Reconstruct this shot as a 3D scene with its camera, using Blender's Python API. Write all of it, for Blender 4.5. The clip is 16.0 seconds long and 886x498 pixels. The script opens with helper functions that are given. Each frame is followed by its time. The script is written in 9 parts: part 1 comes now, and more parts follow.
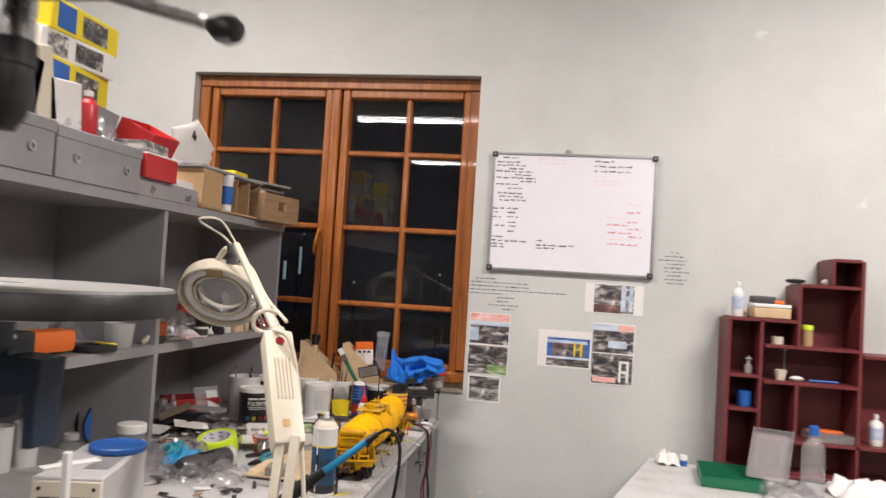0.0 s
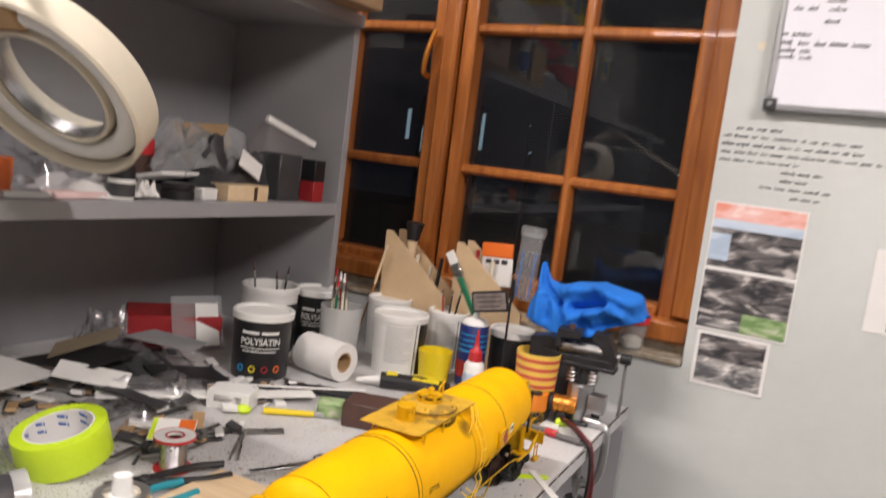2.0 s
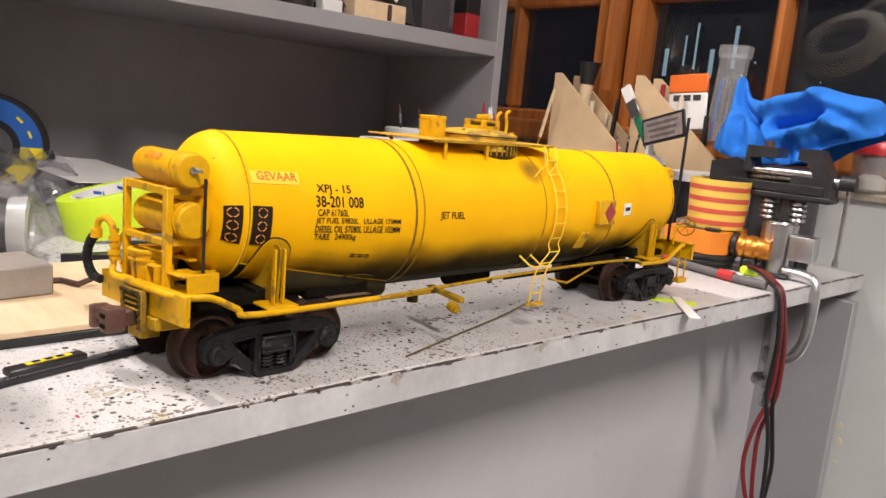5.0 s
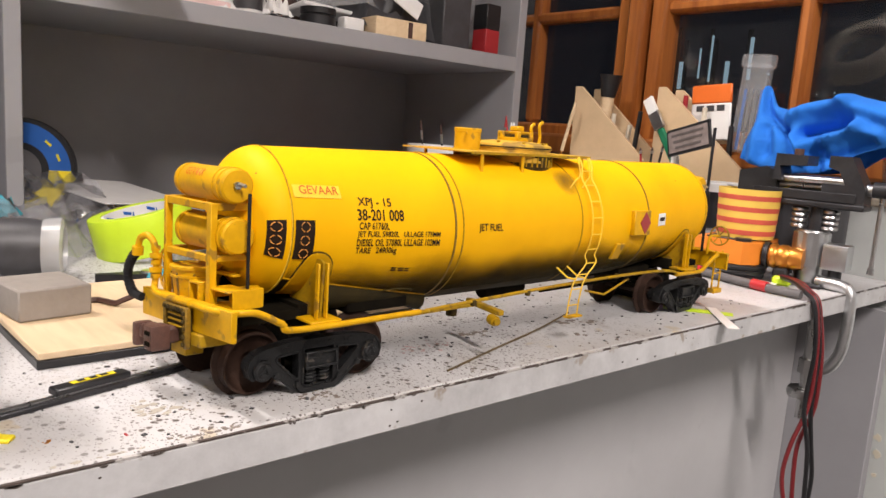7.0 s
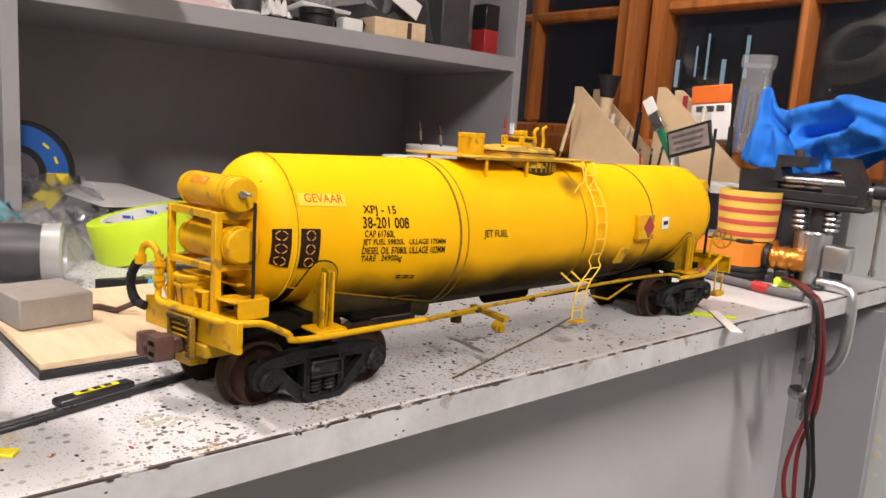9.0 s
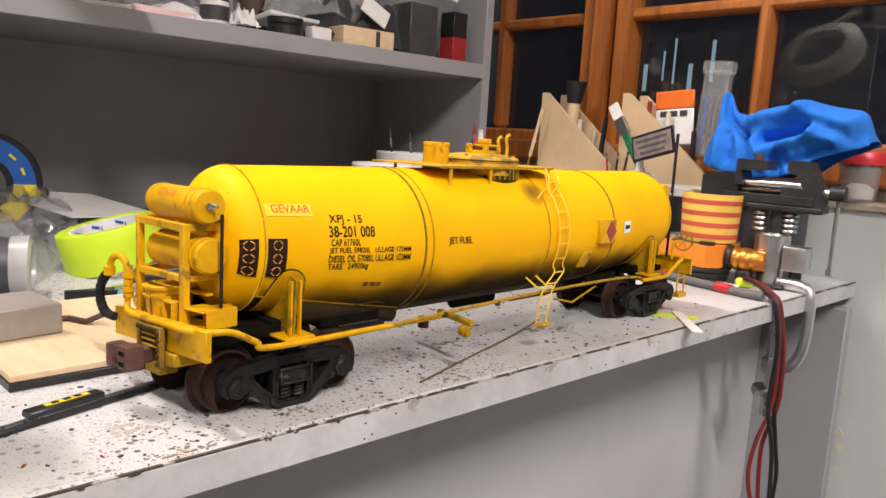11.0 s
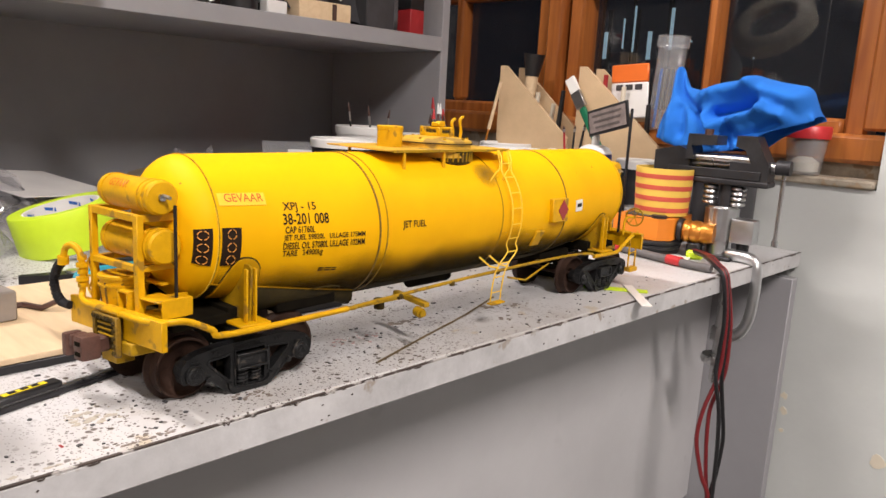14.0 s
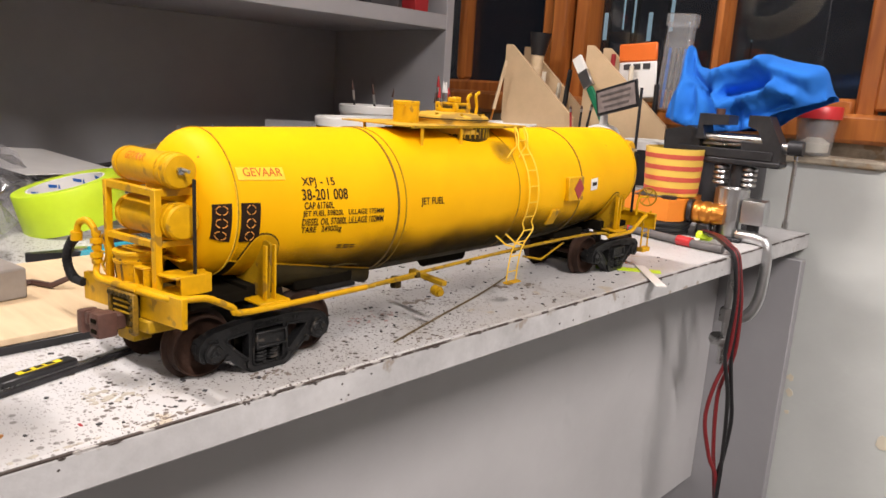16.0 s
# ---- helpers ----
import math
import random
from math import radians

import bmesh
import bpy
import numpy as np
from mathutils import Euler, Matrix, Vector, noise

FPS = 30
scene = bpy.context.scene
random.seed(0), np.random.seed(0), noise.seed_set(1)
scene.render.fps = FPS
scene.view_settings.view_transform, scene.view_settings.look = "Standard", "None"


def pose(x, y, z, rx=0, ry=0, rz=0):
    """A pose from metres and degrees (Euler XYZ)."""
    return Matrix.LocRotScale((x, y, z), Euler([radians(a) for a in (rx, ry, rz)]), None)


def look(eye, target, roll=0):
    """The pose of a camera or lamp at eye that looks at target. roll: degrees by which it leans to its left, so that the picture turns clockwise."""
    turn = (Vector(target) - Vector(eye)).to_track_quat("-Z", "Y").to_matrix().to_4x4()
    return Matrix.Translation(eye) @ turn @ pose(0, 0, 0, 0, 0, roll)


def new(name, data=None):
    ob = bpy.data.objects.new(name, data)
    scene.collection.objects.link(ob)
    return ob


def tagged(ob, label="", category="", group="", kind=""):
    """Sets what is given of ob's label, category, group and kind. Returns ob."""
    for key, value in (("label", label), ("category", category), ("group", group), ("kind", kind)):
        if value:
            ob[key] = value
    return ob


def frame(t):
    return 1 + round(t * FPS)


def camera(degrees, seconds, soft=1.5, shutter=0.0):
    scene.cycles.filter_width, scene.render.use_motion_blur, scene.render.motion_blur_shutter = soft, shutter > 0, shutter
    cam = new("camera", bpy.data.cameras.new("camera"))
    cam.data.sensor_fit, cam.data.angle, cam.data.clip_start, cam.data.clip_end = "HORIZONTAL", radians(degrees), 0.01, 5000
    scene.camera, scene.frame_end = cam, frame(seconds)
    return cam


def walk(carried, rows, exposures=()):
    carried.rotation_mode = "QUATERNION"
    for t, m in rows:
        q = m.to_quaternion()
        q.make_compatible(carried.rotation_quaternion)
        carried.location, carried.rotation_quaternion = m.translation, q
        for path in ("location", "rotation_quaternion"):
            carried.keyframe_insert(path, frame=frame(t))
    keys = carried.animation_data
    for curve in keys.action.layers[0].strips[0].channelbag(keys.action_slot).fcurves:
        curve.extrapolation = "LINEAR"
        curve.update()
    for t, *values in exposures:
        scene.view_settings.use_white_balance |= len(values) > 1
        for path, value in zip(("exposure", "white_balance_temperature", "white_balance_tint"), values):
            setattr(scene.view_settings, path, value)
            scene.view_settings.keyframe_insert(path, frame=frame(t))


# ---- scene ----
cam = camera(61.8, 16.0, shutter=0.4)
PATH = [
    (0, (0.026, 0.254, 1.375), (-0.305, 2.225, 1.453), 3.5),
    (0.5, (-0.033, 0.64, 1.348), (-0.427, 2.599, 1.428), 3.6),
    (1, (-0.059, 1.002, 1.331), (-0.576, 2.933, 1.373), 4.5),
    (1.5, (-0.093, 1.346, 1.308), (-0.796, 3.217, 1.262), 6.3),
    (2, (-0.138, 1.6, 1.269), (-1.036, 3.372, 1.031), 7.1),
    (2.5, (-0.115, 1.715, 1.184), (-1.191, 3.35, 0.773), 6.2),
    (3, (-0.093, 1.754, 1.121), (-1.321, 3.251, 0.619), 4.9),
    (3.2, (-0.089, 1.766, 1.11), (-1.352, 3.232, 0.607), 4.6),
    (5.3, (-0.066, 1.884, 1.014), (-1.525, 3.21, 0.678), 5.2),
    (5.5, (-0.067, 1.883, 1.012), (-1.528, 3.21, 0.686), 5.0),
    (6, (-0.075, 1.875, 1.014), (-1.544, 3.194, 0.695), 4.7),
    (6.5, (-0.077, 1.872, 1.015), (-1.551, 3.185, 0.701), 4.2),
    (7, (-0.08, 1.87, 1.016), (-1.562, 3.176, 0.705), 4.0),
    (7.5, (-0.091, 1.872, 1.02), (-1.576, 3.175, 0.714), 3.7),
    (8, (-0.091, 1.874, 1.02), (-1.577, 3.177, 0.712), 3.7),
    (8.5, (-0.091, 1.869, 1.024), (-1.57, 3.179, 0.712), 3.8),
    (9, (-0.087, 1.868, 1.021), (-1.561, 3.182, 0.704), 3.9),
    (11.3, (-0.073, 1.863, 1.025), (-1.494, 3.237, 0.719), 3.4),
    (11.5, (-0.072, 1.857, 1.023), (-1.486, 3.236, 0.708), 3.4),
    (12, (-0.07, 1.856, 1.026), (-1.466, 3.249, 0.695), 3.0),
    (12.5, (-0.069, 1.857, 1.025), (-1.447, 3.263, 0.673), 2.8),
    (13, (-0.064, 1.86, 1.022), (-1.425, 3.277, 0.654), 2.9),
    (13.5, (-0.061, 1.864, 1.027), (-1.417, 3.286, 0.652), 3.0),
    (14, (-0.063, 1.863, 1.038), (-1.413, 3.288, 0.655), 3.2),
    (14.5, (-0.072, 1.858, 1.038), (-1.417, 3.287, 0.647), 3.2),
    (15, (-0.087, 1.849, 1.037), (-1.423, 3.282, 0.633), 3.3),
    (15.5, (-0.085, 1.852, 1.038), (-1.415, 3.287, 0.623), 3.4),
    (16, (-0.08, 1.858, 1.032), (-1.412, 3.287, 0.604), 3.5),
]
walk(cam, [(t, look(eye, target, roll)) for t, eye, target, roll in PATH],
     exposures=((0.0, -0.73), (1.5, -0.63), (2.5, -0.42), (3.0, -0.35), (5.3, -0.14), (16.0, -0.17)))

# ---------------------------------------------------------------- world and light
world = bpy.data.worlds.new("night")
scene.world = world
world.use_nodes = True
world.node_tree.nodes["Background"].inputs[0].default_value = (0.012, 0.016, 0.026, 1)
world.node_tree.nodes["Background"].inputs[1].default_value = 0.3

BENCH = 0.8635
WALL_Y = 2.95
CEIL = 2.95


# ---------------------------------------------------------------- materials
def material(name, color, rough=0.5, metal=0.0, vary=0.12, scale=30.0, bump=0.0, bump_scale=200.0,
             tint=None, spots=None, spot_scale=60.0, spot_size=0.3, coat=0.0, random_tint=0.0, spec=0.5):
    """A node material: base colour varied at two scales, an optional second tint, speckles and a fine relief."""
    m = bpy.data.materials.new(name)
    m.use_nodes = True
    nt = m.node_tree
    b = nt.nodes["Principled BSDF"]
    co = nt.nodes.new("ShaderNodeTexCoord")
    big = nt.nodes.new("ShaderNodeTexNoise")
    big.inputs["Scale"].default_value = scale
    big.inputs["Detail"].default_value = 6
    big.inputs["Roughness"].default_value = 0.65
    nt.links.new(co.outputs["Object"], big.inputs["Vector"])
    ramp = nt.nodes.new("ShaderNodeValToRGB")
    ramp.color_ramp.elements[0].position, ramp.color_ramp.elements[1].position = 0.3, 0.7
    c = Vector(color[:3])
    d = Vector(tint[:3]) if tint else c * (1 - 2 * vary)
    ramp.color_ramp.elements[0].color = (*d, 1)
    ramp.color_ramp.elements[1].color = (*[min(1, v) for v in c], 1)
    nt.links.new(big.outputs["Fac"], ramp.inputs[0])
    out = ramp.outputs[0]
    if spots:
        vor = nt.nodes.new("ShaderNodeTexNoise")
        vor.inputs["Scale"].default_value = spot_scale
        vor.inputs["Detail"].default_value = 3
        nt.links.new(co.outputs["Object"], vor.inputs["Vector"])
        r2 = nt.nodes.new("ShaderNodeValToRGB")
        r2.color_ramp.elements[0].position, r2.color_ramp.elements[1].position = 1 - spot_size - 0.02, 1 - spot_size + 0.02
        nt.links.new(vor.outputs["Fac"], r2.inputs[0])
        mix = nt.nodes.new("ShaderNodeMix")
        mix.data_type = "RGBA"
        nt.links.new(r2.outputs[0], mix.inputs[0])
        nt.links.new(out, mix.inputs[6])
        mix.inputs[7].default_value = (*spots[:3], 1)
        out = mix.outputs[2]
    if random_tint:
        info = nt.nodes.new("ShaderNodeObjectInfo")
        hsv = nt.nodes.new("ShaderNodeHueSaturation")
        mp = nt.nodes.new("ShaderNodeMapRange")
        mp.inputs[3].default_value, mp.inputs[4].default_value = 1 - random_tint, 1 + random_tint
        nt.links.new(info.outputs["Random"], mp.inputs[0])
        nt.links.new(mp.outputs[0], hsv.inputs["Value"])
        nt.links.new(out, hsv.inputs["Color"])
        out = hsv.outputs[0]
    nt.links.new(out, b.inputs["Base Color"])
    b.inputs["Metallic"].default_value = metal
    rr = nt.nodes.new("ShaderNodeMapRange")
    rr.inputs[3].default_value, rr.inputs[4].default_value = max(0.02, rough - 0.1), min(1, rough + 0.12)
    nt.links.new(big.outputs["Fac"], rr.inputs[0])
    nt.links.new(rr.outputs[0], b.inputs["Roughness"])
    b.inputs["Coat Weight"].default_value = coat
    b.inputs["Specular IOR Level"].default_value = spec
    if bump:
        fine = nt.nodes.new("ShaderNodeTexNoise")
        fine.inputs["Scale"].default_value = bump_scale
        fine.inputs["Detail"].default_value = 4
        nt.links.new(co.outputs["Object"], fine.inputs["Vector"])
        bp = nt.nodes.new("ShaderNodeBump")
        bp.inputs["Strength"].default_value = bump
        bp.inputs["Distance"].default_value = 0.002
        nt.links.new(fine.outputs["Fac"], bp.inputs["Height"])
        nt.links.new(bp.outputs[0], b.inputs["Normal"])
    return m


def glassy(name, color=(1, 1, 1), rough=0.02, alpha=0.25, ior=1.45):
    """Thin clear plastic or glass: mostly see-through, with a real sheen."""
    m = bpy.data.materials.new(name)
    m.use_nodes = True
    nt = m.node_tree
    nt.nodes.remove(nt.nodes["Principled BSDF"])
    out = nt.nodes["Material Output"]
    tr = nt.nodes.new("ShaderNodeBsdfTransparent")
    tr.inputs[0].default_value = (*color, 1)
    body = nt.nodes.new("ShaderNodeBsdfDiffuse")
    body.inputs[0].default_value = (*[0.75 * c for c in color], 1)
    gl = nt.nodes.new("ShaderNodeBsdfGlossy")
    gl.inputs["Roughness"].default_value = rough
    lw = nt.nodes.new("ShaderNodeLayerWeight")
    lw.inputs[0].default_value = 0.5
    pw = nt.nodes.new("ShaderNodeMath")
    pw.operation = "POWER"
    pw.inputs[1].default_value = 4.0
    nt.links.new(lw.outputs["Facing"], pw.inputs[0])
    fr = nt.nodes.new("ShaderNodeMapRange")
    fr.inputs[3].default_value, fr.inputs[4].default_value = ((ior - 1) / (ior + 1)) ** 2 + 0.01, 0.75
    nt.links.new(pw.outputs[0], fr.inputs[0])
    m1 = nt.nodes.new("ShaderNodeMixShader")
    m1.inputs[0].default_value = alpha
    nt.links.new(tr.outputs[0], m1.inputs[1])
    nt.links.new(body.outputs[0], m1.inputs[2])
    m2 = nt.nodes.new("ShaderNodeMixShader")
    nt.links.new(fr.outputs[0], m2.inputs[0])
    nt.links.new(m1.outputs[0], m2.inputs[1])
    nt.links.new(gl.outputs[0], m2.inputs[2])
    nt.links.new(m2.outputs[0], out.inputs[0])
    return m


def glow(name, color, strength):
    m = bpy.data.materials.new(name)
    m.use_nodes = True
    b = m.node_tree.nodes["Principled BSDF"]
    b.inputs["Base Color"].default_value = (*color, 1)
    b.inputs["Emission Color"].default_value = (*color, 1)
    b.inputs["Emission Strength"].default_value = strength
    return m


def wood(name, light, dark, rough=0.45, scale=8.0, stretch=(1, 1, 0.06), coat=0.0):
    m = bpy.data.materials.new(name)
    m.use_nodes = True
    nt = m.node_tree
    b = nt.nodes["Principled BSDF"]
    co = nt.nodes.new("ShaderNodeTexCoord")
    mp = nt.nodes.new("ShaderNodeMapping")
    mp.inputs["Scale"].default_value = stretch
    nt.links.new(co.outputs["Object"], mp.inputs[0])
    n = nt.nodes.new("ShaderNodeTexNoise")
    n.inputs["Scale"].default_value = scale * 12
    n.inputs["Detail"].default_value = 8
    n.inputs["Distortion"].default_value = 0.8
    nt.links.new(mp.outputs[0], n.inputs["Vector"])
    ramp = nt.nodes.new("ShaderNodeValToRGB")
    ramp.color_ramp.elements[0].position, ramp.color_ramp.elements[1].position = 0.3, 0.68
    ramp.color_ramp.elements[0].color, ramp.color_ramp.elements[1].color = (*dark, 1), (*light, 1)
    nt.links.new(n.outputs["Fac"], ramp.inputs[0])
    nt.links.new(ramp.outputs[0], b.inputs["Base Color"])
    b.inputs["Roughness"].default_value = rough
    b.inputs["Coat Weight"].default_value = coat
    bp = nt.nodes.new("ShaderNodeBump")
    bp.inputs["Strength"].default_value = 0.15
    bp.inputs["Distance"].default_value = 0.001
    nt.links.new(n.outputs["Fac"], bp.inputs["Height"])
    nt.links.new(bp.outputs[0], b.inputs["Normal"])
    return m


M = {
    "wall": material("wall_paint", (0.605, 0.632, 0.615), 0.55, vary=0.08, scale=2.2, bump=0.25, bump_scale=60, spots=(0.66, 0.69, 0.67), spot_scale=9, spot_size=0.24),
    "bareplaster": material("bare_sandy_plaster", (0.52, 0.45, 0.35), 0.85, vary=0.3, scale=28, bump=0.5, bump_scale=140, spots=(0.30, 0.22, 0.14), spot_scale=40, spot_size=0.42),
    "ceiling": material("ceiling_paint", (0.34, 0.335, 0.32), 0.8, scale=3, vary=0.04),
    "floor": material("floor_concrete", (0.10, 0.093, 0.086), 0.6, scale=4, vary=0.2, bump=0.2),
    "grey": material("grey_melamine", (0.32, 0.32, 0.335), 0.45, vary=0.06, scale=6, bump=0.08, bump_scale=120, spots=(0.27, 0.27, 0.28), spot_scale=14, spot_size=0.3),
    "backgrey": material("dull_grey_hardboard", (0.30, 0.30, 0.312), 0.55, vary=0.08, scale=6, bump=0.08, bump_scale=120),
    "panel": material("pale_grey_melamine", (0.51, 0.51, 0.52), 0.45, vary=0.06, scale=6, bump=0.08, bump_scale=120, spots=(0.45, 0.45, 0.46), spot_scale=14, spot_size=0.3),
    "benchtop": None,
    "plainwall": material("dull_brown_low_bounce", (0.15, 0.135, 0.12), 0.7, vary=0.12, scale=3, bump=0.2, bump_scale=40),
    "greywood": material("grey_fibreboard", (0.30, 0.27, 0.24), 0.75, vary=0.12, scale=40, bump=0.15),
    "dullwire": material("tarnished_wire", (0.22, 0.16, 0.08), 0.5, 0.5, vary=0.2, scale=60),
    "wornedge": material("worn_dark_edge", (0.085, 0.065, 0.055), 0.7, vary=0.3, scale=50, spots=(0.44, 0.42, 0.40), spot_scale=70, spot_size=0.44),
    "edge": material("chipped_white_edge", (0.60, 0.60, 0.605), 0.45, vary=0.16, scale=26, bump=0.1, spots=(0.33, 0.29, 0.25), spot_scale=48, spot_size=0.33),
    "tanstain": material("dried_tan_glue", (0.50, 0.46, 0.38), 0.5, vary=0.15, scale=120),
    "brownstain": material("dried_brown_paint", (0.30, 0.25, 0.21), 0.6, vary=0.3, scale=160),
    "redstain": material("faint_red_paint", (0.50, 0.36, 0.34), 0.6, vary=0.1, scale=120),
    "frame_wood": wood("varnished_wood", (0.44, 0.155, 0.035), (0.24, 0.07, 0.016), 0.32, 5, (1, 1, 0.08), coat=0.3),
    "mdf": material("mdf_board", (0.62, 0.45, 0.27), 0.75, vary=0.07, scale=25, bump=0.15),
    "ply": wood("pale_plywood", (0.72, 0.56, 0.36), (0.62, 0.46, 0.28), 0.6, 6, (0.15, 1, 1)),
    "brownwood": wood("raw_brown_wood", (0.40, 0.26, 0.14), (0.26, 0.16, 0.09), 0.7, 7, (1, 0.1, 1)),
    "card": material("brown_cardboard", (0.50, 0.33, 0.17), 0.8, vary=0.1, scale=14, bump=0.1),
    "greycard": material("grey_card", (0.33, 0.33, 0.34), 0.7, vary=0.12, scale=10),
    "maroon": material("maroon_paint", (0.16, 0.028, 0.03), 0.45, vary=0.12, scale=10, bump=0.1),
    "white": material("white_plastic", (0.80, 0.80, 0.78), 0.35, vary=0.04, scale=20),
    "cream": material("aged_cream_plastic", (0.72, 0.66, 0.53), 0.42, vary=0.06, scale=12, bump=0.05),
    "paper": material("white_paper", (0.80, 0.79, 0.77), 0.8, vary=0.04, scale=20, bump=0.1, bump_scale=90),
    "board": material("whiteboard_enamel", (0.83, 0.83, 0.90), 0.16, vary=0.02, scale=5),
    "alu": material("aluminium", (0.62, 0.63, 0.64), 0.33, 1.0, vary=0.08, scale=40, bump=0.08),
    "steel": material("bright_steel", (0.55, 0.55, 0.55), 0.28, 1.0, vary=0.15, scale=40),
    "darksteel": material("dark_steel", (0.05, 0.05, 0.054), 0.42, 0.5, vary=0.2, scale=40, bump=0.1, spec=0.3),
    "black": material("black_plastic", (0.018, 0.018, 0.02), 0.38, vary=0.2, scale=30),
    "rubber": material("black_rubber", (0.016, 0.016, 0.018), 0.65, vary=0.2, scale=50, bump=0.1, spec=0.25),
    "charcoal": material("charcoal_plastic", (0.06, 0.06, 0.065), 0.45, vary=0.2, scale=30),
    "red": material("red_plastic", (0.55, 0.03, 0.035), 0.35, vary=0.08, scale=30),
    "darkred": material("red_metal_paint", (0.36, 0.025, 0.03), 0.4, vary=0.1, scale=30),
    "orange": material("orange_plastic", (0.80, 0.17, 0.025), 0.38, vary=0.06, scale=30),
    "amber": glassy("amber_plastic", (0.9, 0.35, 0.05), 0.1, 0.75),
    "blue": material("blue_plastic", (0.02, 0.12, 0.45), 0.38, vary=0.08, scale=30),
    "cyan": material("cyan_blue_plastic", (0.02, 0.28, 0.55), 0.4, vary=0.06, scale=30),
    "teal": material("teal_grip", (0.02, 0.28, 0.36), 0.45, vary=0.06, scale=30),
    "cloth": material("blue_cloth", (0.010, 0.17, 0.66), 0.85, vary=0.08, scale=20, bump=0.4, bump_scale=900),
    "green": material("green_plastic", (0.01, 0.16, 0.075), 0.4, vary=0.08, scale=20),
    "lime": material("lime_tape", (0.62, 0.85, 0.03), 0.4, vary=0.05, scale=30),
    "yellowlabel": material("yellow_label", (0.82, 0.66, 0.02), 0.45, vary=0.05, scale=30),
    "yellowtub": material("yellow_plastic", (0.80, 0.62, 0.02), 0.35, vary=0.05, scale=30),
    "brown": material("brown_plastic", (0.09, 0.045, 0.035), 0.5, vary=0.15, scale=60),
    "bronze": material("copper_orange_metal", (0.70, 0.28, 0.05), 0.3, 0.8, vary=0.1, scale=30),
    "clear": glassy("clear_plastic", (0.96, 0.97, 0.98), 0.08, 0.16),
    "milky": glassy("frosted_plastic", (0.93, 0.94, 0.94), 0.25, 0.45),
    "film": glassy("crinkled_film", (0.97, 0.97, 0.98), 0.10, 0.06),
    # the pane's slight white body is a haze that lifts the dark glass
    "pane": glassy("hazed_window_glass", (0.9, 0.92, 0.93), 0.0, 0.006, 1.52),
    "pink": material("pink_paper", (0.82, 0.60, 0.58), 0.7, vary=0.05, scale=20),
    "tube": glow("lit_tube", (1.0, 0.98, 0.95), 12.0),
    "night": material("night_ground", (0.02, 0.02, 0.022), 0.8, vary=0.3, scale=2),
    "ink": material("black_ink", (0.07, 0.07, 0.08), 0.7, vary=0.1, scale=50),
    "markerink": material("dark_marker_ink", (0.07, 0.07, 0.085), 0.6, vary=0.2, scale=50),
    "redink": material("red_ink", (0.75, 0.18, 0.25), 0.7, vary=0.1, scale=50),
    "paleink": material("faded_pink_ink", (0.85, 0.68, 0.74), 0.7, vary=0.05, scale=50),
}


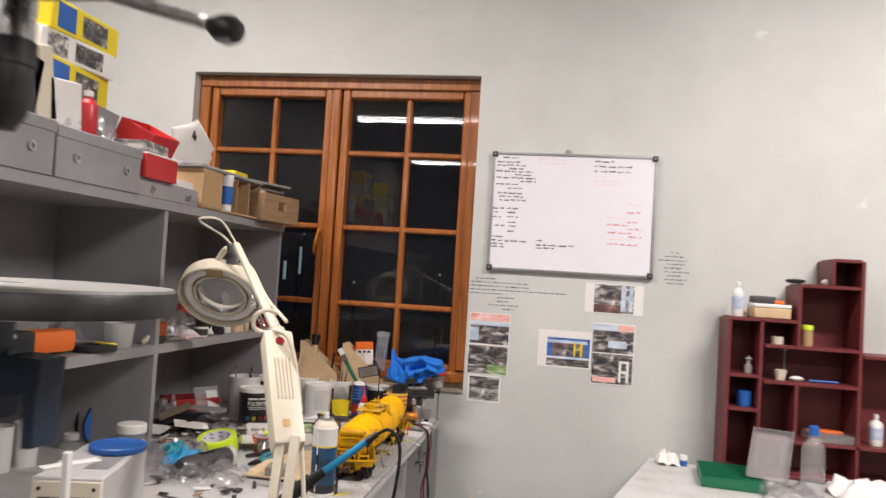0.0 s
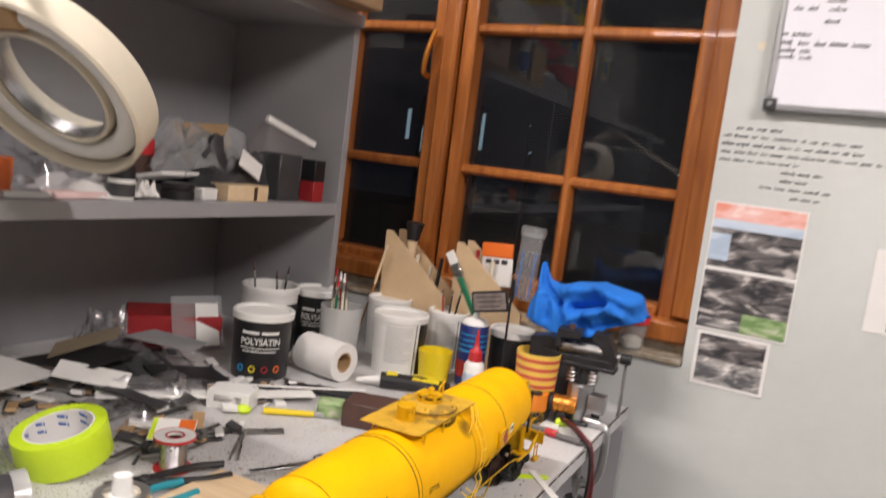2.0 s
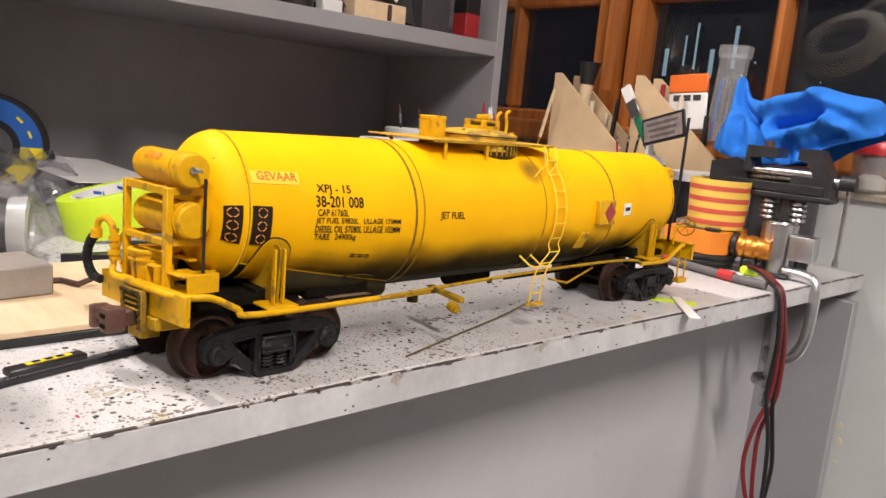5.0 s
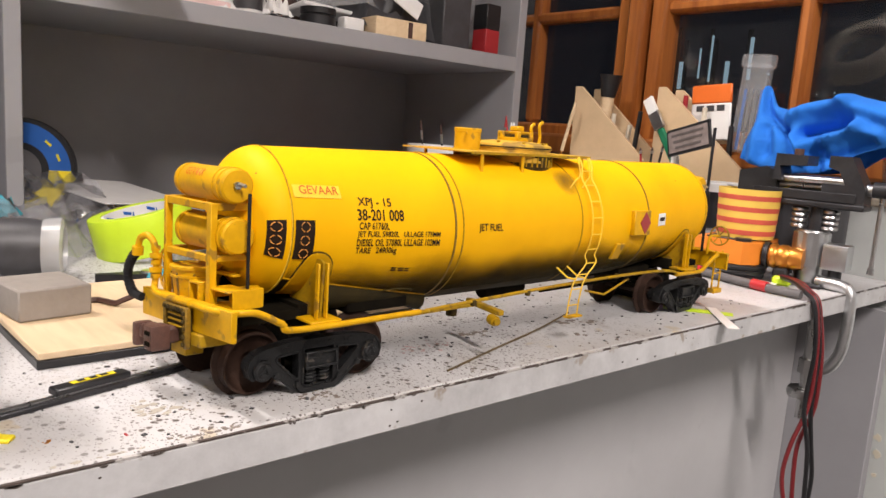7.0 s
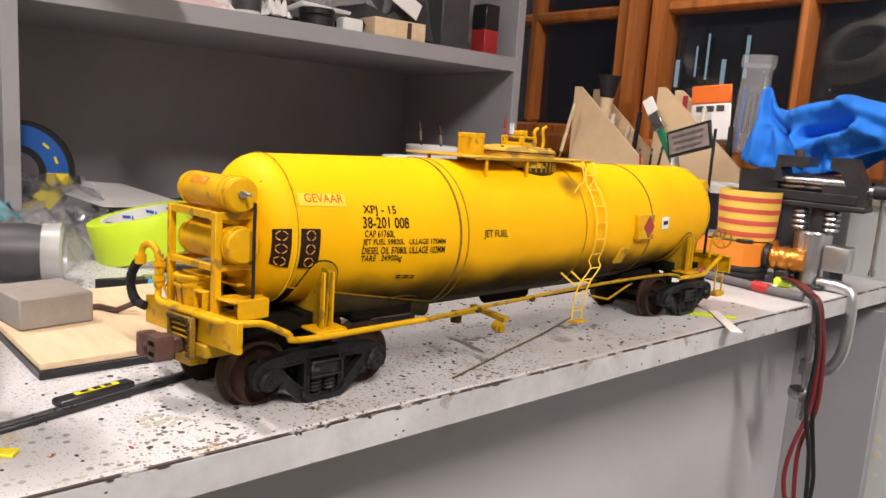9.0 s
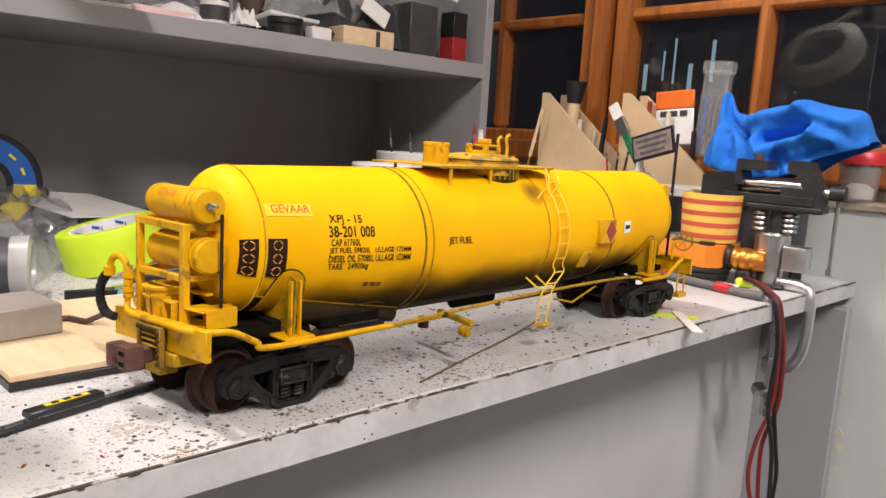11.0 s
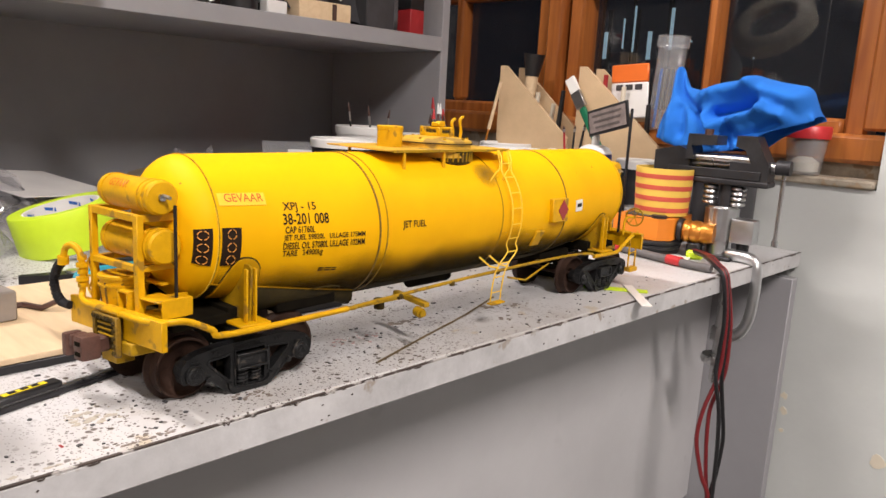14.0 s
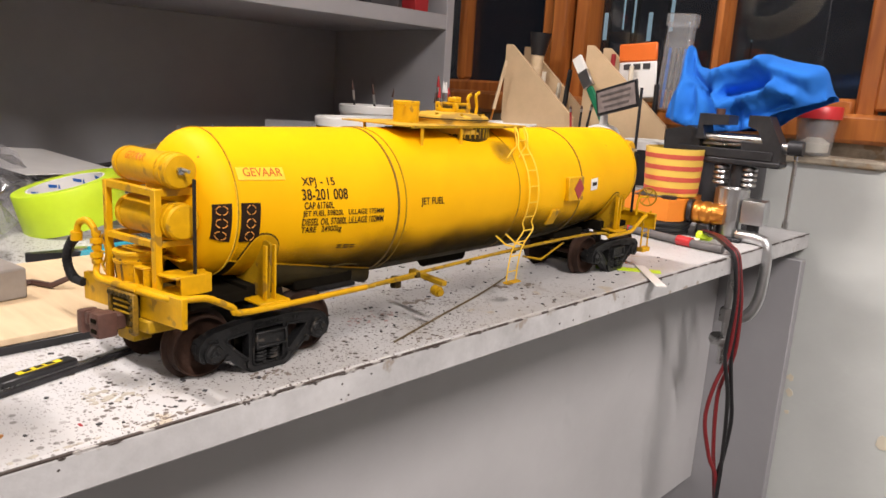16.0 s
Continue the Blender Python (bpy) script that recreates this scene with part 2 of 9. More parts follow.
def bench_material():
    """White laminate, speckled with spray paint, stained and scuffed."""
    m = bpy.data.materials.new("speckled_white_laminate")
    m.use_nodes = True
    nt = m.node_tree
    b = nt.nodes["Principled BSDF"]
    co = nt.nodes.new("ShaderNodeTexCoord")

    def noise_mask(scale, low, high, detail=3.0, dist=0.0):
        n = nt.nodes.new("ShaderNodeTexNoise")
        n.inputs["Scale"].default_value, n.inputs["Detail"].default_value, n.inputs["Distortion"].default_value = scale, detail, dist
        nt.links.new(co.outputs["Object"], n.inputs["Vector"])
        r = nt.nodes.new("ShaderNodeMapRange")
        r.inputs[1].default_value, r.inputs[2].default_value = low, high
        nt.links.new(n.outputs["Fac"], r.inputs[0])
        return r.outputs[0]

    def times(a, c):
        k = nt.nodes.new("ShaderNodeMath")
        k.operation = "MULTIPLY"
        nt.links.new(a, k.inputs[0])
        if isinstance(c, float):
            k.inputs[1].default_value = c
        else:
            nt.links.new(c, k.inputs[1])
        return k.outputs[0]

    def over(base, color, fac):
        x = nt.nodes.new("ShaderNodeMix")
        x.data_type = "RGBA"
        nt.links.new(fac, x.inputs[0])
        if isinstance(base, tuple):
            x.inputs[6].default_value = (*base, 1)
        else:
            nt.links.new(base, x.inputs[6])
        x.inputs[7].default_value = (*color, 1)
        return x.outputs[2]

    c = over((0.575, 0.575, 0.58), (0.47, 0.46, 0.45), noise_mask(9, 0.4, 0.7, 6))
    c = over(c, (0.40, 0.37, 0.33), times(noise_mask(22, 0.60, 0.72, 6, 0.6), 0.45))
    c = over(c, (0.45, 0.33, 0.12), times(noise_mask(31, 0.68, 0.72, 3, 0.4), 0.45))
    c = over(c, (0.26, 0.21, 0.17), times(noise_mask(14, 0.64, 0.78, 5, 1.2), 0.7))
    c = over(c, (0.42, 0.16, 0.13), times(noise_mask(17, 0.735, 0.77, 4, 1.5), 0.5))
    # fewer speckles towards the free end of the bench
    sp = nt.nodes.new("ShaderNodeSeparateXYZ")
    nt.links.new(co.outputs["Object"], sp.inputs[0])
    fade = nt.nodes.new("ShaderNodeMapRange")
    fade.inputs[1].default_value, fade.inputs[2].default_value = 1.90, 2.02
    fade.inputs[3].default_value = 0.25
    nt.links.new(sp.outputs["Y"], fade.inputs[0])
    clean = nt.nodes.new("ShaderNodeMapRange")
    clean.inputs[1].default_value, clean.inputs[2].default_value = 2.26, 2.42
    clean.inputs[3].default_value, clean.inputs[4].default_value = 1.0, 0.22
    nt.links.new(sp.outputs["Y"], clean.inputs[0])
    spread = times(fade.outputs[0], clean.outputs[0])
    for scale, reach, low, shade in ((300, 13, 0.37, (0.08, 0.062, 0.05)), (620, 15, 0.37, (0.10, 0.08, 0.065)), (150, 11, 0.41, (0.06, 0.042, 0.03))):
        v = nt.nodes.new("ShaderNodeTexVoronoi")
        v.inputs["Scale"].default_value = scale
        nt.links.new(co.outputs["Object"], v.inputs["Vector"])
        r = nt.nodes.new("ShaderNodeMapRange")
        r.inputs[1].default_value, r.inputs[2].default_value = 0.29, 0.21
        nt.links.new(v.outputs["Distance"], r.inputs[0])
        pick = nt.nodes.new("ShaderNodeSeparateColor")
        nt.links.new(v.outputs["Color"], pick.inputs[0])
        th = nt.nodes.new("ShaderNodeMath")
        th.operation = "GREATER_THAN"
        th.inputs[1].default_value = {300: 0.27, 620: 0.32, 150: 0.42}[scale]
        nt.links.new(pick.outputs[0], th.inputs[0])
        c = over(c, shade, times(times(times(r.outputs[0], th.outputs[0]), noise_mask(reach, low, low + 0.10)), spread))
    nt.links.new(c, b.inputs["Base Color"])
    b.inputs["Roughness"].default_value = 0.42
    return m


M["benchtop"] = bench_material()


# ---------------------------------------------------------------- mesh helpers
def link_mesh(name, bm, mat, parent=None, label="", smooth=None):
    me = bpy.data.meshes.new(name)
    bmesh.ops.recalc_face_normals(bm, faces=bm.faces[:])
    bm.to_mesh(me)
    bm.free()
    me.materials.append(mat)
    if smooth is not None:
        for p in me.polygons:
            p.use_smooth = True
        me.set_sharp_from_angle(angle=radians(smooth))
    ob = new(name, me)
    if parent is not None:
        ob.parent = parent
    if label:
        ob["label"] = label
    return ob


def part(name, bm, mat, parent, label="", smooth=40):
    return link_mesh(name, bm, M[mat] if isinstance(mat, str) else mat, parent, label, smooth)


def thing(name, at, label, category, rz=0.0, rx=0.0, ry=0.0, group="", kind=""):
    ob = new(name)
    ob.empty_display_size = 0.02
    ob.matrix_basis = pose(*at[:3], rx, ry, rz) @ Matrix.Scale(at[3] if len(at) > 3 else 1.0, 4)
    return tagged(ob, label, category, group, kind)


def solid(name, bm, mat, at, label, category, rz=0.0, rx=0.0, ry=0.0, kind="", group="", smooth=40):
    ob = link_mesh(name, bm, M[mat] if isinstance(mat, str) else mat, None, "", smooth)
    ob.matrix_basis = pose(*at[:3], rx, ry, rz) @ Matrix.Scale(at[3] if len(at) > 3 else 1.0, 4)
    return tagged(ob, label, category, group, kind)


def box(bm, c, s, bevel=0.0, m=None, seg=1):
    """A box of centre c and size s, its edges rounded by bevel."""
    t = Matrix.Translation(c) @ Matrix.Diagonal((*s, 1))
    if m is not None:
        t = m @ t
    r = bmesh.ops.create_cube(bm, size=1, matrix=t)
    if bevel:
        es = list({e for v in r["verts"] for e in v.link_edges})
        bmesh.ops.bevel(bm, geom=es, offset=min(bevel, 0.45 * min(s)), segments=seg, affect="EDGES", profile=0.6)
    return bm


def B(c, s, bevel=0.0, m=None, seg=1):
    return box(bmesh.new(), c, s, bevel, m, seg)


def rod(bm, a, b, r, r2=None, n=16, caps=True):
    a, b = Vector(a), Vector(b)
    d = b - a
    m = Matrix.Translation((a + b) / 2) @ d.to_track_quat("Z", "Y").to_matrix().to_4x4()
    bmesh.ops.create_cone(bm, cap_ends=caps, segments=n, radius1=r, radius2=r if r2 is None else r2, depth=d.length, matrix=m)
    return bm


def R(a, b, r, r2=None, n=16, caps=True):
    return rod(bmesh.new(), a, b, r, r2, n, caps)


def lathe(bm, profile, n=32, m=None, closed=False):
    """Turn a profile of (radius, height) round z."""
    m = m or Matrix()
    rings = []
    for r, z in profile:
        if r < 1e-6:
            rings.append([bm.verts.new(m @ Vector((0, 0, z)))])
        else:
            rings.append([bm.verts.new(m @ Vector((r * math.cos(2 * math.pi * k / n), r * math.sin(2 * math.pi * k / n), z))) for k in range(n)])
    pairs = list(zip(rings, rings[1:])) + ([(rings[-1], rings[0])] if closed else [])
    for p, q in pairs:
        for k in range(n):
            j = (k + 1) % n
            if len(p) == 1 and len(q) == 1:
                continue
            if len(p) == 1:
                bm.faces.new((p[0], q[k], q[j]))
            elif len(q) == 1:
                bm.faces.new((p[k], p[j], q[0]))
            else:
                bm.faces.new((p[k], p[j], q[j], q[k]))
    return bm


def Lt(profile, n=32, m=None, closed=False):
    return lathe(bmesh.new(), profile, n, m, closed)


def smooth_path(pts, steps=6):
    """A Catmull-Rom line through the points."""
    pts = [Vector(p) for p in pts]
    ext = [2 * pts[0] - pts[1], *pts, 2 * pts[-1] - pts[-2]]
    out = []
    for i in range(1, len(ext) - 2):
        p0, p1, p2, p3 = ext[i - 1:i + 3]
        for k in range(steps):
            t = k / steps
            out.append(0.5 * (2 * p1 + (p2 - p0) * t + (2 * p0 - 5 * p1 + 4 * p2 - p3) * t * t + (3 * p1 - p0 - 3 * p2 + p3) * t ** 3))
    return out + [pts[-1]]


def sweep(bm, pts, r, n=8, caps=True):
    """A round bar of radius r along the points."""
    pts = [Vector(p) for p in pts]
    rings, up = [], None
    for i, p in enumerate(pts):
        d = (pts[min(i + 1, len(pts) - 1)] - pts[max(i - 1, 0)]).normalized()
        if up is None:
            up = d.orthogonal().normalized()
        up = (up - d * up.dot(d)).normalized()
        side = d.cross(up)
        rings.append([bm.verts.new(p + r * (up * math.cos(2 * math.pi * k / n) + side * math.sin(2 * math.pi * k / n))) for k in range(n)])
    for a, b in zip(rings, rings[1:]):
        for k in range(n):
            bm.faces.new((a[k], a[(k + 1) % n], b[(k + 1) % n], b[k]))
    if caps:
        bm.faces.new(rings[0][::-1])
        bm.faces.new(rings[-1])
    return bm


def Sw(pts, r, n=8, curve=0):
    return sweep(bmesh.new(), smooth_path(pts, curve) if curve else pts, r, n)


def prism(bm, outline, h, m=None):
    """A flat outline of (x, y) points, h thick along z."""
    m = m or Matrix()
    lo = [bm.verts.new(m @ Vector((x, y, 0))) for x, y in outline]
    hi = [bm.verts.new(m @ Vector((x, y, h))) for x, y in outline]
    bm.faces.new(lo[::-1])
    bm.faces.new(hi)
    for k in range(len(lo)):
        j = (k + 1) % len(lo)
        bm.faces.new((lo[k], lo[j], hi[j], hi[k]))
    return bm


def Pr(outline, h, m=None):
    return prism(bmesh.new(), outline, h, m)


def text_mesh(words, width, height, bend=None, heavy=0.016):
    """Letters of the built-in font, scaled to width and height, their lower left corner at 0; bend maps (x, y) to a place."""
    cu = bpy.data.curves.new("letters", "FONT")
    cu.body = words
    cu.resolution_u = 3
    cu.offset = heavy
    tmp = new("letters_tmp", cu)
    me = bpy.data.meshes.new_from_object(tmp)
    bpy.data.objects.remove(tmp)
    bpy.data.curves.remove(cu)
    xs, ys = [v.co.x for v in me.vertices], [v.co.y for v in me.vertices]
    kx, ky = width / (max(xs) - min(xs)), height / (max(ys) - min(ys))
    x0, y0 = min(xs), min(ys)
    bm = bmesh.new()
    bm.from_mesh(me)
    bpy.data.meshes.remove(me)
    bmesh.ops.triangulate(bm, faces=bm.faces[:])
    for v in bm.verts:
        x, y = (v.co.x - x0) * kx, (v.co.y - y0) * ky
        v.co = Vector(bend(x, y)) if bend else Vector((x, y, 0))
    return bm


# ---------------------------------------------------------------- the room
def wall_with_opening():
    """The window wall: four blocks round the opening, joined in one mesh."""
    bm = bmesh.new()
    x0, x1, t = -2.3, 3.2, 0.24
    ox0, ox1, oz0, oz1 = -1.462, -0.322, 0.958, 2.131
    y = WALL_Y + t / 2
    box(bm, ((x0 + ox0) / 2, y, CEIL / 2), (ox0 - x0, t, CEIL))
    box(bm, ((x1 + ox1) / 2, y, CEIL / 2), (x1 - ox1, t, CEIL))
    box(bm, ((ox0 + ox1) / 2, y, oz0 / 2), (ox1 - ox0, t, oz0))
    box(bm, ((ox0 + ox1) / 2, y, (oz1 + CEIL) / 2), (ox1 - ox0, t, CEIL - oz1))
    return solid("wall_north", bm, "wall", (0, 0, 0), "pale grey-green painted plaster wall with scuffs", "wall", kind="structure")


wall_with_opening()
# unseen side and rear walls, dark so that less light bounces back
solid("wall_west", B((-2.36, -1.4, CEIL / 2), (0.12, 8.7, CEIL)), "plainwall", (0, 0, 0), "unseen dull brown wall, kept dark to cut bounced light", "wall", kind="structure")
solid("wall_east", B((3.26, -1.4, CEIL / 2), (0.12, 8.7, CEIL)), "plainwall", (0, 0, 0), "unseen dull brown wall, kept dark to cut bounced light", "wall", kind="structure")
solid("wall_south", B((0.45, -5.66, CEIL / 2), (5.5, 0.12, CEIL)), "plainwall", (0, 0, 0), "unseen dull brown wall, kept dark to cut bounced light", "wall", kind="structure")
# floor and ceiling are darkened against bounced light too
solid("floor", B((0.45, -1.3, -0.05), (5.7, 8.9, 0.1)), "floor", (0, 0, 0), "worn grey concrete workshop floor", "floor", kind="structure")
solid("ceiling", B((0.45, -1.3, CEIL + 0.05), (5.7, 8.9, 0.1)), "ceiling", (0, 0, 0), "plain ceiling, greyed to cut bounced light", "ceiling", kind="structure")
solid("ground", B((0, 13.2, -0.15), (60, 20, 0.1)), "night", (0, 0, 0), "dark ground outside at night", "ground", kind="structure")


def fluorescent(x, y):
    f = thing("ceiling_light", (x, y, CEIL), "white ceiling batten with lit fluorescent tubes", "ceiling light", group="ceiling lights")
    part("housing", B((0, 0, -0.03), (1.24, 0.10, 0.06), 0.008), "white", f)
    for dy in (-0.028, 0.028):
        part("tube", R((-0.59, dy, -0.078), (0.59, dy, -0.078), 0.013, n=12), "tube", f, "lit white fluorescent tube")
    for sx in (-1, 1):
        part("end_cap", B((sx * 0.605, 0, -0.07), (0.025, 0.1, 0.05), 0.004), "white", f)
    return f


LAMPS = ((-1.45, 1.5), (-1.45, -1.05), (-1.45, -3.6), (1.45, 1.5), (1.45, -1.05), (1.45, -3.6))
for x, y in LAMPS:
    fluorescent(x, y)
    lamp = bpy.data.lights.new("tube_light", "AREA")
    lamp.shape, lamp.size, lamp.size_y = "RECTANGLE", 1.18, 0.09
    lamp.energy = {1.5: (94, 130), -1.05: (44, 64), -3.6: (34, 46)}[y][x > 0]
    lamp.color = (1.0, 0.893, 0.853)
    ob = new("tube_light", lamp)
    ob.matrix_basis = pose(x, y, CEIL - 0.10)


def window():
    """Two fixed casements of four by two lights each, in a varnished frame."""
    w = thing("window_1", (0, 3.040, 0), "varnished wooden casement window with small panes, night outside", "window", kind="structure")
    x0, x1, z0, z1 = -1.460, -0.324, 0.989, 2.129
    d = 0.09
    part("sub_sill", B(((x0 + x1) / 2, 0, z0 - 0.0155), (x1 - x0, d, 0.031)), "bareplaster", w, "bare crumbling plaster under the frame")
    part("frame_head", B(((x0 + x1) / 2, 0, z1 - 0.022), (x1 - x0, d, 0.044), 0.004), "frame_wood", w)
    part("window_sill", B(((x0 + x1) / 2, -0.01, z0 + 0.02), (x1 - x0, d + 0.02, 0.040), 0.006), "frame_wood", w)
    for x in (x0 + 0.021, x1 - 0.019):
        part("jamb", B((x, 0, (z0 + z1) / 2), (0.040, d, z1 - z0 - 0.09), 0.004), "frame_wood", w)
    part("mullion", B((-0.891, 0, (z0 + z1) / 2), (0.036, d, z1 - z0 - 0.09), 0.006), "frame_wood", w)
    rows = (2.052, 1.838, 1.548, 1.256, 1.050)
    for a, b, mid in ((-1.414, -0.908, -1.148), (-0.868, -0.360, -0.603)):
        bm = bmesh.new()
        box(bm, ((a + b) / 2, -0.006, rows[0] + 0.021), (b - a - 0.062, 0.05, 0.040), 0.005)
        box(bm, ((a + b) / 2, -0.006, rows[-1] - 0.016), (b - a - 0.062, 0.05, 0.030), 0.005)
        for x in (a + 0.015, b - 0.015):
            box(bm, (x, -0.006, (rows[0] + rows[-1]) / 2 + 0.004), (0.030, 0.052, rows[0] - rows[-1] + 0.072), 0.005)
        s = part("casement", bm, "frame_wood", w)
        part("glazing_bar", B((mid, -0.004, (rows[0] + rows[-1]) / 2), (0.021, 0.036, rows[0] - rows[-1]), 0.006), "frame_wood", s)
        for z in rows[1:-1]:
            part("glazing_bar", B(((a + b) / 2, -0.004, z), (b - a - 0.05, 0.034, 0.021), 0.006), "frame_wood", s)
        for hi, lo in zip(rows, rows[1:]):
            for l, r in ((a + 0.028, mid - 0.009), (mid + 0.009, b - 0.028)):
                p = part("pane", B(((l + r) / 2, 0.006, (hi + lo) / 2), (r - l, 0.003, hi - lo)), "pane", s)
                p.visible_shadow = False
    part("catch", Sw([(-0.938, -0.035, 1.44), (-0.938, -0.055, 1.45), (-0.932, -0.058, 1.49), (-0.926, -0.045, 1.535)], 0.006, curve=4), "bronze", w, "brass casement handle")


window()
solid("outer_sill", B((-0.892, 3.19, 0.976), (1.136, 0.2, 0.024)), "frame_wood", (0, 0, 0), "weathered outer window sill", "window sill", kind="structure")
solid("inner_sill", B((-0.892, 2.969, 0.964), (1.136, 0.052, 0.0115), 0.003), "bareplaster", (0, 0, 0), "dusty bare plaster inner window sill with crumbs", "window sill", kind="structure")


# ---------------------------------------------------------------- bench and shelving
def bench():
    b = thing("workbench", (0, 0, 0), "white laminate workbench speckled with paint, on grey panels", "workbench")
    y0, y1, xf, xb = 0.15, 2.945, -0.402, -1.36
    part("worktop", B(((xf + xb) / 2 - 0.001, (y0 + y1) / 2, BENCH - 0.0103), (xf - xb - 0.002, y1 - y0, 0.0206), 0.0015), "benchtop", b)
    part("front_edging", B((xf, (y0 + y1) / 2, BENCH - 0.0107), (0.003, y1 - y0, 0.0195), 0.0008), "edge", b, "chipped white edging strip")
    part("worn_arris", B((xf + 0.0005, (y0 + y1) / 2, BENCH - 0.0005), (0.0018, y1 - y0, 0.0010)), "wornedge", b, "dark worn edge line")
    rnd = random.Random(11)
    bm = bmesh.new()
    for k in range(120):
        y, w, q = rnd.uniform(y0 + 0.02, y1 - 0.02), rnd.uniform(0.002, 0.010), rnd.uniform(0.0002, 0.0012)
        if rnd.random() < 0.3:
            w, q = w * 0.4, q * 1.4
        pts = [(y - w * 0.5, 0.0), (y - w * 0.3, -q * rnd.uniform(0.4, 1)), (y + w * 0.1, -q), (y + w * 0.35, -q * rnd.uniform(0.3, 0.9)), (y + w * 0.5, 0.0)]
        prism(bm, pts[::-1], 0.0005, Matrix.Translation((xf + 0.0014, 0, BENCH - 0.0012)) @ Matrix.Rotation(radians(90), 4, "Z") @ Matrix.Rotation(radians(90), 4, "X"))
    for k in range(70):
        y, z, w = rnd.uniform(y0 + 0.02, y1 - 0.02), BENCH - rnd.uniform(0.005, 0.018), rnd.uniform(0.0004, 0.0016)
        prism(bm, [(y - w, z), (y, z - w * 0.6), (y + w, z + w * 0.2), (y + w * 0.2, z + w * 0.7)], 0.0005, Matrix.Translation((xf + 0.0014, 0, 0)) @ Matrix.Rotation(radians(90), 4, "Z") @ Matrix.Rotation(radians(90), 4, "X"))
    tagged(part("edge_chips", bm, "wornedge", b), "small dark chips along the front edge", kind="stuff")
    # old spills and smears: (x, y, spread along x and y, drops, drop size, material)
    for x, y, sx, sy, n, w, mat, words in ((-0.4260, 1.9820, 0.0008, 0.001, 4, 0.0013, "darkred", "small dried red paint drop"), (-0.4530, 1.9970, 0.006, 0.004, 16, 0.0036, "tanstain", "tan glue stain"),
                                           (-0.4440, 2.0080, 0.006, 0.009, 22, 0.0028, "tanstain", "tan glue stain"), (-0.4410, 2.0130, 0.004, 0.007, 14, 0.0016, "brownstain", "brown smear"),
                                           (-0.4090, 2.0150, 0.003, 0.010, 34, 0.0020, "brownstain", "brown smear"), (-0.4250, 2.0880, 0.004, 0.007, 26, 0.0020, "brownstain", "brown smear"),
                                           (-0.4360, 1.9480, 0.002, 0.003, 7, 0.0014, "bronze", "orange paint spot"), (-0.3990, 1.9740, 0.004, 0.014, 18, 0.0024, "tanstain", "tan glue stain"),
                                           (-0.4710, 2.2030, 0.006, 0.014, 30, 0.0022, "redstain", "faint red smear"), (-0.4100, 2.2090, 0.004, 0.016, 22, 0.0020, "brownstain", "brown smear"), (-0.4200, 2.3400, 0.005, 0.022, 26, 0.0020, "brownstain", "brown smear"), (-0.4690, 2.3620, 0.003, 0.006, 12, 0.0052, "brownstain", "brown varnish ring"), (-0.4590, 2.3860, 0.003, 0.008, 10, 0.0046, "brownstain", "brown varnish ring"), (-0.4350, 2.3520, 0.006, 0.012, 14, 0.0034, "brownstain", "brown smear"), (-0.4800, 2.2560, 0.004, 0.010, 10, 0.0046, "brownstain", "dark smear")):
        bm = bmesh.new()
        for k in range(n):
            a, c, r, t = x + rnd.gauss(0, sx), min(max(y + rnd.gauss(0, sy), y0), y1), w * rnd.uniform(0.15, 0.75) ** 1.4, rnd.uniform(0, 6)
            a = min(a, xf - 0.005)
            prism(bm, [(a + r * rnd.uniform(0.6, 1.1) * math.cos(t + q * 0.785), c + 1.5 * r * rnd.uniform(0.6, 1.1) * math.sin(t + q * 0.785)) for q in range(8)], 0.0003 + 0.00001 * k, Matrix.Translation((0, 0, BENCH - 0.0001)))
        tagged(part("dried_spill", bm, mat, b), words, kind="stuff")
    part("apron_panel", B((-0.514, (y0 + 2.9155) / 2 + 0.015, 0.6445), (0.018, 2.9155 - y0 - 0.03, 0.369), 0.0008), "panel", b, "pale grey apron panel ending halfway down")
    part("back_panel", B((-1.35, (y0 + 2.9155) / 2 + 0.015, 0.413), (0.012, 2.9155 - y0 - 0.03, 0.826)), "backgrey", b)
    part("end_panel", B((-0.877, 2.925, 0.4145), (0.961, 0.018, 0.829), 0.001), "grey", b)
    part("end_panel", B((-0.88, y0 + 0.02, 0.413), (0.955, 0.018, 0.826), 0.001), "grey", b)



bench()
SH_F, SH_B = -1.018, -1.33
MID, TOP = 1.155, 1.532


def shelving():
    s = thing("shelf_unit", (0, 0, 0), "grey melamine open shelf unit standing on the workbench", "shelf unit")
    y0, y1 = 0.2, 2.858
    d, c = SH_F - SH_B, (SH_F + SH_B) / 2
    part("back_panel", B((SH_B - 0.006, (y0 + y1) / 2, (BENCH + TOP) / 2), (0.012, y1 - y0, TOP - BENCH)), "backgrey", s)
    for y in (2.847, 2.053, 1.25, 0.45):
        part("upright", B((c, y, (BENCH + TOP - 0.025) / 2), (d, 0.018, TOP - 0.026 - BENCH), 0.001), "grey", s)
    part("top_shelf", B((c + 0.004, (y0 + y1) / 2, TOP - 0.0125), (d + 0.008, y1 - y0, 0.025), 0.001), "grey", s)
    for a, b in ((2.838, 2.062), (2.044, 1.259), (1.241, 0.459)):
        part("shelf", B((c, (a + b) / 2, MID - 0.0125), (d, a - b, 0.025), 0.001), "grey", s)


shelving()


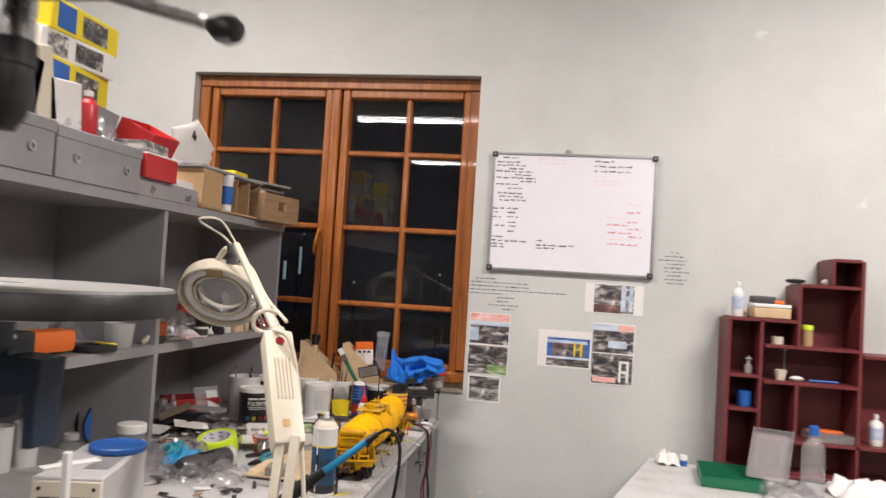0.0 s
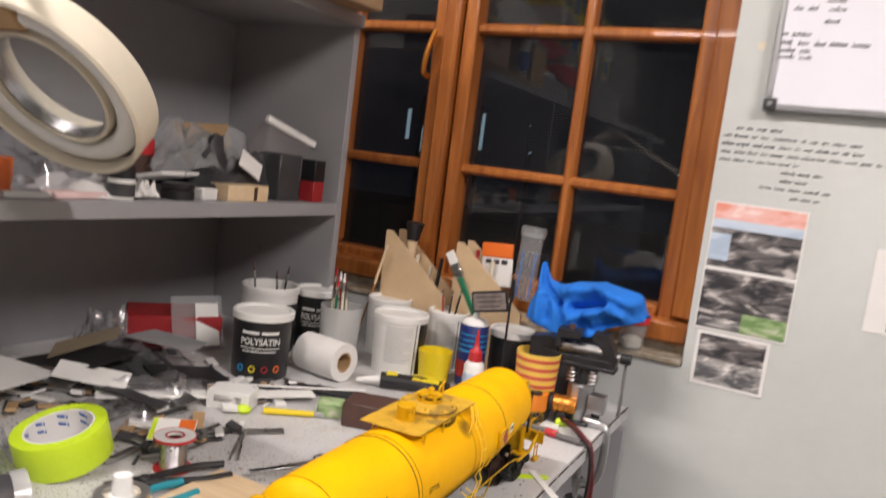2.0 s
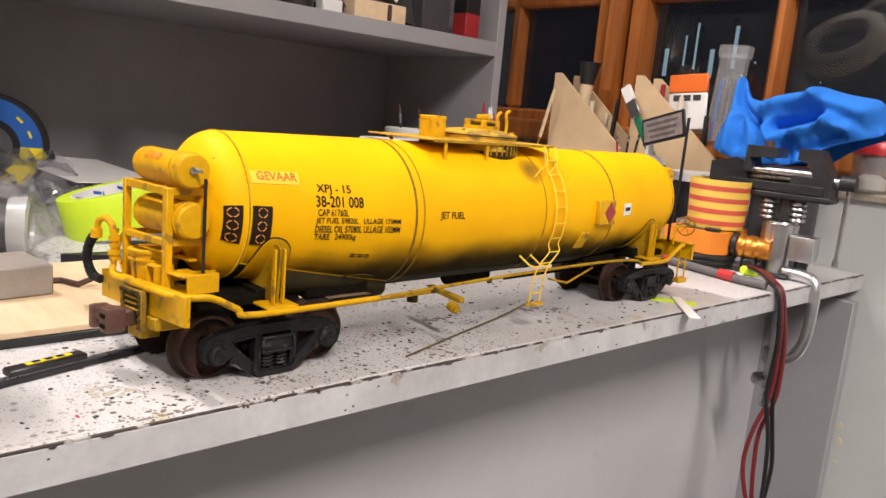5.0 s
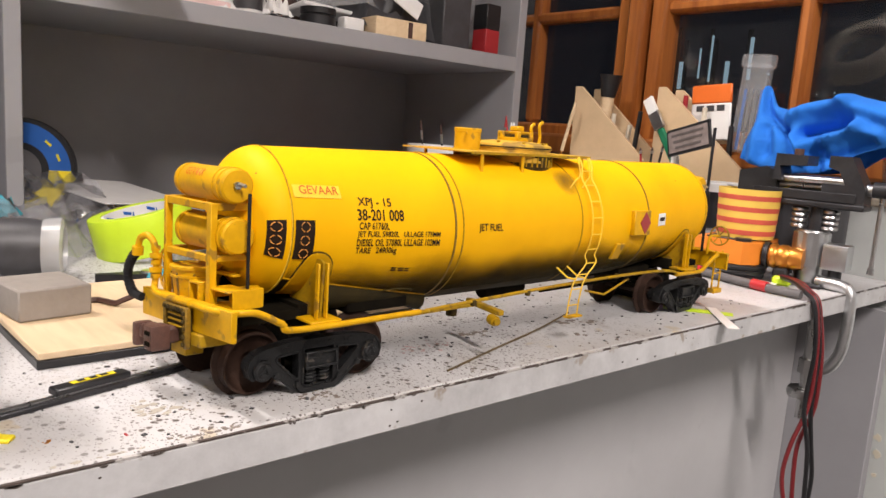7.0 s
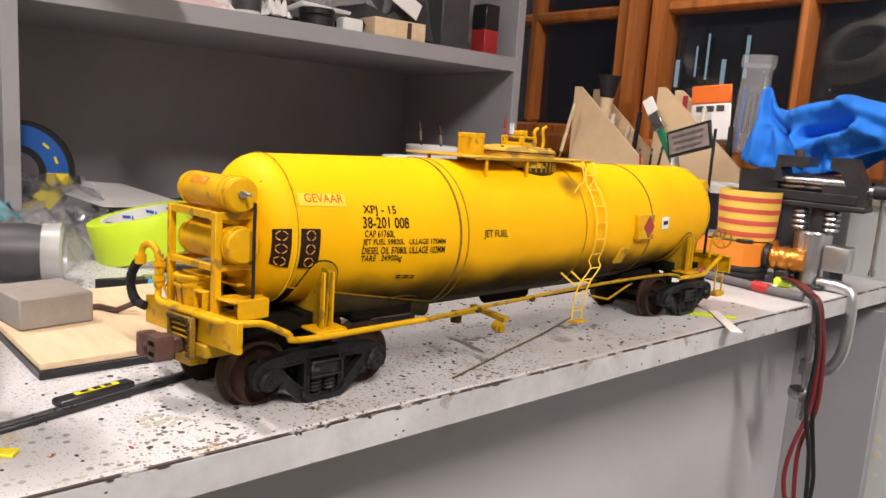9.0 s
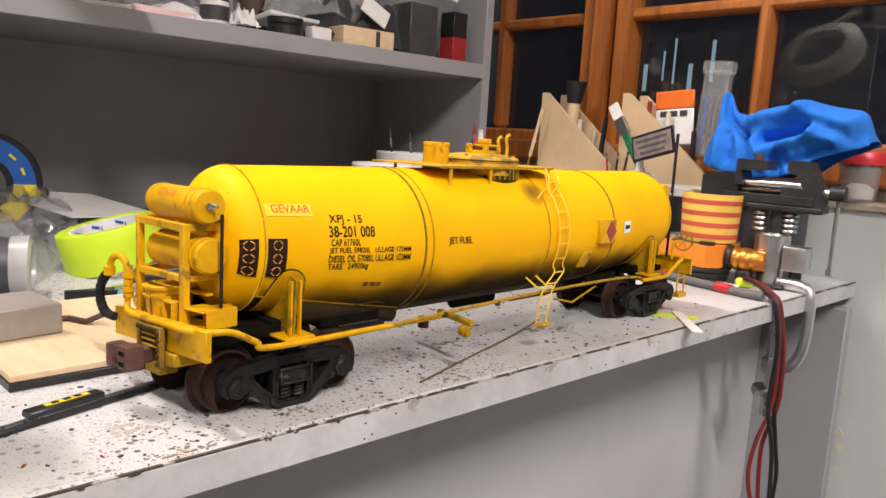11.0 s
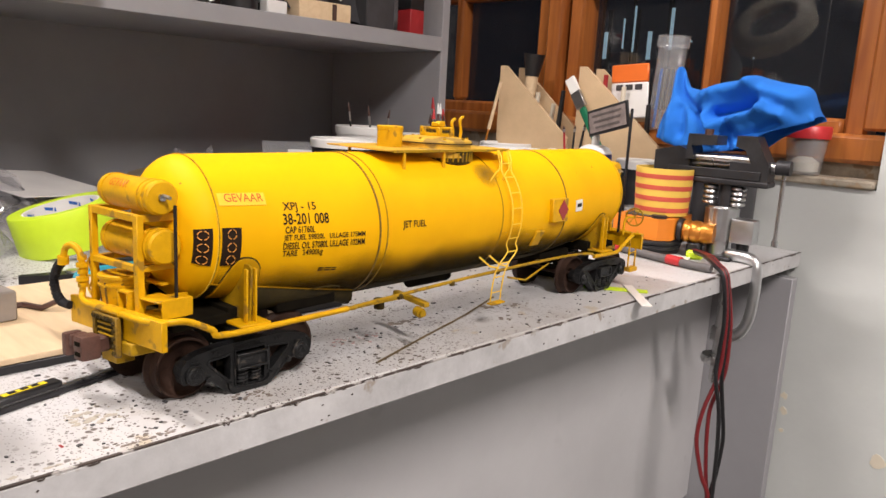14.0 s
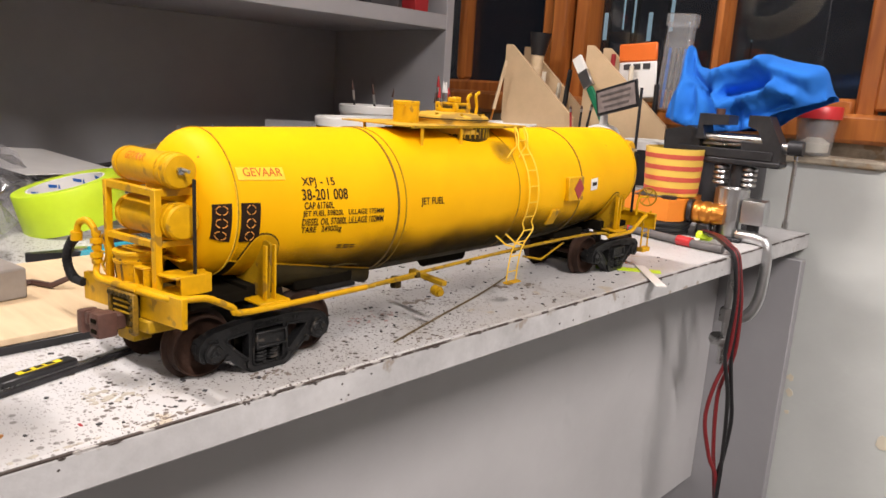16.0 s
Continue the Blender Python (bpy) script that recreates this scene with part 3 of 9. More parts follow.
# ---------------------------------------------------------------- the model tank wagon
def tank_paint():
    """Yellow model enamel, dusted with soot and grime in patches."""
    m = bpy.data.materials.new("weathered_yellow_enamel")
    m.use_nodes = True
    nt = m.node_tree
    b = nt.nodes["Principled BSDF"]
    co = nt.nodes.new("ShaderNodeTexCoord")
    n = nt.nodes.new("ShaderNodeTexNoise")
    n.inputs["Scale"].default_value, n.inputs["Detail"].default_value = 16, 7
    nt.links.new(co.outputs["Object"], n.inputs["Vector"])
    r = nt.nodes.new("ShaderNodeValToRGB")
    r.color_ramp.elements[0].position, r.color_ramp.elements[1].position = 0.25, 0.7
    r.color_ramp.elements[0].color, r.color_ramp.elements[1].color = (0.79, 0.402, 0.0004, 1), (0.91, 0.488, 0.0004, 1)
    nt.links.new(n.outputs["Fac"], r.inputs[0])
    sp = nt.nodes.new("ShaderNodeTexNoise")
    sp.inputs["Scale"].default_value, sp.inputs["Detail"].default_value = 95, 4
    nt.links.new(co.outputs["Object"], sp.inputs["Vector"])
    k = nt.nodes.new("ShaderNodeMapRange")
    k.inputs[1].default_value, k.inputs[2].default_value = 0.745, 0.765
    nt.links.new(sp.outputs["Fac"], k.inputs[0])
    mx = nt.nodes.new("ShaderNodeMix")
    mx.data_type = "RGBA"
    nt.links.new(k.outputs[0], mx.inputs[0])
    nt.links.new(r.outputs[0], mx.inputs[6])
    mx.inputs[7].default_value = (0.16, 0.09, 0.02, 1)
    nt.links.new(mx.outputs[2], b.inputs["Base Color"])
    b.inputs["Roughness"].default_value = 0.58
    b.inputs["Specular IOR Level"].default_value = 0.13
    bp = nt.nodes.new("ShaderNodeBump")
    bp.inputs["Strength"].default_value, bp.inputs["Distance"].default_value = 0.12, 0.0006
    nt.links.new(sp.outputs["Fac"], bp.inputs["Height"])
    nt.links.new(bp.outputs[0], b.inputs["Normal"])
    return m


def soot_shade_film():
    """A film of airbrushed soot and painted shade, thick along its lower edge and broken up by noise above."""
    m = bpy.data.materials.new("airbrushed_soot_and_shade")
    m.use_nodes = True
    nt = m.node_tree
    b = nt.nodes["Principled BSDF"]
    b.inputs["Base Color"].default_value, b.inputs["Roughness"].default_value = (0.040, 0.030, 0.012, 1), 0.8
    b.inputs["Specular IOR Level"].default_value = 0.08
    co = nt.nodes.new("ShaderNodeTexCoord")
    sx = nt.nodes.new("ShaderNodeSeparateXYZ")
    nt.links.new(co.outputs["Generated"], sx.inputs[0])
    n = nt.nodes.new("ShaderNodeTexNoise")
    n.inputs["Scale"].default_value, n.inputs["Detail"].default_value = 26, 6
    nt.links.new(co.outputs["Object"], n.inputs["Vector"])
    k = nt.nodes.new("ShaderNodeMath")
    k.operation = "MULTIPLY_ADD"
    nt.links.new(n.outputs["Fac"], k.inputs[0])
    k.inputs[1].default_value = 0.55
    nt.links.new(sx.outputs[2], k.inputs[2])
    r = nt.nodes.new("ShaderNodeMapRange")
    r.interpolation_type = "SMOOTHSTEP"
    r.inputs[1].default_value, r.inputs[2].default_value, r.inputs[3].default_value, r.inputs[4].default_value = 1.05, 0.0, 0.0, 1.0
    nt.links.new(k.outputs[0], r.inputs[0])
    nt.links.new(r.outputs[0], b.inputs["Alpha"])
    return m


def soot_stain():
    """A round smudge of soot, fading out from its middle."""
    m = bpy.data.materials.new("soot_smudge")
    m.use_nodes = True
    nt = m.node_tree
    b = nt.nodes["Principled BSDF"]
    b.inputs["Base Color"].default_value, b.inputs["Roughness"].default_value = (0.20, 0.115, 0.012, 1), 0.8
    co = nt.nodes.new("ShaderNodeTexCoord")
    mp = nt.nodes.new("ShaderNodeMapping")
    mp.inputs["Location"].default_value, mp.inputs["Scale"].default_value = (-1, -1, -1), (2, 2, 2)
    nt.links.new(co.outputs["Generated"], mp.inputs[0])
    g = nt.nodes.new("ShaderNodeTexGradient")
    g.gradient_type = "SPHERICAL"
    nt.links.new(mp.outputs[0], g.inputs[0])
    n = nt.nodes.new("ShaderNodeTexNoise")
    n.inputs["Scale"].default_value, n.inputs["Detail"].default_value = 34, 5
    nt.links.new(co.outputs["Object"], n.inputs["Vector"])
    k = nt.nodes.new("ShaderNodeMath")
    k.operation = "MULTIPLY"
    nt.links.new(g.outputs["Fac"], k.inputs[0])
    nt.links.new(n.outputs["Fac"], k.inputs[1])
    nt.links.new(k.outputs[0], b.inputs["Alpha"])
    return m


M["tank"] = tank_paint()
M["yellow"] = material("yellow_enamel", (0.72, 0.39, 0.002), 0.45, vary=0.14, scale=60, bump=0.08, spots=(0.34, 0.19, 0.02), spot_scale=75, spot_size=0.37, spec=0.25)
M["sooty"] = material("soot_stained_yellow", (0.10, 0.065, 0.012), 0.65, vary=0.3, scale=60, tint=(0.02, 0.015, 0.008), spec=0.15)
# soot colour taken near black, so it carries underframe shade as well
M["sootshade"] = material("soot_and_shade_black", (0.012, 0.010, 0.006), 0.9, vary=0.3, scale=60, tint=(0.005, 0.004, 0.003), spec=0.04)
M["belly"] = material("sooty_olive_shaded_belly", (0.040, 0.029, 0.009), 0.7, vary=0.35, scale=40, tint=(0.014, 0.011, 0.005), spec=0.12)
M["soot_shade_film"] = soot_shade_film()
M["soot_stain"] = soot_stain()
M["grimeline"] = material("dark_weld_grime", (0.34, 0.19, 0.006), 0.6, vary=0.4, scale=170, spots=(0.13, 0.075, 0.012), spot_scale=60, spot_size=0.47)
M["seam"] = material("grimy_yellow_seam_shaded_web", (0.46, 0.27, 0.006), 0.55, vary=0.2, scale=90, spots=(0.22, 0.13, 0.02), spot_scale=95, spot_size=0.40, spec=0.25)
M["plate"] = material("light_yellow_plate", (0.93, 0.60, 0.035), 0.5, vary=0.05, scale=80)
M["signred"] = material("red_lettering", (0.62, 0.15, 0.012), 0.5, vary=0.1, scale=80)
M["letter"] = material("black_lettering", (0.024, 0.013, 0.007), 0.55, vary=0.2, scale=120, spec=0.2)
M["ringmark"] = material("orange_ring_paint", (0.72, 0.30, 0.05), 0.5, vary=0.1, scale=90)
M["walkway"] = material("dusty_walkway_paint", (0.70, 0.41, 0.03), 0.65, vary=0.2, scale=50, bump=0.15, bump_scale=400, spots=(0.30, 0.18, 0.03), spot_scale=34, spot_size=0.40)
M["rust"] = material("rust_brown_wheel", (0.048, 0.025, 0.017), 0.6, vary=0.3, scale=70, bump=0.2, bump_scale=500, spec=0.2)
M["bogie"] = material("grimy_black_casting", (0.011, 0.0115, 0.0122), 0.46, vary=0.25, scale=90, bump=0.3, bump_scale=700, spots=(0.060, 0.052, 0.044), spot_scale=160, spot_size=0.33, spec=0.4)
M["coupler"] = material("brown_casting", (0.12, 0.055, 0.04), 0.5, vary=0.2, scale=120, bump=0.2, bump_scale=600)

TR, TC, TL, TE = 0.055, 0.098, 0.249, 0.2705   # tank radius, axis height, half length to seam, half length to head


# stations along the barrel: place, top and bottom; its belly hangs lower than its ends
STATIONS = ((-0.2455, 0.1505, 0.0565), (-0.1190, 0.1505, 0.0415), (0.0, 0.1505, 0.0408), (0.127, 0.1505, 0.0425), (0.243, 0.1505, 0.0550))
U0, U1 = STATIONS[0][0], STATIONS[-1][0]


def barrel(u):
    """Radius and axis height of the barrel at u."""
    for a, b in zip(STATIONS, STATIONS[1:]):
        if u <= b[0]:
            break
    k = (u - a[0]) / (b[0] - a[0])
    top, low = a[1] + (b[1] - a[1]) * k, a[2] + (b[2] - a[2]) * k
    return (top - low) / 2, (top + low) / 2


def on_tank(u, phi, lift=0.0):
    """A point of the tank's skin: u along it, phi degrees up from its right side."""
    a = radians(phi)
    r, c = barrel(u)
    return Vector(((r + lift) * math.cos(a), u, c + (r + lift) * math.sin(a)))


def head_depth(k):
    """How far a dished head stands out at the fraction k of its radius."""
    return 0.0215 * math.sqrt(max(0.0, 1 - k ** 3.0))


def barrel_mesh(n=112):
    """The barrel with its two domed heads, lofted through the stations."""
    bm = bmesh.new()
    rings = []
    for sgn, u in ((-1, U0), (1, U1)):
        r, c = barrel(u)
        prof = [(k, head_depth(k)) for k in (0.2, 0.4, 0.58, 0.72, 0.82, 0.89, 0.94, 0.972, 0.990, 0.998)]
        rings.append([(u + sgn * d, r * k, c) for k, d in (prof if sgn < 0 else prof[::-1])])
    mid = []
    for u in (U0, -0.20, -0.16, -0.1190, -0.08, -0.04, 0.0, 0.04, 0.08, 0.127, 0.16, 0.20, U1):
        mid.append((u, *barrel(u)))
    loops = []
    for u, r, c in rings[0] + mid + rings[1]:
        loops.append([bm.verts.new((r * math.cos(2 * math.pi * k / n), u, c + r * math.sin(2 * math.pi * k / n))) for k in range(n)])
    for a, b in zip(loops, loops[1:]):
        for k in range(n):
            bm.faces.new((a[k], a[(k + 1) % n], b[(k + 1) % n], b[k]))
    for lp, u in ((loops[0], U0 - 0.0215), (loops[-1], U1 + 0.0215)):
        v = bm.verts.new((0, u, sum(w.co.z for w in lp) / n))
        for k in range(n):
            bm.faces.new((lp[k], lp[(k + 1) % n], v))
    for fc in bm.faces:
        fc.smooth = True
    return bm


def along(m_u=0.0):
    """Turns a lathe's z into the wagon's length."""
    return Matrix.Translation((0, m_u, TC)) @ Matrix.Rotation(radians(-90), 4, "X")


def skin_patch(u0, u1, p0, p1, lift, thick=0.0004, nu=4, np_=8, q0=None, q1=None):
    """A thin curved patch on the tank between two lengths and two angles."""
    bm = bmesh.new()
    grid = {}
    q0, q1 = p0 if q0 is None else q0, p1 if q1 is None else q1
    for s, l in ((0, lift), (1, lift + thick)):
        for i in range(nu + 1):
            for j in range(np_ + 1):
                lo, hi = p0 + (q0 - p0) * i / nu, p1 + (q1 - p1) * i / nu
                grid[s, i, j] = bm.verts.new(on_tank(u0 + (u1 - u0) * i / nu, lo + (hi - lo) * j / np_, l))
    for i in range(nu):
        for j in range(np_):
            for s in (0, 1):
                bm.faces.new([grid[s, i + a, j + b] for a, b in ((0, 0), (1, 0), (1, 1), (0, 1))])
    for i in range(nu):
        for j in (0, np_):
            bm.faces.new([grid[0, i, j], grid[0, i + 1, j], grid[1, i + 1, j], grid[1, i, j]])
    for j in range(np_):
        for i in (0, nu):
            bm.faces.new([grid[0, i, j], grid[0, i, j + 1], grid[1, i, j + 1], grid[1, i, j]])
    return bm


def lettering(words, u, w, width, height, lift=0.0005, heavy=0.014):
    """Words on the tank's right side, from u on, their middle at height w over the rail."""
    def place(x, y):
        r, c = barrel(u + x)
        return on_tank(u + x, math.degrees(math.asin((w - 0.036 * x - c) / r) + (y - height / 2) / r), lift)
    return text_mesh(words, width, height, place, heavy)


def ring(u, half, lift=0.0006):
    """A band right round the barrel."""
    return skin_patch(u - half, u + half, 0, 360, lift - 0.0004, 0.0004, 1, 96)


def cast_plate(bm, outer, holes, h, m, rim=0.0011, proud=0.0016):
    """A cast plate: an outline with windows through it, h thick, a raised rim along every edge."""
    edges = []
    for loop in (outer, *holes):
        vs = [bm.verts.new(m @ Vector((x, y, 0))) for x, y in loop]
        edges += [bm.edges.new((a, b)) for a, b in zip(vs, vs[1:] + vs[:1])]
    faces = [g for g in bmesh.ops.triangle_fill(bm, edges=edges, use_beauty=True)["geom"] if isinstance(g, bmesh.types.BMFace)]
    ret = bmesh.ops.extrude_face_region(bm, geom=faces)
    d = m.to_3x3() @ Vector((0, 0, h))
    bmesh.ops.translate(bm, vec=d, verts=[g for g in ret["geom"] if isinstance(g, bmesh.types.BMVert)])
    for loop in (outer, *holes):
        for (ax, ay), (bx, by) in zip(loop, loop[1:] + loop[:1]):
            n = math.hypot(bx - ax, by - ay)
            ox, oy = (ay - by) / n * rim / 2, (bx - ax) / n * rim / 2
            prism(bm, [(ax - ox, ay - oy), (bx - ox, by - oy), (bx + ox, by + oy), (ax + ox, ay + oy)], h + proud, m @ Matrix.Translation((0, 0, -proud / 2)))
    return bm


def bogie(parent, u0, near):
    """A three-piece bogie: two cast side frames with axle boxes and springs, a bolster and two wheelsets."""
    bg = part("bogie", B((0, u0, 0.030), (0.046, 0.016, 0.014), 0.002), "bogie", parent, "grimy black cast bogie with rusty wheels")
    ax_u, ax_z = 0.0394, 0.0203
    half = [(0.0215, 0.0338), (0.0385, 0.0312), (0.0445, 0.0288), (0.0478, 0.0250), (0.0486, 0.0205), (0.0472, 0.0150), (0.0448, 0.0140), (0.0440, 0.0160), (0.0418, 0.0268), (0.0360, 0.0262), (0.0330, 0.0150), (0.0308, 0.0152), (0.0165, 0.0028), (0.0120, 0.0004)]
    outer = half + [(-x, z) for x, z in half[::-1]]
    tri = [(0.0142, 0.0272), (0.0295, 0.0258), (0.0302, 0.0238), (0.0160, 0.0098), (0.0142, 0.0106)]
    mid = [(0.0112, 0.0288), (0.0112, 0.0060), (0.0092, 0.0044), (-0.0092, 0.0044), (-0.0112, 0.0060), (-0.0112, 0.0288)]
    for sv in (1, -1):
        xf = sv * 0.0425 - 0.0030
        m = Matrix.Translation((xf, u0, 0)) @ Matrix.Rotation(radians(90), 4, "Z") @ Matrix.Rotation(radians(90), 4, "X")
        bm = cast_plate(bmesh.new(), outer, [tri, [(-x, z) for x, z in tri[::-1]], mid], 0.0060, m)
        # raised foundry marks on the chord
        for a, w in ((-0.0265, 0.0026), (-0.0232, 0.0020), (-0.0105, 0.0022), (-0.0078, 0.0022), (-0.0048, 0.0026), (-0.0015, 0.0020), (0.0012, 0.0022), (0.0042, 0.0022), (0.0070, 0.0026), (0.0190, 0.0022), (0.0220, 0.0026)):
            zz = 0.0310 - max(0.0, abs(a) - 0.018) * 0.12
            prism(bm, [(a, zz - 0.0009), (a + w, zz - 0.0009), (a + w * 0.8, zz + 0.0009), (a, zz + 0.0009)], 0.0070, m @ Matrix.Translation((0, 0, -0.0005)))
        bmesh.ops.recalc_face_normals(bm, faces=bm.faces[:])
        part("side_frame", bm, "bogie", bg)
        xo = sv * 0.0425
        for k in (-1, 1):
            uu = u0 + k * ax_u
            bm = R((sv * 0.031, uu, ax_z - 0.001), (sv * 0.0478, uu, ax_z - 0.001), 0.0066, n=18)
            rod(bm, (sv * 0.0478, uu, ax_z - 0.001), (sv * 0.0492, uu, ax_z - 0.001), 0.0054, 0.0046, n=18)
            for q in range(3):
                a = q * 2.094 + 1.57
                rod(bm, (sv * 0.0485, uu + 0.0030 * math.cos(a), ax_z - 0.001 + 0.0030 * math.sin(a)), (sv * 0.0502, uu + 0.0030 * math.cos(a), ax_z - 0.001 + 0.0030 * math.sin(a)), 0.0010, n=6)
                rod(bm, (sv * 0.0491, uu + 0.0030 * math.cos(a), ax_z - 0.001 + 0.0030 * math.sin(a)), (sv * 0.0491, uu + 0.0030 * math.cos(a + 2.094), ax_z - 0.001 + 0.0030 * math.sin(a + 2.094)), 0.0007, n=6)
            part("axle_box", bm, "bogie", bg)
        for k in (-0.0050, 0.0050):
            bm = bmesh.new()
            sweep(bm, [(xo + 0.0040 * math.cos(a * 0.785), u0 + k + 0.0040 * math.sin(a * 0.785), 0.0050 + 0.0118 * a / 40) for a in range(41)], 0.0011, 6)
            part("spring", bm, "bogie", bg)
        bm = B((xo + sv * 0.001, u0, 0.0215), (0.010, 0.0215, 0.0085), 0.0008)
        for zz in (0.0170, 0.0262):
            box(bm, (xo + sv * 0.0066, u0, zz), (0.0025, 0.0230, 0.0015), 0.0003)
        for yy in (-0.0108, 0.0108):
            box(bm, (xo + sv * 0.0066, u0 + yy, 0.0216), (0.0025, 0.0015, 0.0080), 0.0003)
        part("bolster_end", bm, "bogie", bg)
        basket = [(-0.0168, 0.0085), (-0.0160, 0.0040), (-0.0120, 0.0006), (0.0120, 0.0006), (0.0160, 0.0040), (0.0168, 0.0085), (0.0140, 0.0085), (0.0132, 0.0058), (0.0102, 0.0040), (-0.0102, 0.0040), (-0.0132, 0.0058), (-0.0140, 0.0085)]
        part("spring_basket", Pr(basket, 0.0105, m @ Matrix.Translation((0, 0, -0.0024))), "bogie", bg)
        for k in (-1, 1):
            part("brake_hanger", R((xf + 0.001, u0 + k * 0.0300, 0.0150), (xf + 0.0075, u0 + k * 0.0300, 0.0140), 0.0020, n=8), "bogie", bg)
    # near-black fillers put shade into the gaps of the side frames
    part("spring_plank", B((0, u0, 0.0075), (0.074, 0.026, 0.006), 0.001), "sootshade", bg)
    for k in (-1, 1):
        part("brake_beam", B((0, u0 + k * 0.0160, 0.0150), (0.058, 0.004, 0.012), 0.0006), "sootshade", bg)
    for k in (-1, 1):
        uu = u0 + k * ax_u
        part("axle", R((-0.033, uu, ax_z), (0.033, uu, ax_z), 0.0028, n=12), "rust", bg)
        for sv in (1, -1):
            m = Matrix.Translation((sv * 0.0245, uu, ax_z)) @ Matrix.Rotation(radians(90 * sv), 4, "Y")
            prof = [(0.0, 0.001), (0.006, 0.001), (0.0062, 0.004), (0.0135, 0.0045), (0.0165, 0.0065), (0.0180, 0.0095), (0.0194, 0.0095),
                    (0.0200, 0.0030), (0.0230, 0.0018), (0.0230, 0.0), (0.0, 0.0)]
            part("wheel", Lt(prof, 44, m), "rust", bg, "rusty brown steel wheel")
    return bg


def end_platform(wg, s):
    """Headstock, coupler, tank rack with two reservoirs, valve pot and pipes at the end s (-1 or 1)."""
    e = -0.2915 if s < 0 else 0.2700
    before = set(bpy.data.meshes)
    bm = B((0.0025, e, 0.0528), (0.126, 0.0022, 0.0178), 0.0004)
    box(bm, (0.0025, e - s * 0.0025, 0.0608), (0.125, 0.003, 0.0012))
    for sv in (-1, 1):
        box(bm, (0.0025 + sv * 0.0624, e - s * 0.0012, 0.0528), (0.0012, 0.0024, 0.0178), 0.0003)
    hs = part("headstock", bm, "yellow", wg, "yellow end beam")
    # coupler with its pocket
    cz = 0.0470
    bm = B((0.002, e + s * 0.0025, cz), (0.031, 0.003, 0.0200), 0.0008)
    pk = part("coupler_pocket", bm, "sooty", wg, "grimy coupler pocket with a bolted frame")
    for c, d in (((0.002, e + s * 0.0045, cz + 0.0095), (0.035, 0.003, 0.0036)), ((0.0180, e + s * 0.0050, cz - 0.0010), (0.0040, 0.0036, 0.0250)), ((-0.0140, e + s * 0.0045, cz + 0.001), (0.0026, 0.0026, 0.0180))):
        part("pocket_bar", B(c, d, 0.0006), "grimeline", pk)
    for zz in (0.0055, 0.0020, -0.0015):
        part("pocket_rib", B((0.003, e + s * 0.0048, cz + zz), (0.024, 0.0016, 0.0013), 0.0004), "seam", pk)
    for k in range(6):
        part("bolt", R((-0.011 + k * 0.005, e + s * 0.0055, cz + 0.0095), (-0.011 + k * 0.005, e + s * 0.0075, cz + 0.0095), 0.0013, n=6), "sooty", pk)
    for k in range(5):
        part("bolt", R((0.0180, e + s * 0.0060, cz - 0.0105 + k * 0.0046), (0.0180, e + s * 0.0082, cz - 0.0105 + k * 0.0046), 0.0014, n=6), "sooty", pk)
    kz = 0.0400
    bm = B((-0.001, e + s * 0.0070, kz), (0.011, 0.011, 0.010), 0.0015)
    box(bm, (0.0025, e + s * 0.0165, kz), (0.0130, 0.0120, 0.0155), 0.0022, seg=2)
    box(bm, (-0.0085, e + s * 0.0145, kz), (0.0120, 0.0065, 0.0135), 0.002, seg=2)
    box(bm, (-0.0155, e + s * 0.0180, kz), (0.0070, 0.0110, 0.0150), 0.0022, seg=2)
    box(bm, (-0.0085, e + s * 0.0200, kz + 0.0028), (0.0050, 0.0040, 0.0080), 0.0013, seg=2)
    cp = part("coupler", bm, "coupler", wg, "rust-brown knuckle coupler")
    for zz in (-0.0032, 0.0032):
        part("coupler_slot", B((0.0035, e + s * 0.0227, kz + zz), (0.0070, 0.0008, 0.0026), 0.0002), "sootshade", cp)
    bm = B((0.014, e - s * 0.008, 0.0395), (0.034, 0.022, 0.0080), 0.001)
    box(bm, (0.003, e - s * 0.002, 0.0320), (0.020, 0.012, 0.0080), 0.0006)
    part("draft_gear", bm, "seam", wg)
    # rack
    p, q = -0.0370, 0.0250
    fy, by = e - s * 0.006, -0.2530 if s < 0 else 0.2460
    sq = 0.0042
    rk = part("rack", B((p, fy, 0.0890), (sq, sq, 0.0582), 0.0004), "yellow", wg, "yellow square-section reservoir rack")
    part("post", B((q, fy, 0.0890), (sq * 1.35, sq, 0.0582), 0.0004), "yellow", rk)
    for zz, t in ((0.1160, 0.0044), (0.0865, 0.0038)):
        part("rail", B(((p + q) / 2, fy, zz), (q - p - sq, sq * 0.9, t), 0.0004), "yellow", rk)
        for x in (p, q):
            part("rail", B((x, (fy + by) / 2, zz), (sq * 0.9, abs(fy - by) - sq, t), 0.0004), "yellow", rk)
    for x in (p, q):
        part("rail", B((x, (fy + by) / 2, 0.0665), (sq * 0.8, abs(fy - by) - sq, 0.0045), 0.0004), "yellow", rk)
    if s < 0:
        fz = 0.0652
        br = part("foot_bracket", B((0.0360, e - s * 0.0190, fz), (0.0255, 0.0012, 0.0098), 0.0003), "yellow", rk, "yellow channel bracket with bolts")
        part("bracket_floor", B((0.0365, e - s * 0.0135, fz - 0.0050), (0.0260, 0.0120, 0.0012)), "yellow", br)
        part("bracket_lip", B((0.0365, e - s * 0.0120, fz + 0.0046), (0.0260, 0.0150, 0.0012), 0.0003), "yellow", br)
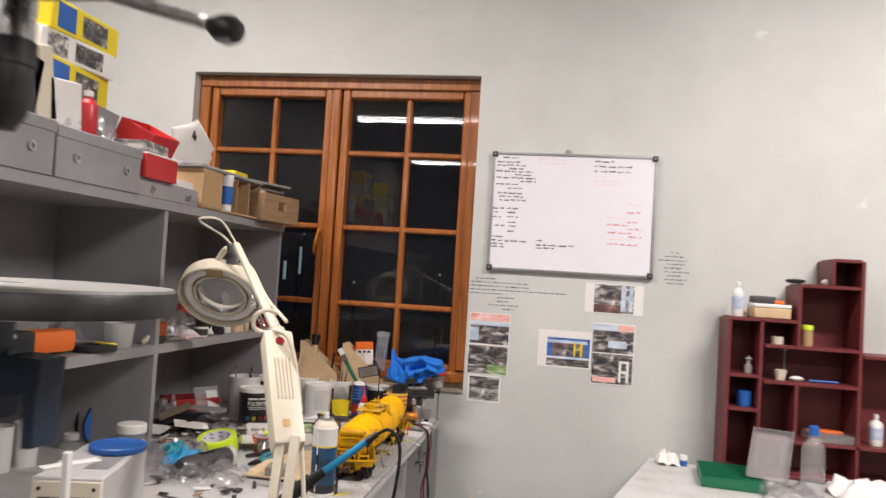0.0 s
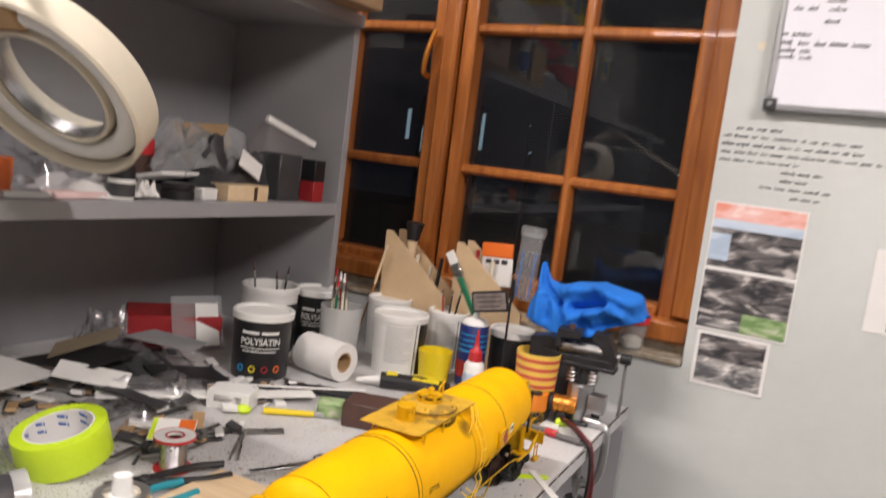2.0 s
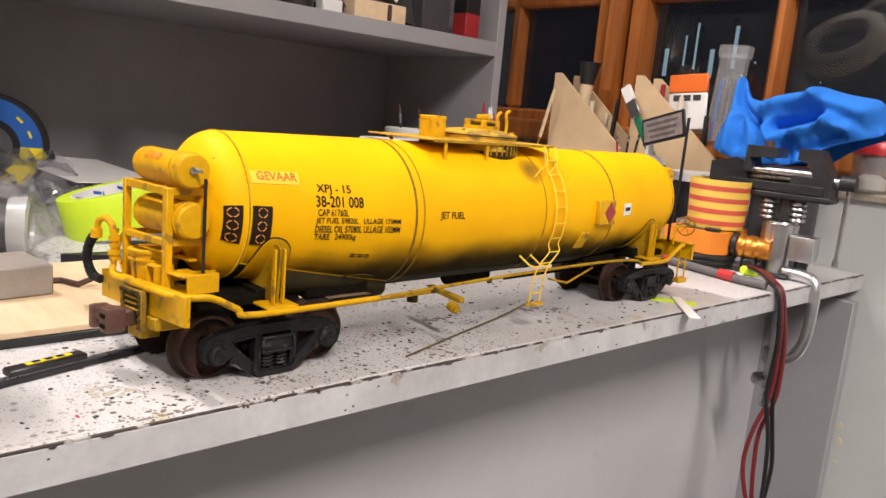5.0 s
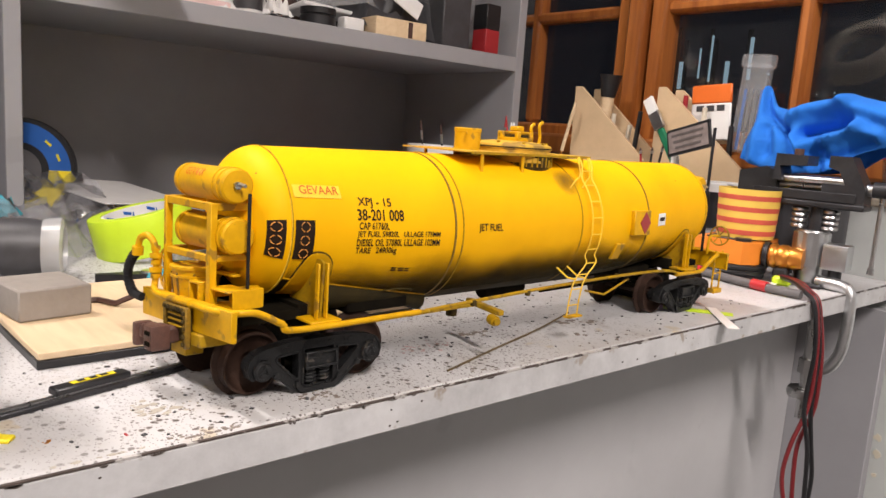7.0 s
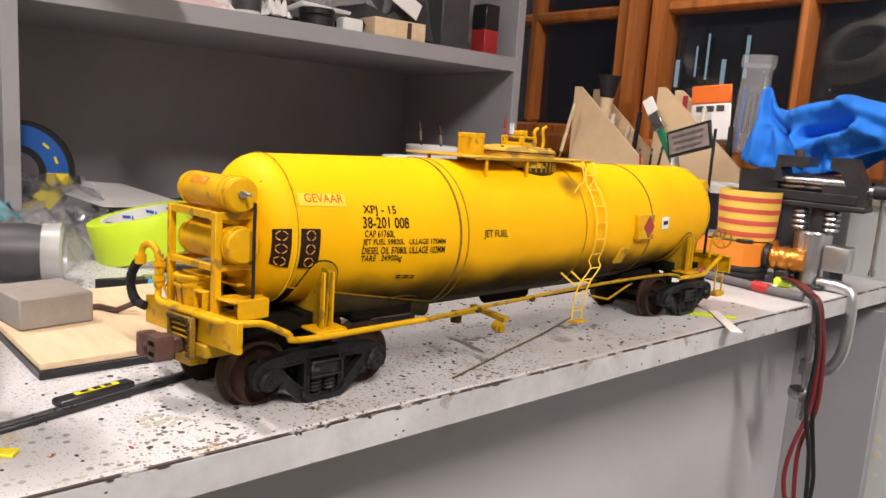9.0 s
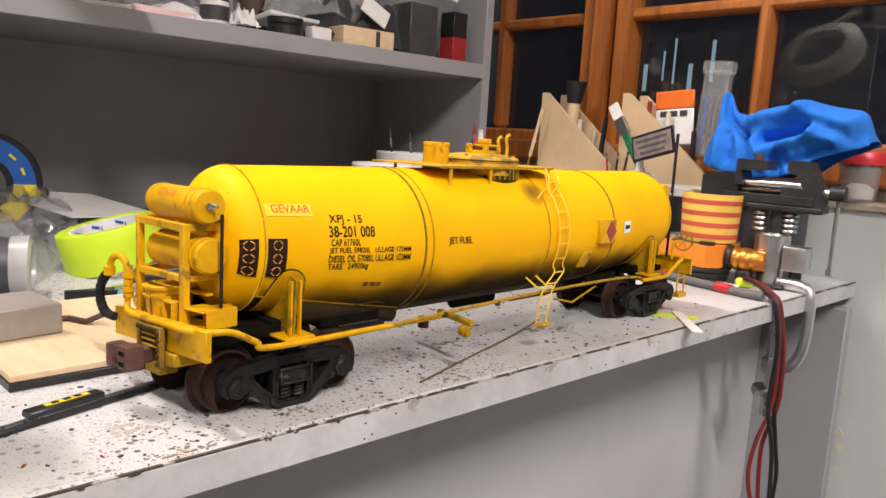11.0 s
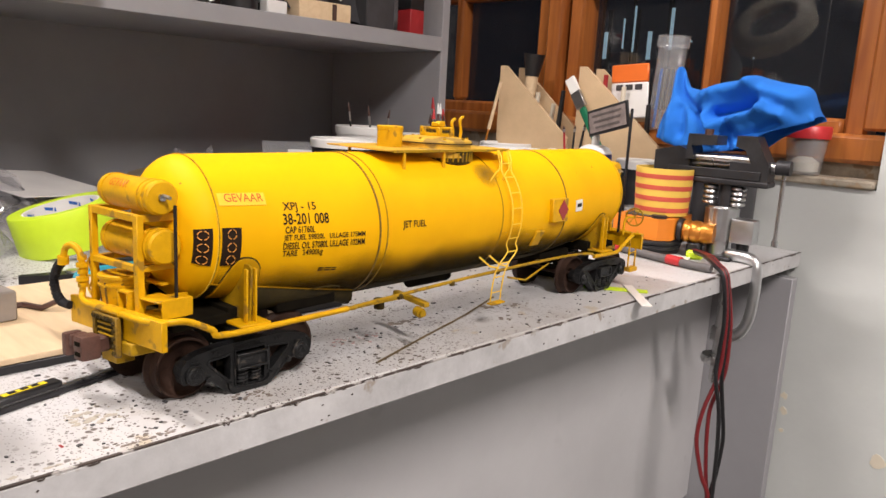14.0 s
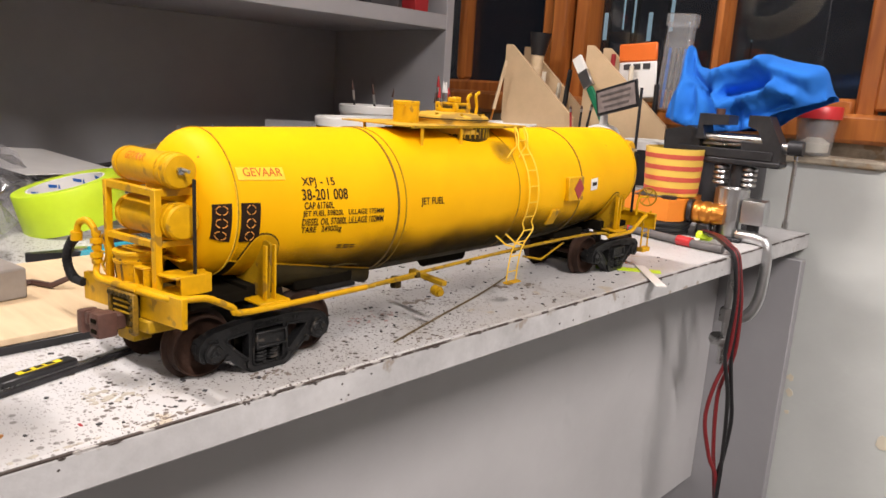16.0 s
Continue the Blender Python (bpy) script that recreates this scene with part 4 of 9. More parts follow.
        part("bracket_end", B((0.0500, e - s * 0.0150, fz), (0.0012, 0.0160, 0.0110)), "yellow", br)
        part("bracket_block", B((0.0440, e - s * 0.0230, fz), (0.0110, 0.0080, 0.0115), 0.0004), "yellow", br)
        bm = B((0.0080, e - s * 0.0090, fz - 0.0052), (0.0135, 0.0120, 0.0014), 0.0003)
        box(bm, (0.0080, e - s * 0.0090, fz + 0.0060), (0.0135, 0.0120, 0.0014), 0.0003)
        for x in (0.0020, 0.0140):
            box(bm, (x, e - s * 0.0090, fz + 0.0004), (0.0014, 0.0120, 0.0098), 0.0002)
        part("square_tube", bm, "yellow", br, "short open square tube")
        part("angle_strip", B((0.0040, e - s * 0.0225, fz + 0.0100), (0.0400, 0.0050, 0.0016), 0.0003), "yellow", br)
        for x in (0.0310, 0.0405):
            part("bolt", R((x, e - s * 0.0184, fz), (x, e - s * 0.0172, fz), 0.0020, n=12), "sootshade", br)
    # reservoirs across the wagon
    for zz, yy in ((0.1285, e - s * 0.0165), (0.0995, e - s * 0.0175)):
        L0, L1, r = (-0.031, 0.034, 0.0102) if zz > 0.12 else (-0.031, 0.035, 0.0104)
        m = Matrix.Translation((0, yy, zz)) @ Matrix.Rotation(radians(90), 4, "Y")
        prof = [(0.0, L0 - 0.0035), (r * 0.6, L0 - 0.003), (r * 0.92, L0 - 0.001), (r, L0 + 0.001), (r, L1 - 0.0072), (r * 1.06, L1 - 0.0070), (r * 1.06, L1 - 0.005),
                (r * 1.0, L1 - 0.0048), (r * 1.0, L1 - 0.0004), (r * 0.95, L1), (r * 0.9, L1 + 0.0006), (0.0, L1 + 0.0014)]
        rs = part("air_reservoir", Lt(prof, 36, m), "yellow", wg, "yellow cylindrical air reservoir")
        for x in (L0 + 0.006, L1 - 0.012):
            part("strap", Lt([(r * 1.005, -0.001), (r * 1.05, -0.001), (r * 1.05, 0.001), (r * 1.005, 0.001)], 30, m @ Matrix.Translation((0, 0, x)), closed=True), "yellow", rs)
        if zz > 0.12:
            if s < 0:
                fwd = s
                word = text_mesh("GEVAAR", 0.0235, 0.0054, lambda x, y: (-0.0150 + x, yy + s * (r + 0.0003) * math.cos(radians(38) + (y - 0.0025) / r), zz + (r + 0.0003) * math.sin(radians(38) + (y - 0.0025) / r)))
                part("lettering", word, "signred", rs, "red stencilled word GEVAAR")
            bm = R((L1 + 0.001, yy + s * 0.001, zz + 0.0005), (L1 + 0.0035, yy + s * 0.001, zz + 0.0005), 0.0022, n=10)
            rod(bm, (L1 + 0.003, yy, zz + 0.0015), (L1 + 0.008, yy - s * 0.001, zz + 0.0005), 0.0011, n=8)
            part("valve_nipple", bm, "steel", rs, "bare metal valve nipple")
    # valve pot, tap and pipes
    bm = Lt([(0.0, 0.0), (0.0120, 0.0), (0.0136, 0.0120), (0.0148, 0.0122), (0.0150, 0.0136), (0.0138, 0.0138), (0.0138, 0.0164), (0.0152, 0.0167), (0.0152, 0.0182), (0.0138, 0.0188), (0.0125, 0.0180), (0.0, 0.0180)], 28, Matrix.Translation((-0.015, e - s * 0.015, 0.0580)) @ Matrix.Diagonal((1.25, 1.0, 1.12, 1)))
    vp = part("valve_pot", bm, "yellow", wg, "ribbed yellow valve pot")
    for k in range(8):
        a = k * math.pi / 4 + 0.2
        part("rib", R((-0.015 + 0.0155 * math.cos(a), e - s * 0.015 + 0.0124 * math.sin(a), 0.0590), (-0.015 + 0.0175 * math.cos(a), e - s * 0.015 + 0.0140 * math.sin(a), 0.0745), 0.0008, n=6), "grimeline", vp)
    part("mounting_block", B((-0.004, e - s * 0.015, 0.0578), (0.060, 0.018, 0.002), 0.0004), "sooty", wg)
    x0 = -0.0440
    bm = Sw([(x0 - 0.0125, e + s * 0.006, 0.0845), (x0 - 0.0105, e + s * 0.005, 0.0915), (x0 - 0.003, e + s * 0.003, 0.0935), (x0 + 0.002, e + s * 0.001, 0.0890), (x0 + 0.0025, e, 0.0800), (x0 + 0.002, e, 0.0690), (x0 + 0.003, e + s * 0.001, 0.0640),
             (x0 + 0.010, e + s * 0.003, 0.0615), (-0.020, e + s * 0.0030, 0.0605), (0.020, e + s * 0.0030, 0.0605), (0.045, e + s * 0.002, 0.0600), (0.056, e - s * 0.006, 0.0590),
             (0.0590, e - s * 0.018, 0.0580), (0.0590, e - s * 0.034, 0.0500), (0.0590, e - s * 0.046, 0.0450), (0.0585, e - s * (0.140 if s < 0 else 0.09), 0.0450)], 0.0021, 10, 5)
    pp = part("brake_pipe", bm, "yellow", wg, "bent yellow pipe along the end beam")
    part("pipe_elbow", R((x0 - 0.0128, e + s * 0.006, 0.0815), (x0 - 0.0122, e + s * 0.006, 0.0865), 0.0036, n=12), "yellow", pp)
    for zz, rr in ((0.0865, 0.0030), (0.0820, 0.0038), (0.0780, 0.0030), (0.0735, 0.0040), (0.0700, 0.0032)):
        part("pipe_union", R((x0 + 0.0022, e, zz - 0.0014), (x0 + 0.0022, e, zz + 0.0014), rr, n=10), "yellow", pp)
    part("pipe_collar", R((0.0185, e + s * 0.0030, 0.0605), (0.0195, e + s * 0.0030, 0.0605), 0.0025, n=12), "yellow", pp)
    line = smooth_path([(x0 - 0.0130, e + s * 0.006, 0.0835), (x0 - 0.0195, e + s * 0.007, 0.0790), (x0 - 0.0270, e + s * 0.007, 0.0710), (x0 - 0.0275, e + s * 0.006, 0.0630), (x0 - 0.0220, e + s * 0.005, 0.0575), (x0 - 0.0125, e + s * 0.003, 0.0555)], 6)
    hs_ = part("brake_hose", sweep(bmesh.new(), line, 0.0028, 12), "rubber", wg, "black ribbed rubber brake hose")
    for k in range(2, 26, 2):
        part("hose_rib", R(line[k], line[k] + (line[k + 1] - line[k]).normalized() * 0.0010, 0.0032, n=12), "rubber", hs_)
    m = Matrix.Translation((x0 - 0.001, e - s * 0.008, 0.0735)) @ Matrix.Rotation(radians(90), 4, "X")
    bm = bmesh.new()
    sweep(bm, [m @ Vector((0.0100 * math.cos(a * math.pi / 12), 0.0120 * math.sin(a * math.pi / 12), 0)) for a in range(25)], 0.0009, 6)
    for k in range(4):
        a = k * math.pi / 4
        sweep(bm, [m @ Vector((0.0096 * math.cos(a), 0.0116 * math.sin(a), 0)), m @ Vector((-0.0096 * math.cos(a), -0.0116 * math.sin(a), 0))], 0.0006, 5)
    part("handwheel", bm, "yellow", wg, "spoked yellow handwheel")
    part("black_strip", B((0.0445, e - s * 0.019, 0.0935), (0.0028, 0.0008, 0.063), m=Matrix.Rotation(radians(0.0), 4, "Y")), "rubber", wg, "thin black rubber strip")
    if s < 0:
        # this end of the model hangs lower on its far side
        for me in set(bpy.data.meshes) - before:
            for v in me.vertices:
                k = min(1.0, max(0.0, (0.122 - v.co.z) / 0.066))
                v.co.z += (0.025 + 0.065 * k) * (v.co.x - 0.052)


def wagon():
    wg = thing("tank_wagon", (-0.4873, 2.297, BENCH), "yellow model railway tank wagon, lightly weathered, standing on the bench", "model wagon", rz=1.6)
    wg.matrix_basis = pose(-0.4807, 2.2940, BENCH, 0, 0, 1.6) @ Matrix.Scale(0.915, 4)
    tk = part("tank", barrel_mesh(), "tank", wg, "yellow cylindrical tank barrel with a hanging belly")
    for u, mat, half in ((U0, "seam", 0.0004), (-0.1190, "grimeline", 0.0008), (-0.1115, "seam", 0.0005), (0.026, "seam", 0.0005), (0.127, "grimeline", 0.0008), (U1, "yellow", 0.0006)):
        part("seam_band", ring(u, half), mat, tk, "raised welded seam")
    # weld strip low on the side, sloping with the belly; soot and painted shade below it
    for sv in (1, -1):
        f = (lambda a: a) if sv > 0 else (lambda a: 180 - a)
        part("weld_strip", skin_patch(U0, -0.1200, *sorted((f(-40.6), f(-41.8))), 0.0002, 0.0006, 8, 2, *sorted((f(-60.6), f(-61.8)))), "yellow", tk)
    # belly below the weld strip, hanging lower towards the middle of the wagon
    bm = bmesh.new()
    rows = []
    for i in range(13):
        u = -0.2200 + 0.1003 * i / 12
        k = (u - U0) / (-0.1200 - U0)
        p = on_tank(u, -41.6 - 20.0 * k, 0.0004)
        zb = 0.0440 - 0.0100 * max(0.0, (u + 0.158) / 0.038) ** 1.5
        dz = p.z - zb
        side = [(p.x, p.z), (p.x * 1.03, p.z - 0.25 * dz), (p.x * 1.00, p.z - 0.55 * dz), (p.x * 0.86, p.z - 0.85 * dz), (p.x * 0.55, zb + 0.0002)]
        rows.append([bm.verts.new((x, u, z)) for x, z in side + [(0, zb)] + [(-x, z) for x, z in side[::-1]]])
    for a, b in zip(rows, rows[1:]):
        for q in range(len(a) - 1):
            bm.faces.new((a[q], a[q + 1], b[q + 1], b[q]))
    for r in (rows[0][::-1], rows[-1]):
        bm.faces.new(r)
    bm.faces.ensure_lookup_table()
    # belly and undersides: soot colour with their shade painted in
    part("belly", bm, "belly", tk, "belly hanging below the weld strip, darkened by soot and painted shade")
    part("soot_shade_underside", skin_patch(U0 + 0.001, -0.1193, -138, -42, 0.0002, 0.0003, 12, 24, -118, -62), "belly", tk, "underside of the barrel, blackened with soot and painted shade")
    part("soot_shade_underside", skin_patch(-0.1185, U1 - 0.001, -126, -54, 0.0002, 0.0003, 16, 24, -128, -52), "belly", tk, "underside of the barrel, blackened with soot and painted shade")
    # these films mix soot with shade painted onto the lower sides
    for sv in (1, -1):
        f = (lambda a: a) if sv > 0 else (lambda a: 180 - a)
        part("soot_shade_film", skin_patch(-0.1185, 0.235, *sorted((f(-53.5), f(-9))), 0.0004, 0.0001, 14, 14), "soot_shade_film", tk, "airbrushed soot and painted shade fading up the side")
        part("soot_shade_film", skin_patch(U0 + 0.002, -0.1195, *sorted((f(-41), f(-10))), 0.0004, 0.0001, 8, 10, *sorted((f(-60), f(-8)))), "soot_shade_film", tk, "airbrushed soot and painted shade fading up the side")
    part("soot_stain", skin_patch(0.000, 0.034, 22, 64, 0.0005, 0.0001, 4, 8), "soot_stain", tk, "dark soot stain below the manhole")
    bm = bmesh.new()
    for k in range(60):
        box(bm, on_tank(U0 - 0.0004, 22 - k * 1.75, 0.0002), (0.0007, 0.0007, 0.0011), m=None)
    part("weld_bead", bm, "plate", tk, "dotted weld line along the head seam")
    # lettering
    U = -0.2003
    for words, w, width, height in (("XPJ - 15", 0.1190, 0.0258, 0.0071), ("38-201 008", 0.1118, 0.0362, 0.0073), ("CAP 61760L", 0.1048, 0.0232, 0.0046),
                                    ("JET FUEL 59820L   ULLAGE 175MM", 0.0992, 0.0672, 0.0047), ("DIESEL OIL 57080L ULLAGE 102MM", 0.0941, 0.0672, 0.0047), ("TARE   24900kg", 0.0884, 0.0318, 0.0054)):
        part("lettering", lettering(words, U + (0.0012 if words[:3] in ("XPJ", "CAP") else 0), w, width, height), "letter", tk, "black stencilled lettering")
    part("lettering", lettering("JET FUEL", -0.0962, 0.1001, 0.0252, 0.0068), "letter", tk, "black stencilled lettering")
    for k in (0, 1):
        for q in range(3):
            part("lettering_bar", skin_patch(-0.1684 + q * 0.0058, -0.1684 + q * 0.0058 + (0.0042, 0.0046, 0.0036)[q], -28.0 - k * 2.1, -27.0 - k * 2.1, 0.0003, 0.0002, 1, 1), "letter", tk)
    part("warning_plate", skin_patch(-0.2432, -0.2106, 24.0, 33.8, 0.0002, 0.0003, 3, 4), "plate", tk, "pale yellow warning plate")
    part("lettering", lettering("GEVAAR", -0.2392, 0.1268, 0.0270, 0.0056, 0.0009, 0.010), "signred", tk, "red stencilled word GEVAAR")
    for head in (True, False):
        pl = part("symbol_plate", head_patch() if head else skin_patch(-0.2437, -0.2308, -22.0, 7.5, 0.0004, 0.0004, 3, 8), "letter", tk, "black plate with three ring marks")
        for j in range(3):
            ph = -17.2 + j * 9.9
            bm = bmesh.new()
            for q in range(4):
                pts = []
                for a in range(5):
                    ang = radians(q * 90 + 12 + a * 66 / 4)
                    if head:
                        pts.append(head_point(0.0031 * math.cos(ang), ph + math.degrees(0.0029 * math.sin(ang) / 0.048)))
                    else:
                        pts.append(on_tank(-0.23725 + 0.0029 * math.cos(ang), ph + math.degrees(0.0029 * math.sin(ang) / 0.048), 0.0010))
                sweep(bm, pts, 0.00035, 5)
            part("ring_mark", bm, "ringmark", pl, "orange broken ring")
    # placard boxes
    for u, ph, su, sz, t in ((0.1115, 1.5, 0.0255, 0.0225, 0.0050), (0.0875, -26, 0.0125, 0.0165, 0.0030)):
        m = Matrix.Translation(on_tank(u, ph, t / 2 - 0.001)) @ Matrix.Rotation(radians(-ph), 4, "Y")
        pb = part("placard_box", B((0, 0, 0), (t, su, sz), 0.0006, m), "yellow", tk)
        if u > 0.1:
            part("hazard_diamond", B((0, 0, 0), (0.0006, 0.0140, 0.0140), 0, m @ Matrix.Translation((t / 2 + 0.0002, 0.0042, 0)) @ Matrix.Diagonal((1, 0.84, 1.02, 1)) @ Matrix.Rotation(radians(45), 4, "X")), "darkred", pb, "dark red hazard diamond")
    st = part("white_sticker", skin_patch(0.1452, 0.1580, -4.3, 8.0, 0.0003, 0.0003, 2, 3), "white", tk, "small white sticker")
    part("lettering_bar", skin_patch(0.1475, 0.1560, 0.2, 4.0, 0.0007, 0.0002, 2, 2), "letter", st)
    # walkway, dome and fittings
    top = 0.1505
    bm = bmesh.new()
    prism(bm, [(-0.038, -0.0960), (0.028, -0.0960), (0.034, -0.0900), (0.034, 0.0560), (-0.038, 0.0560)], 0.0010, Matrix.Translation((0, 0, top + 0.0030)))
    ww = part("walkway", bm, "walkway", wg, "thin yellow walkway plate round the manhole")
    for u in (-0.076, -0.030, 0.046):
        for sv in (1, -1):
            part("walkway_bracket", B((sv * 0.0325, u, top - 0.0042), (0.0012, 0.0026, 0.0140)), "yellow", ww)
    part("rail_lip", B((0.0338, -0.017, top + 0.0028), (0.0008, 0.145, 0.0018)), "seam", ww)
    vp = part("vent_pot", Lt([(0, 0), (0.0104, 0), (0.0104, 0.0188), (0.0108, 0.0190), (0.0108, 0.0214), (0.0102, 0.0220), (0.0, 0.0221)], 32, Matrix.Translation((-0.002, -0.0595, top - 0.001))), "yellow", wg, "yellow capped vent pot")
    part("side_pin", R((0.006, -0.0680, top + 0.0175), (0.0105, -0.0715, top + 0.0175), 0.0009, n=8), "yellow", vp)
    dm = part("manhole", Lt([(0, 0), (0.0330, 0), (0.0330, 0.0100), (0.0338, 0.0103), (0.0338, 0.0120), (0.0331, 0.0138), (0.029, 0.0152), (0.016, 0.0166), (0, 0.0170)], 56, Matrix.Translation((0, -0.0095, top - 0.0035))), "walkway", wg, "round dusty yellow manhole with a lid")
    part("gasket", Lt([(0.0331, 0), (0.0342, 0), (0.0342, 0.0010), (0.0331, 0.0010)], 56, Matrix.Translation((0, -0.0095, top + 0.0076)), closed=True), "sooty", dm)
    nk = part("neck", Lt([(0.0270, 0), (0.0290, 0), (0.0325, 0.0045), (0.0335, 0.0150), (0.0270, 0.0150)], 56, Matrix.Translation((0, -0.0075, top - 0.0125)), closed=True), "sooty", dm, "grimy ribbed neck under the walkway")
    for k in range(40):
        a = k * math.pi / 20
        part("neck_rib", B((0.0334 * math.cos(a), -0.0075 + 0.0334 * math.sin(a), top - 0.0028), (0.0010, 0.0010, 0.0080), m=None), "seam", nk)
    vc = part("valve_cap", Lt([(0, 0), (0.0145, 0), (0.0145, 0.0036), (0.0125, 0.0042), (0.0125, 0.0072), (0.0138, 0.0075), (0.0138, 0.0088), (0.0, 0.0094)], 28, Matrix.Translation((0, -0.006, top + 0.0120))), "yellow", dm)
    part("cap_gap", Lt([(0.0126, 0), (0.0132, 0), (0.0132, 0.0022), (0.0126, 0.0022)], 28, Matrix.Translation((0, -0.006, top + 0.0163)), closed=True), "sooty", vc)
    for k in range(6):
        a = k * math.pi / 3 + 0.4
        part("clamp_block", B((0.0128 * math.cos(a), -0.006 + 0.0128 * math.sin(a), top + 0.0175), (0.0042, 0.0042, 0.0070), 0.0006), "yellow", vc)
    for q, p in (((0.006, -0.012, top + 0.0232), (0.009, 0.006, 0.004)), ((-0.003, 0.002, top + 0.0232), (0.006, 0.007, 0.005))):
        part("clamp_block", B(q, p, 0.0008), "yellow", vc)
    for x, u, t_ in ((0.005, 0.0090, 0.0270), (0.003, 0.0220, 0.0290)):
        part("hook", Sw([(x, u, top + 0.011), (x, u + 0.0008, top + 0.018), (x, u - 0.0012, top + t_ - 0.003), (x, u + 0.0004, top + t_), (x, u + 0.0030, top + t_ + 0.0012)], 0.0014, 8, 3), "yellow", dm)
    for k in range(9):
        a = k * 2 * math.pi / 9 + 0.2
        part("lid_bolt", R((0.0295 * math.cos(a), -0.0095 + 0.0295 * math.sin(a), top + 0.0100), (0.0295 * math.cos(a), -0.0095 + 0.0295 * math.sin(a), top + 0.0128), 0.0014, n=6), "seam", dm)
    # ladder down the side
    u0, u1 = 0.0345, 0.0480
    rail = [Vector((0.0345, 0.0050, 0.1535)), Vector((0.0400, 0.0030, 0.1460))] + [on_tank(0.03, p, 0.0045) - Vector((0, 0.03, 0)) for p in (43, 34, 22, 10, -2, -14, -24)] + [Vector((0.0590, -0.0040, 0.0665)), Vector((0.0590, -0.0170, 0.0540)), Vector((0.0590, -0.0220, 0.0400)), Vector((0.0590, -0.0240, 0.0240))]
    ld = None
    for u in (u0, u1):
        bm = Sw([v + Vector((0, u, 0)) for v in rail], 0.0006, 6, 3)
        if ld is None:
            ld = part("ladder", bm, "plate", wg, "slender yellow side ladder")
        else:
            part("stile", bm, "plate", ld)
    line = smooth_path(rail, 8)
    gap, run = 0.0135, 0.0
    for k in range(1, len(line)):
        run += (line[k] - line[k - 1]).length
        if run > gap:
            run = 0.0
            v = line[k]
            part("rung", R((v.x, u0 + v.y, v.z), (v.x, u1 + v.y, v.z), 0.00055, n=6), "plate", ld)
    part("step", B((0.0600, (u0 + u1) / 2 - 0.0235, 0.0228), (0.006, 0.018, 0.0013), m=Matrix.Identity(4)), "yellow", ld)
    for u, w in ((u0, -0.0170), (u1, -0.0140)):
        part("hand_loop", Sw([on_tank(u + w, 36, 0.001), on_tank(u + w * 0.6, 41, 0.004), on_tank(u + 0.001, 47, 0.0045), Vector((0.0345, u + 0.003, 0.1535))], 0.0006, 6, 3), "plate", ld)
        part("stay", Sw([(0.052, u - 0.034, 0.0640), (0.0575, u - 0.026, 0.0560), (0.0590, u - 0.016, 0.0535)], 0.0008, 6), "plate", ld)
    # saddles, underframe, side pipes
    for s in (-1, 1):
        u = -0.2265 if s < 0 else 0.2060
        bm = B((0.0500, u, 0.0478), (0.018, 0.022, 0.0018), 0.0005)
        sd = part("saddle", bm, "yellow", wg, "yellow tank saddle with gussets")
        part("foot_plate", B((-0.0500, u, 0.0478), (0.018, 0.022, 0.0018), 0.0005), "yellow", sd)
        for sv in (1, -1):
            r, c = barrel(u)
            web = [(0.016, 0.0485), (0.0515, 0.0485), (0.0535, 0.0830), (0.0505, 0.0850)] + [((r - 0.001) * math.cos(radians(a)), c + (r - 0.001) * math.sin(radians(a))) for a in (-22, -32, -42, -56, -70)]
            m = Matrix.Translation((0, u + 0.0008, 0)) @ Matrix.Rotation(radians(90), 4, "X")
            # web uses the darker seam colour to paint in its shade
            part("web", Pr([(sv * a, b) for a, b in web], 0.0016, m), "seam", sd)
            for k in (-0.0040, 0.0025):
                part("gusset", B((sv * 0.0530, u + k, 0.0660), (0.0036, 0.0014, 0.0345), 0.0003), "yellow", sd)
            # the wrap's rounded arch, with a dark ragged weld round it
            for wide, lift, mat, nm in ((0.0139, 0.0002, "sooty", "weld_line"), (0.0132, 0.0008, "yellow", "wrap_plate")):
                bm = bmesh.new()
                vs, top_ = [], []
                n = 16
                for i in range(n + 1):
                    x = -1 + 2 * i / n
                    hi = -16.5 - 20 * (1 - math.sqrt(max(0.0, 1 - abs(x) ** 2.4))) + (1.2 if lift < 0.0005 else 0) - 12 * max(0, -x) ** 3
                    col = [on_tank(u + x * wide, (hi + (-66 - hi) * j / 6) if sv > 0 else 180 - (hi + (-66 - hi) * j / 6), lift) for j in range(7)]
                    vs.append([bm.verts.new(p) for p in col])
                for p, q in zip(vs, vs[1:]):
                    for j in range(6):
                        bm.faces.new((p[j], q[j], q[j + 1], p[j + 1]))
                ret = bmesh.ops.extrude_face_region(bm, geom=bm.faces[:])
                for g in ret["geom"]:
                    if isinstance(g, bmesh.types.BMVert):
                        d = Vector((g.co.x, 0, g.co.z - c)).normalized()
                        g.co += d * 0.0005
                part(nm, bm, mat, sd, "ragged dark weld round the saddle" if nm == "weld_line" else "")
        # dark beam, floor and bar added to fill in shade below the tank
        part("cross_beam", B((0, u, 0.0500), (0.076, 0.014, 0.010), 0.0005), "sootshade", wg)
        part("end_floor", B((0, u + s * 0.026, 0.0490), (0.078, 0.040, 0.006), 0.0005), "sootshade", wg, "near-black underframe floor filling in shade under the tank")
        part("sole_bar", B((-0.038, u + s * 0.020, 0.0580), (0.004, 0.056, 0.024), 0.0005), "sootshade", wg)
        bogie(wg, -0.2225 if s < 0 else 0.2235, s < 0)
        end_platform(wg, s)
